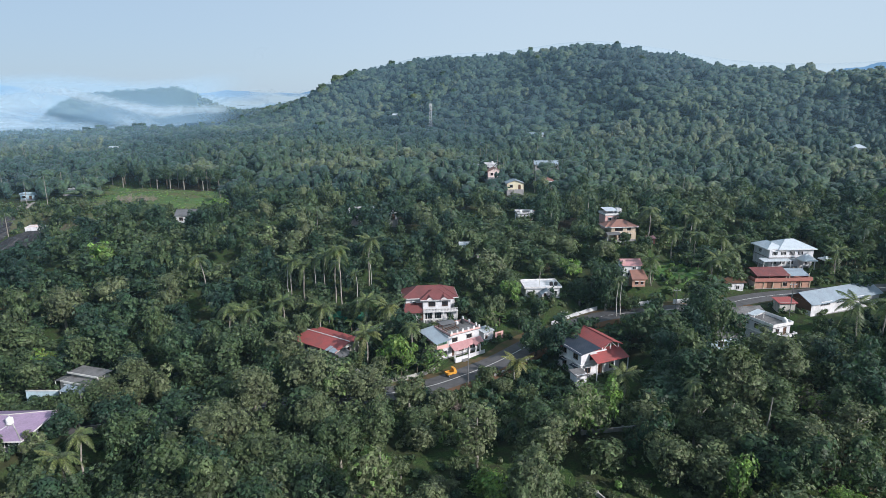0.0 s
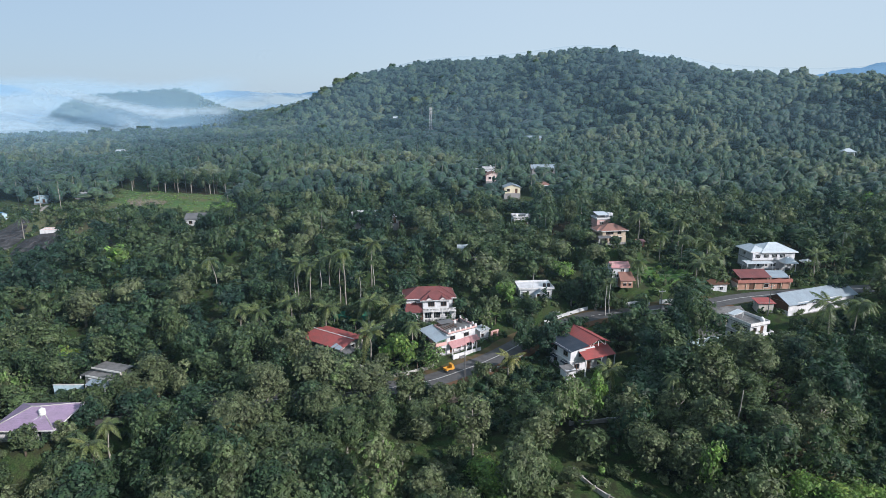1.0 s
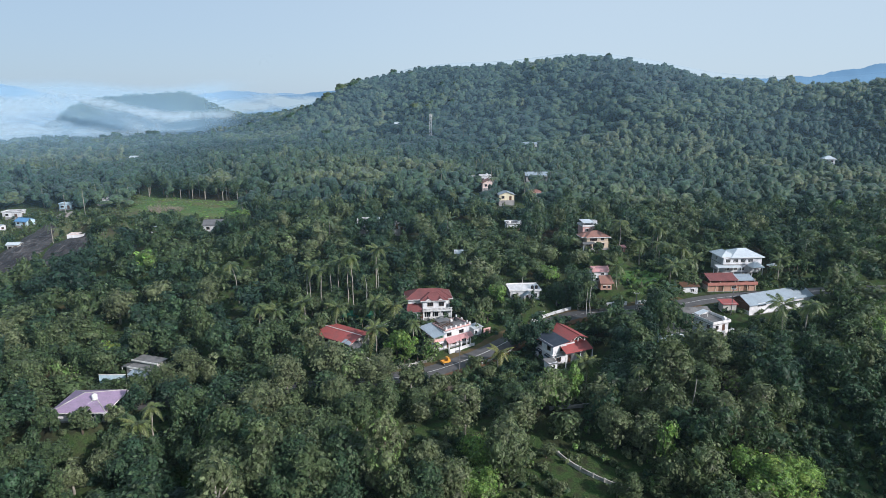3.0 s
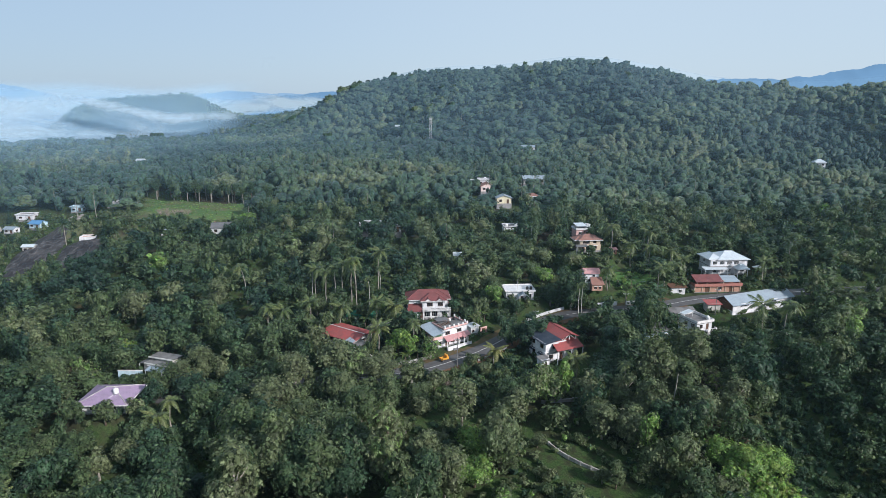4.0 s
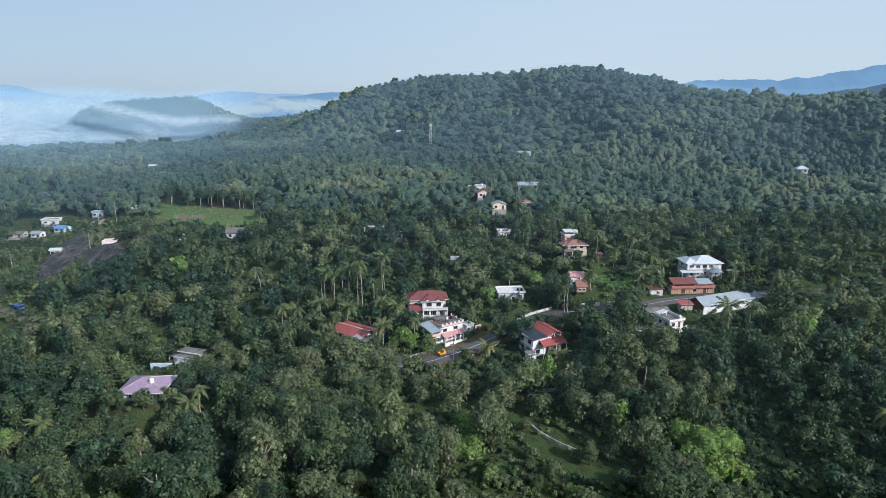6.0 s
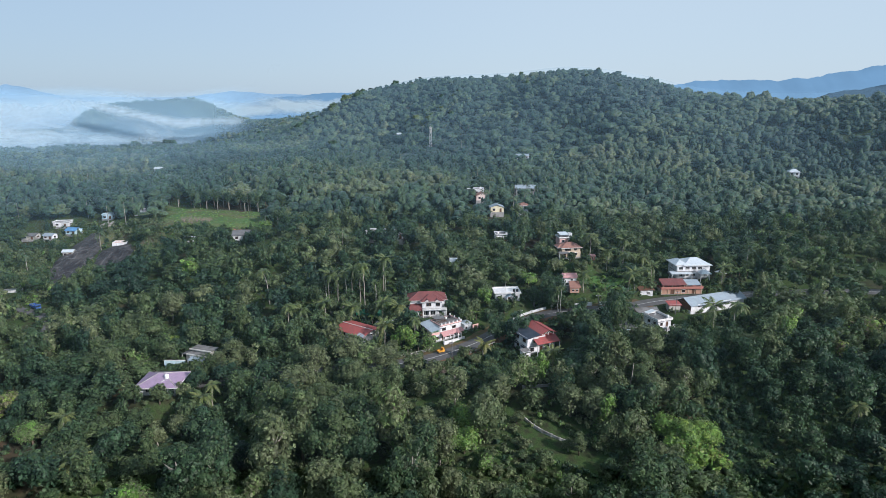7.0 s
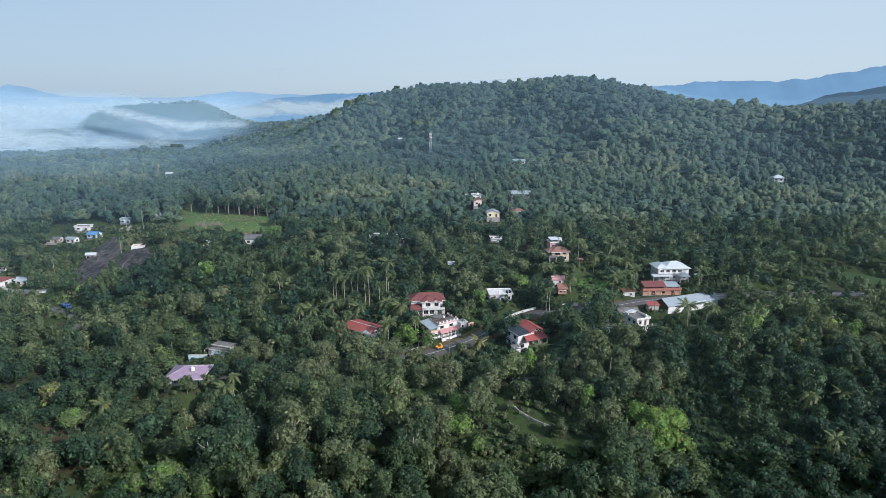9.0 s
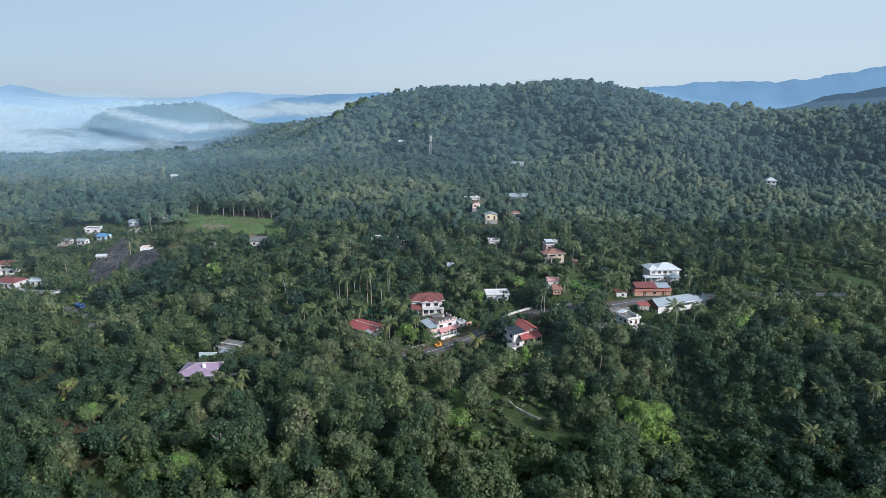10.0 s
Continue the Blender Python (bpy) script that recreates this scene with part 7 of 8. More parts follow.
def mast():
    m = thing("lattice_mast", pose(-10.4, 508.9, float(terrain(-10.4, 508.9))), "tall grey steel lattice telecom mast on the hillside", "mast")
    top, wide = 28.0, 1.7

    def corner(k, z):
        r = wide + (0.55 - wide) * z / top
        return ((1, 1, -1, -1)[k] * r, (1, -1, -1, 1)[k] * r, z)
    for k in range(4):
        part("leg", Shape().tube([corner(k, -1), corner(k, top)], [0.16, 0.11], 5), METAL, m)
    bays = 11
    for b in range(bays):
        z0, z1 = top * b / bays, top * (b + 1) / bays
        s = Shape()
        for k in range(4):
            j = (k + 1) % 4
            s.tube([corner(k, z0), corner(j, z1)], [0.07, 0.07], 4), s.tube([corner(j, z0), corner(k, z1)], [0.07, 0.07], 4), s.tube([corner(k, z1), corner(j, z1)], [0.07, 0.07], 4)
        part("bracing", s, METAL, m)
    for z in (25.4, 22.6):
        for k in range(3):
            a = 2.1 * k + 0.4
            part("antenna", Shape().box(1.3 * math.cos(a) - 0.17, 1.3 * math.cos(a) + 0.17, 1.3 * math.sin(a) - 0.12, 1.3 * math.sin(a) + 0.12, z, z + 2.3), TANK_WHITE, m, "white panel antenna")
    part("platform", Shape().box(-1.2, 1.2, -1.2, 1.2, 24.6, 24.75), METAL, m)
    part("lightning_rod", Shape().tube([(0, 0, top - 0.3), (0, 0, top + 2.2)], [0.06, 0.03], 4), METAL, m)


def outcrop(x, y, rx, ry, turn, high, mat, label, seed):
    """A bare rock back that breaks out of the slope."""
    n = 30
    g = np.linspace(-1.05, 1.05, n)
    U, V = np.meshgrid(g, g)
    c, s = math.cos(turn), math.sin(turn)
    X, Y = x + U * rx * c - V * ry * s, y + U * rx * s + V * ry * c
    R = np.hypot(U, V)
    lump = np.array([noise.fractal((a / 5, b / 5, seed), 0.8, 2.1, 5) for a, b in zip(X.ravel(), Y.ravel())]).reshape(n, n)
    Z = terrain(X, Y) + high * (1 - R ** 2.2) + 1.5 * lump * np.clip(1.2 - R, 0, 1) - 0.3
    i = np.arange(n * n).reshape(n, n)
    q = np.stack([i[:-1, :-1], i[:-1, 1:], i[1:, 1:], i[1:, :-1]], -1).reshape(-1, 4)
    ob = new("rock_outcrop", bulk_mesh("rock_outcrop", np.stack([X, Y, Z], -1).reshape(-1, 3), q, np.zeros((0, 3), int), mat))
    ob.data.shade_smooth()
    return tagged(ob, label, "rock")


for k, spot in enumerate(ROCKS):
    outcrop(*spot, 1.6, ROCK, ("dark bare rock slope streaked by rain", "dark bare rock back beside bushes")[k], 1.0 + 3 * k)
outcrop(-184.5, 262.5, 4.5, 4.0, 0.4, 1.2, PALE_ROCK, "pale flat rock beside the slope path", 12.0)
outcrop(-131, 220, 2.4, 13.0, 0.5, 0.7, ROCK, "dark strip of wet rock in the grass", 14.0)


def foundation():
    f = thing("unfinished_hut", pose(-167.2, 241.5, float(terrain(-167.2, 241.5)) + 0.75, 0, 0, 12), "roofless cream hut with low unfinished walls on the rock", "hut")
    for a in ((-3.4, 3.4, -2.5, -2.2), (-3.4, 3.4, 2.2, 2.5), (-3.4, -3.1, -2.2, 2.2), (3.1, 3.4, -2.2, 2.2)):
        part("wall_panel", Shape().box(*a, -1.2, 0.85), WHITE, f)
    for a in ((-3.45, 3.45, -2.56, -2.1), (-3.45, 3.45, 2.1, 2.56)):
        part("coping", Shape().box(*a, 0.85, 0.95), PALE_PINK, f)
    part("floor_slab", Shape().box(-3.1, 3.1, -2.2, 2.2, -0.6, 0.25), BRICKY, f)
    part("partition", Shape().box(-0.15, 0.15, -2.2, 0.6, 0.25, 0.8), PALE_PINK, f)


def meadow():
    n = 60
    U, V = np.meshgrid(np.linspace(0, 1, n), np.linspace(0, 1, n))
    U2, V2 = U + 0.03 * np.sin(V * 17) + 0.02 * np.sin(V * 41), V + 0.03 * np.sin(U * 23) + 0.02 * np.sin(U * 47)
    X = (-147 + 54 * U2) * (1 - V2) + (-170 + 67 * U2) * V2
    Y = (246 + 5 * U2) * (1 - V2) + (304 - 17 * U2) * V2
    Z = terrain(X, Y) + 0.35 + 0.12 * np.sin(X) * np.sin(Y * 1.3) - 0.7 * ((np.minimum(U, V) < 0.01) | (np.maximum(U, V) > 0.99))
    i = np.arange(n * n).reshape(n, n)
    q = np.stack([i[:-1, :-1], i[:-1, 1:], i[1:, 1:], i[1:, :-1]], -1).reshape(-1, 4)
    ob = new("meadow", bulk_mesh("meadow", np.stack([X, Y, Z], -1).reshape(-1, 3), q, np.zeros((0, 3), int), MEADOW))
    ob.data.shade_smooth()
    tagged(ob, "open bright green grass meadow with dry patches", "meadow", kind="structure")


def grass_patch(x, y, rx, ry, turn, mat, label, seed):
    """An uneven stretch of open grass that lies on the slope."""
    n = 36
    R, A = np.meshgrid(np.linspace(0.03, 1, n), np.linspace(0, 2 * math.pi, n))
    edge = 1 + 0.16 * np.sin(3 * A + seed) + 0.10 * np.sin(7 * A + 2 * seed)
    U, V = R * edge * rx * np.cos(A), R * edge * ry * np.sin(A)
    X, Y = x + U * math.cos(turn) - V * math.sin(turn), y + U * math.sin(turn) + V * math.cos(turn)
    Z = terrain(X, Y) + 0.4 + 0.1 * np.sin(1.3 * X) * np.sin(1.7 * Y) - 1.0 * (R > 0.97)
    i = np.arange(n * n).reshape(n, n)
    q = np.stack([i[:-1, :-1], i[:-1, 1:], i[1:, 1:], i[1:, :-1]], -1).reshape(-1, 4)
    ob = new("grass_patch", bulk_mesh("grass_patch", np.stack([X, Y, Z], -1).reshape(-1, 3), q, np.zeros((0, 3), int), mat))
    ob.data.shade_smooth()
    tagged(ob, label, "grass", kind="structure")


grass_patch(69, 171, 9, 7, 0.2, FIELD_GRASS, "bright green grass field below the cream house", 1.0)
grass_patch(193, 181, 17, 11, -0.6, DARK_GRASS, "dark green open field between the woods", 2.0)
grass_patch(81, 71, 5.5, 15, -0.5, DARK_GRASS, "dark green grassy strip beside the bright trees", 3.0)
for gx, gy, ga, gb, gs in ((-176, 246, 9, 8, 5.0), (-150, 252, 12, 6, 6.0), (-146, 232, 7, 12, 7.0)):
    grass_patch(gx, gy, ga, gb, 0.3, DRY_GRASS, "dry grass and low weeds round the bare rock", gs)


def wheel(parent, x, y, r, w, name="wheel"):
    s = Shape().tube([(x, y - w / 2, r), (x, y + w / 2, r)], [r, r], 14)
    t = part(name, s, RUBBER, parent)
    part("rim", Shape().tube([(x, y - w / 2 - 0.015, r), (x, y + w / 2 + 0.015, r)], [r * 0.55, r * 0.55], 10), METAL, t)


def three_wheeler():
    x, y = 1.9, 127.9
    v = thing("cargo_three_wheeler", pose(x, y, -6.25, 0, 0, 33), "orange-yellow three-wheeled cargo carrier on the road", "vehicle")
    s = Shape()
    v8 = [(0.35, -0.65, 0.35), (1.25, -0.5, 0.35), (1.25, 0.5, 0.35), (0.35, 0.65, 0.35), (0.35, -0.65, 1.7), (0.75, -0.5, 1.7), (0.75, 0.5, 1.7), (0.35, 0.65, 1.7), (1.3, -0.45, 0.95), (1.3, 0.45, 0.95)]
    s.add(v8, [(0, 3, 2, 1), (4, 5, 6, 7), (0, 1, 8, 5, 4), (3, 7, 6, 9, 2), (0, 4, 7, 3), (1, 2, 9, 8), (8, 9, 6, 5)])
    part("cab", s, YELLOW_PAINT, v)
    part("windscreen", Shape().slab([(1.22, -0.4, 1.08), (1.22, 0.4, 1.08), (0.84, 0.4, 1.62), (0.84, -0.4, 1.62)], 0.03), GLASS, v)
    part("cab_roof", Shape().box(0.25, 0.85, -0.66, 0.66, 1.7, 1.78), YELLOW_PAINT, v)
    s = Shape()
    s.box(-1.4, 0.3, -0.7, 0.7, 0.5, 0.58), s.box(-1.4, 0.3, -0.7, -0.65, 0.58, 1.0), s.box(-1.4, 0.3, 0.65, 0.7, 0.58, 1.0), s.box(-1.4, -1.35, -0.65, 0.65, 0.58, 1.0)
    part("cargo_bed", s, YELLOW_PAINT, v)
    part("chassis", Shape().box(-1.3, 1.0, -0.3, 0.3, 0.3, 0.5), RUBBER, v)
    wheel(v, -0.9, -0.6, 0.24, 0.14), wheel(v, -0.9, 0.6, 0.24, 0.14), wheel(v, 1.05, 0, 0.24, 0.12)
    for q in (-0.25, 0.25):
        part("headlight", Shape().tube([(1.28, q, 0.75), (1.34, q, 0.75)], [0.09, 0.08], 8), TANK_WHITE, v)


def lorry():
    x, y = -159.0, 160.0
    z = float(terrain(x, y))
    v = thing("lorry", pose(x, y, z, 0, 0, -35), "small blue lorry parked on the lane", "vehicle")
    part("cab", Shape().box(1.6, 3.0, -0.95, 0.95, 0.6, 2.1), BLUE_PAINT, v)
    part("windscreen", Shape().box(2.98, 3.03, -0.8, 0.8, 1.3, 1.95), GLASS, v)
    s = Shape()
    s.box(-2.8, 1.5, -1.0, 1.0, 0.8, 0.95), s.box(-2.8, 1.5, -1.0, -0.93, 0.95, 1.6), s.box(-2.8, 1.5, 0.93, 1.0, 0.95, 1.6), s.box(-2.8, -2.73, -0.93, 0.93, 0.95, 1.6)
    part("cargo_bed", s, BLUE_PAINT, v)
    part("chassis", Shape().box(-2.7, 2.8, -0.4, 0.4, 0.45, 0.8), RUBBER, v)
    for a in (-1.7, 2.2):
        for b in (-0.85, 0.85):
            wheel(v, a, b, 0.42, 0.25)


def utility_pole(x, y, high, label):
    p = thing("utility_pole", pose(x, y, float(terrain(x, y))), label, "utility pole", "poles along the road")
    part("pole", Shape().tube([(0, 0, -1), (0, 0, high)], [0.13, 0.09], 8), CONCRETE, p)
    part("crossarm", Shape().box(-0.9, 0.9, -0.06, 0.06, high - 0.6, high - 0.48), METAL, p)
    for q in (-0.8, 0, 0.8):
        part("insulator", Shape().tube([(q, 0, high - 0.48), (q, 0, high - 0.26)], [0.07, 0.05], 6), TANK_WHITE, p)


def marker_post():
    p = thing("marker_post", pose(-4.5, 119.6, float(terrain(-4.5, 119.6))), "yellow roadside marker post with a small board", "post")
    part("pole", Shape().tube([(0, 0, -0.5), (0, 0, 2.7)], [0.09, 0.09], 7), YELLOW_PAINT, p)
    part("board", Shape().box(-0.4, 0.4, -0.14, -0.1, 1.9, 2.5), TIMBER, p)
    part("stay", Shape().box(-0.04, 0.04, -0.1, -0.04, 2.5, 3.3), METAL, p)


def bare_pole():
    p = thing("dead_palm_trunk", pose(56.6, 95.2, float(terrain(56.6, 95.2))), "tall bare pale palm trunk without a crown", "tree trunk")
    part("trunk", Shape().tube([(0, 0, -0.5), (0.25, 0, 3), (0.75, 0, 7.5), (0.95, 0.1, 11.3)], [0.17, 0.14, 0.12, 0.09], 7), PALE_BARK, p)


def dead_bush(x, y, size, seed):
    rng = np.random.RandomState(seed)
    p = thing("dead_shrub", pose(x, y, float(terrain(x, y))), "leafless grey-brown shrub with many bare branches", "shrub", "dead shrubs on the slope")
    part("stem", Shape().tube([(0, 0, -0.4), (0.1, 0, size * 0.4)], [0.14, 0.10], 6), DEAD_WOOD, p)
    for k in range(24):
        a, up = rng.uniform(0, 6.28), rng.uniform(0.25, 1.2)
        e = Vector((math.cos(a) * math.cos(up), math.sin(a) * math.cos(up), math.sin(up))) * size * rng.uniform(0.6, 1.05)
        s = Shape()
        b = Vector((0.1, 0, size * rng.uniform(0.1, 0.4)))
        m = b + e * 0.5 + Vector(rng.uniform(-0.2, 0.2, 3)) * size * 0.4
        s.tube([b, m, b + e], [0.055, 0.04, 0.015], 4)
        for j in range(3):
            f = m + (b + e - m) * rng.uniform(0, 0.7)
            s.tube([f, f + Vector(rng.uniform(-1, 1, 3)) * size * 0.28 + Vector((0, 0, 0.15 * size))], [0.03, 0.01], 3)
        part("branch", s, DEAD_WOOD, p)


BANANA_MESH = []


def banana(x, y, size, turn, seed):
    rng = np.random.RandomState(seed)
    if not BANANA_MESH:
        for k in range(3):
            s = Shape()
            pts = [Vector((1.9 * t, 0, 1.7 * t * (1 + 0.2 * k) - (1.1 + 0.35 * k) * t * t * 1.3)) for t in (0, 0.2, 0.45, 0.7, 0.9, 1)]
            wide = [0.05, 0.24, 0.33, 0.30, 0.18, 0.02]
            v = []
            for p, w in zip(pts, wide):
                v += [p + Vector((0, -w, 0.06)), p, p + Vector((0, w, 0.06))]
            s.add(v, [(3 * i + j, 3 * i + j + 1, 3 * i + j + 4, 3 * i + j + 3) for i in range(5) for j in range(2)])
            BANANA_MESH.append(s.mesh("leaf", BANANA))
    p = thing("banana_plant", pose(x, y, float(terrain(x, y)), 0, 0, turn), "banana plant with long arching green leaves", "banana plant", "banana plants by the houses")
    part("stem", Shape().tube([(0, 0, -0.3), (0, 0, 1.9 * size)], [0.17, 0.10], 7), BARK, p)
    for k in range(9):
        f = new("leaf", BANANA_MESH[k % 3])
        f.parent = p
        f.color = (rng.uniform(0, 0.9), 0.5, 0.5, 1)
        q = size * rng.uniform(0.85, 1.2)
        f.matrix_basis = pose(0, 0, 1.85 * size, 0, -rng.uniform(0, 25), 137.5 * k) @ Matrix.Diagonal((q, q, q, 1))


def distant_ridge(name, y, profile, mat, label, deep=500, wobble=6.0, seed=0):
    """A far range of hills: a crest through (x, z) that falls to the plain on both sides."""
    rng = np.random.RandomState(seed)
    xs = np.linspace(profile[0][0], profile[-1][0], 220)
    z = np.interp(xs, [p[0] for p in profile], [p[1] for p in profile])
    z = z + wobble * np.array([noise.fractal((a / 130, seed, 0.3), 0.9, 2.0, 6) for a in xs])
    rows = [(-deep, -160), (-deep * 0.4, None), (0, 0), (deep * 0.6, -160)]
    V = []
    for dy, drop in rows:
        for a, b in zip(xs, z):
            V.append((a, y + dy, -100 if drop == -160 else (b * 0.55 - 20 if drop is None else b)))
    n = len(xs)
    q = np.array([(r * n + i, r * n + i + 1, (r + 1) * n + i + 1, (r + 1) * n + i) for r in range(3) for i in range(n - 1)])
    ob = new(name, bulk_mesh(name, np.array(V), q, np.zeros((0, 3), int), mat))
    ob.data.shade_smooth()
    tagged(ob, label, "hills", kind="structure")


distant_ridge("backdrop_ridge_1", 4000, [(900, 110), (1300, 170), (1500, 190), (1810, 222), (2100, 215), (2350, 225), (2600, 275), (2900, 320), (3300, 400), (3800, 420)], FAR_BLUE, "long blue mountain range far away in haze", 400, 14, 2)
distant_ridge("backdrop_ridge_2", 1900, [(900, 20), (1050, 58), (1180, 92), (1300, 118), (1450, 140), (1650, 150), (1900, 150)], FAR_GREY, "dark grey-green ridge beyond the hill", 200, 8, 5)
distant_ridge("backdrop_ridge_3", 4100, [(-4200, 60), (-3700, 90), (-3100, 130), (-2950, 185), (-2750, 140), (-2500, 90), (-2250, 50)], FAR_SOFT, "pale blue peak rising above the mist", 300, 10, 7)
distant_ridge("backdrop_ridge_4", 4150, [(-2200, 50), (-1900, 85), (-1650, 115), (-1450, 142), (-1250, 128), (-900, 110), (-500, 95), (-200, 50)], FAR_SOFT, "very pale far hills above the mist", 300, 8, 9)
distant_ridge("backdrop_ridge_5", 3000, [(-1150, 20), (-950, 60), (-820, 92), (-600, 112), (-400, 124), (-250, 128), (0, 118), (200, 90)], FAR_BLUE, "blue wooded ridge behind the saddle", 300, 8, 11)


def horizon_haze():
    """A glowing ring painted as haze over the far plain, closing the horizon all round."""
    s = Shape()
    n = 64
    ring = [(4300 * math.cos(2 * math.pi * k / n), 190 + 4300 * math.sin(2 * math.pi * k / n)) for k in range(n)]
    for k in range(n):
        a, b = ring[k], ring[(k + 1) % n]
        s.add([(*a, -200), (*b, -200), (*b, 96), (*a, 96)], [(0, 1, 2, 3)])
    tagged(new("backdrop_haze", s.mesh("backdrop_haze", FAR_PALE)), "glowing pale band painted as haze along the far horizon", "backdrop", kind="structure")


horizon_haze()


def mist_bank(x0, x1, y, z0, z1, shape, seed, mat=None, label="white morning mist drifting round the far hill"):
    """One drift of mist: a softly bent veil whose thickness follows shape(x, height)."""
    nx, nz = 110, 44
    U, V = np.meshgrid(np.linspace(0, 1, nx), np.linspace(0, 1, nz))
    X, Z = x0 + (x1 - x0) * U, z0 + (z1 - z0) * V
    Y = y + 26 * np.sin(U * 5 + seed * 1.7) + 30 * (V - 0.5)
    dens = shape(X, Z + 5 * np.sin(X / 90 + seed) + 3 * np.sin(X / 37 + 2 * seed)) * smooth(0, 0.08, U) * smooth(1, 0.92, U) * smooth(0, 0.15, V) * smooth(1, 0.85, V)
    i = np.arange(nx * nz).reshape(nz, nx)
    q = np.stack([i[:-1, :-1], i[:-1, 1:], i[1:, 1:], i[1:, :-1]], -1).reshape(-1, 4)
    ob = new("mist", bulk_mesh("mist", np.stack([X, Y, Z], -1).reshape(-1, 3), q, np.zeros((0, 3), int), mat or MIST, np.clip(dens, 0, 1).ravel(), "veil"))
    ob.data.shade_smooth()
    tagged(ob, label, "mist", kind="stuff")


def hump(v, mid, half):
    return np.exp(-((v - mid) / half) ** 2)


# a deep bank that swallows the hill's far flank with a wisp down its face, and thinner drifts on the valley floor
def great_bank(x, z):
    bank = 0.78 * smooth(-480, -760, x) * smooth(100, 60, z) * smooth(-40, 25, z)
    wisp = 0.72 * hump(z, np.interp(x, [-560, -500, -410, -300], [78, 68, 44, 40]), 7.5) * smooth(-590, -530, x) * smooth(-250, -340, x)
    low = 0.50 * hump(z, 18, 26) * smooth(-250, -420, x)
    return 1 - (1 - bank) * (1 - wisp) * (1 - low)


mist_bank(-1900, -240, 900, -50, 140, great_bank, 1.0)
# added tinted sheet: veils the far hill in place of distance haze
mist_bank(-1700, -250, 945, -40, 135, lambda x, z: 0.42 * smooth(102, 82, z) * smooth(-260, -400, x), 19.4, HAZE_SHEET, "see-through bluish sheet in place of haze before the far hill")
mist_bank(-1300, -180, 740, -30, 70, lambda x, z: 0.38 * hump(z, 16, 24) * smooth(-220, -460, x), 10.2)
# two more added sheets that pale the wooded slope like distance haze
mist_bank(-1000, -150, 560, -20, 80, lambda x, z: 0.17 * hump(z, 26, 24) * smooth(-190, -440, x), 13.1, HAZE_SHEET, "see-through bluish sheet in place of haze over the slope")
mist_bank(-900, -130, 400, -10, 70, lambda x, z: 0.09 * hump(z, 28, 22) * smooth(-150, -380, x), 15.6, HAZE_SHEET, "see-through bluish sheet in place of haze over the slope")
mist_bank(-1600, -60, 1700, 0, 150, lambda x, z: 0.9 * hump(z, 58, 26), 14.8)

def valley_haze_sheet():
    """An added see-through sheet over the tree tops in place of aerial haze, denser with distance."""
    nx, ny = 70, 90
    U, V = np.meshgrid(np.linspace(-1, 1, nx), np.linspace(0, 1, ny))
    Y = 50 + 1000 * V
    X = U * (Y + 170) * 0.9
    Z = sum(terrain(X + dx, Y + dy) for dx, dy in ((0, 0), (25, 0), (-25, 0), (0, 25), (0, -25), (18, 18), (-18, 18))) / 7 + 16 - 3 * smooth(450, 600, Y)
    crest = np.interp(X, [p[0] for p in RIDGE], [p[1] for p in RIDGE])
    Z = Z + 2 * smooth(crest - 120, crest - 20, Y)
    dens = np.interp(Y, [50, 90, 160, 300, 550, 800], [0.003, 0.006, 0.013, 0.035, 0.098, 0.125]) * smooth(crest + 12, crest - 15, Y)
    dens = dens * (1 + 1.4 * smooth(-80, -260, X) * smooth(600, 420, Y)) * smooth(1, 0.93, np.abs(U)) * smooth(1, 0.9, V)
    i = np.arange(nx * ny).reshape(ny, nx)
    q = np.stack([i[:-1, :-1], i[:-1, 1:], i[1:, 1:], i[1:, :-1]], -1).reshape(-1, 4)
    ob = new("mist", bulk_mesh("mist", np.stack([X, Y, Z], -1).reshape(-1, 3), q, np.zeros((0, 3), int), HAZE_SHEET, dens.ravel(), "veil"))
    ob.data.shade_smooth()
    tagged(ob, "see-through bluish sheet in place of haze over the valley", "mist", kind="stuff")


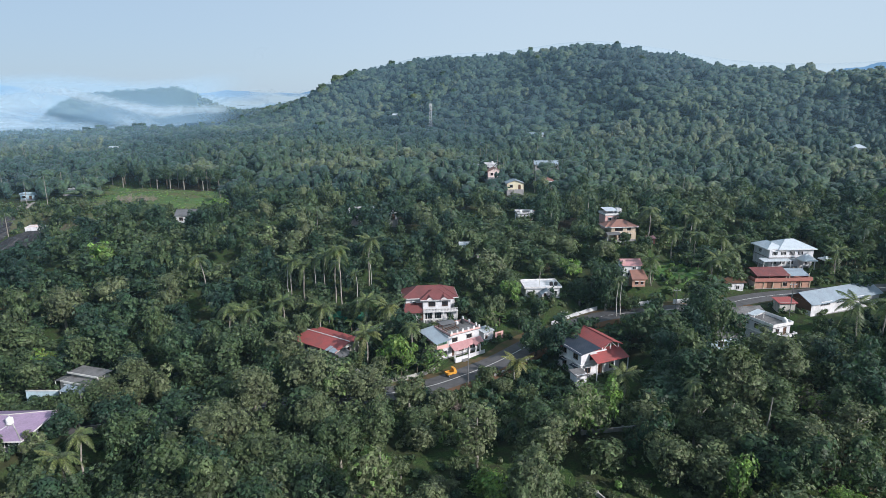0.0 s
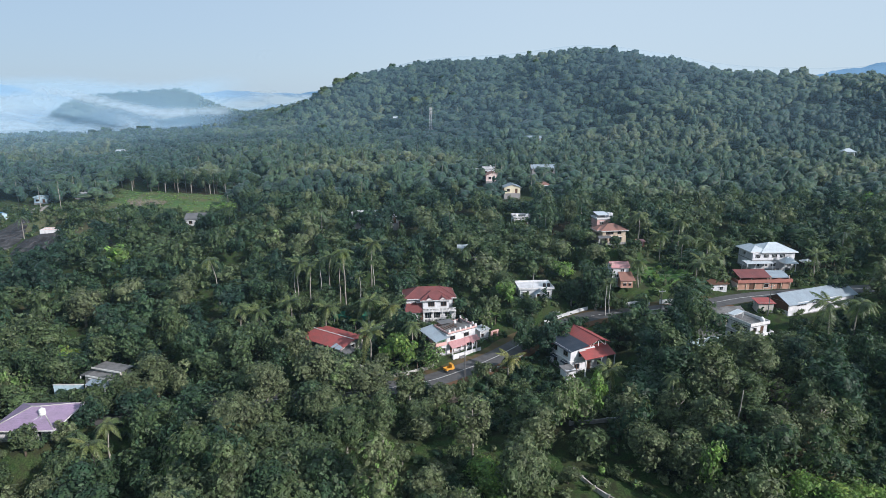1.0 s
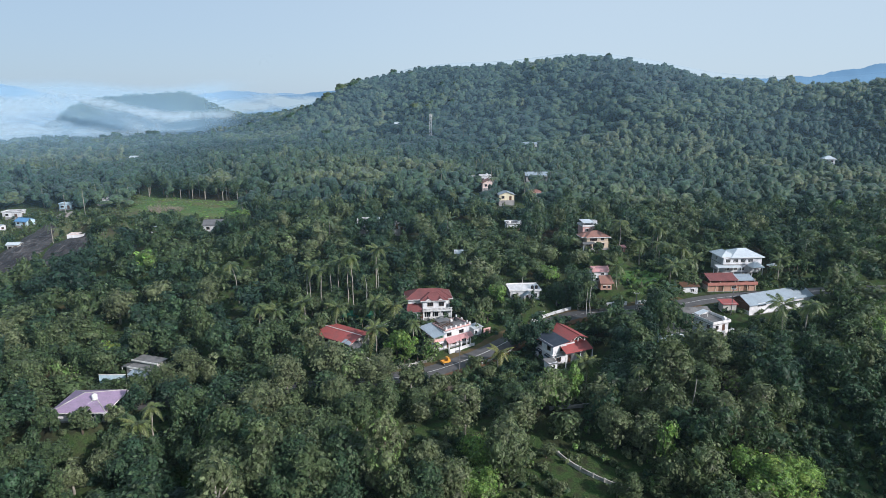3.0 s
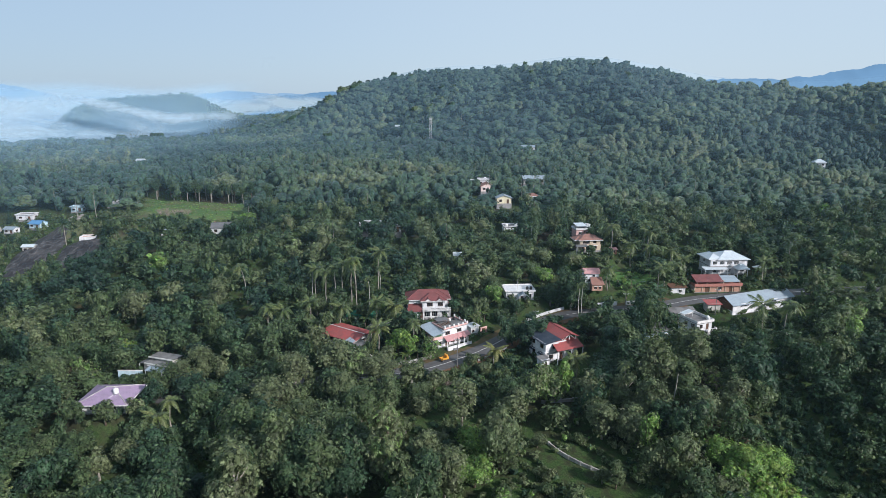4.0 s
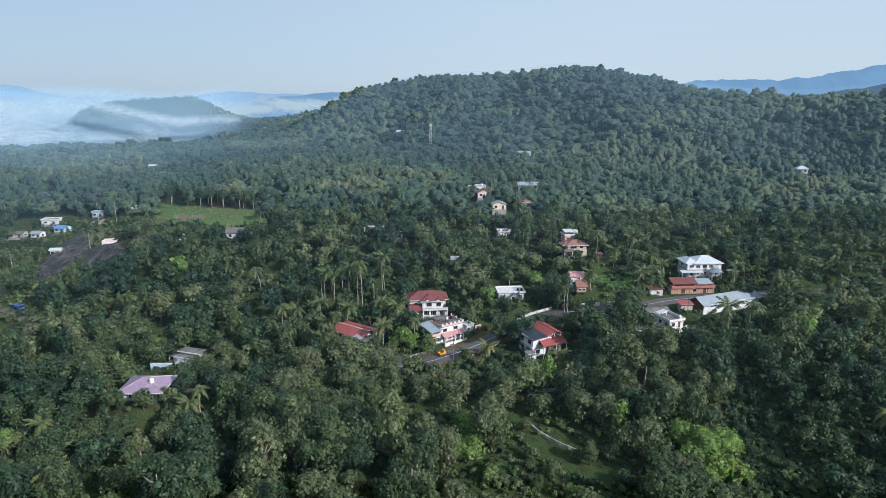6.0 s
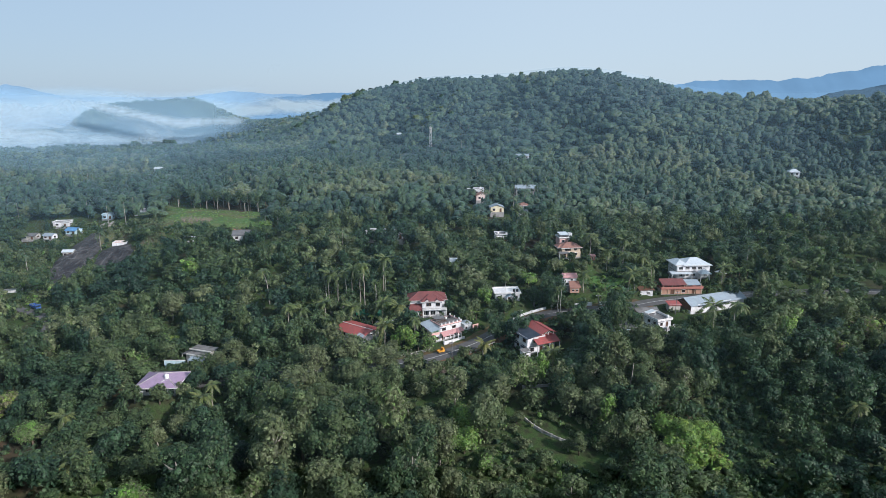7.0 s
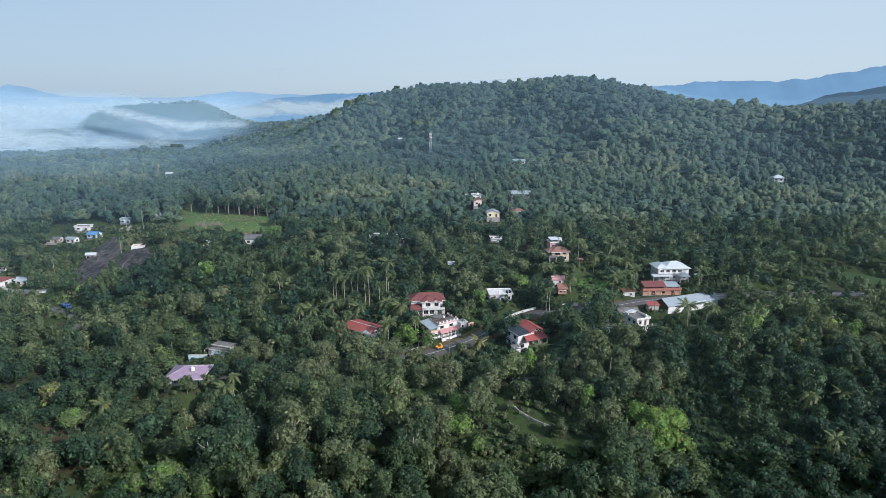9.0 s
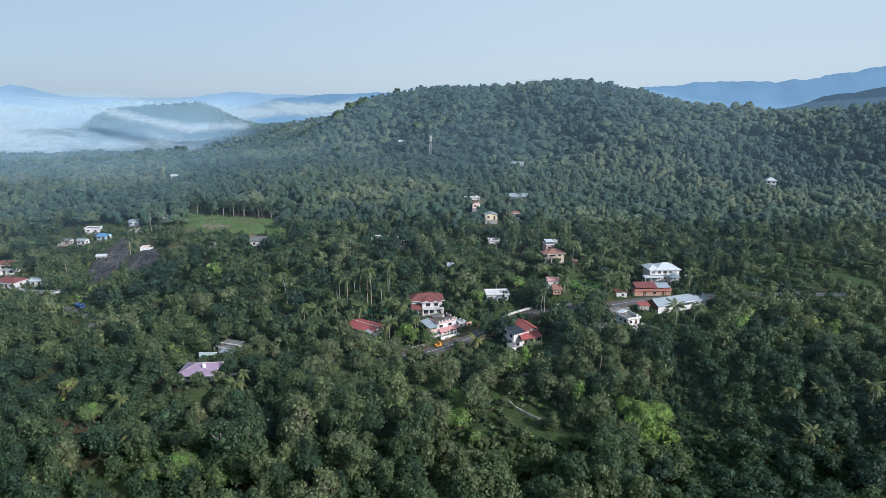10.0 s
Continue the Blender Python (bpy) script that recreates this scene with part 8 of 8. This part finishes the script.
valley_haze_sheet()
LANE = [(x, y, float(terrain(x, y)) + 0.25) for x, y, q in curve_through([(-172, 163, 0), (-164, 159, 0), (-156, 155.5, 0), (-149, 151, 0), (-144.5, 145.5, 0), (-142.5, 138, 0), (-142, 130, 0)], 1.5)]
ribbon("lane", LANE, 1.9, -1.9, 0.0, ASPHALT, "narrow asphalt lane bending through the trees", "lane", 0.6)

mast()
foundation()
meadow()
three_wheeler()
lorry()
utility_pole(5.6, 123.6, 9.0, "concrete utility pole beside the road bend")
utility_pole(87.6, 143.2, 8.5, "concrete utility pole by the warehouse")
utility_pole(31.0, 144.6, 7.5, "concrete utility pole by the roadside wall")
utility_pole(60.0, 146.5, 7.5, "concrete utility pole under roadside trees")
marker_post()
bare_pole()
dead_bush(-21.2, 92.6, 2.6, 5)
dead_bush(-0.9, 91.4, 2.4, 6)
dead_bush(2.6, 113.5, 2.2, 8)
dead_bush(50.0, 52.0, 2.4, 9)
for k in range(7):
    dead_bush(-139.0 + 2.3 * k + math.sin(4.0 * k), 256.0 + 4.0 * math.sin(2.2 * k), 3.2 + 0.7 * math.sin(3.0 * k), 20 + k)
for k, (x, y, q) in enumerate([(30.2, 116.2, 1.3), (32.0, 114.0, 1.2), (34.2, 115.4, 1.35), (36.0, 113.0, 1.2), (33.2, 118.4, 1.2), (37.5, 117.2, 1.1), (29.0, 112.6, 1.1), (-9.6, 127.9, 1.0), (-6.0, 128.6, 1.1), (-4.2, 129.8, 0.9), (-13.0, 127.6, 0.9), (13.2, 149.8, 1.2), (15.2, 151.6, 1.1), (11.4, 151.2, 1.2), (56.5, 158.5, 1.1), (58.5, 160.5, 1.2), (66.5, 162.0, 1.1), (72.0, 160.5, 1.2), (64.0, 158.5, 1.1), (-38.5, 142.0, 1.2), (-24.0, 147.8, 1.2), (12.8, 84.0, 1.2), (15.4, 82.2, 1.1), (86.0, 73.0, 1.2)] + [(76.0 + 2.9 * (k % 6) + 0.8 * math.sin(3.0 * k), 171.0 + 3.4 * (k // 6) + math.cos(2.0 * k), 1.15 + 0.2 * math.sin(1.7 * k)) for k in range(18)] + [(119.0 + 2.2 * k, 178.0 + 1.5 * math.sin(2.0 * k), 1.2) for k in range(6)]):
    banana(x, y, q, 40.0 * k, 700 + k)
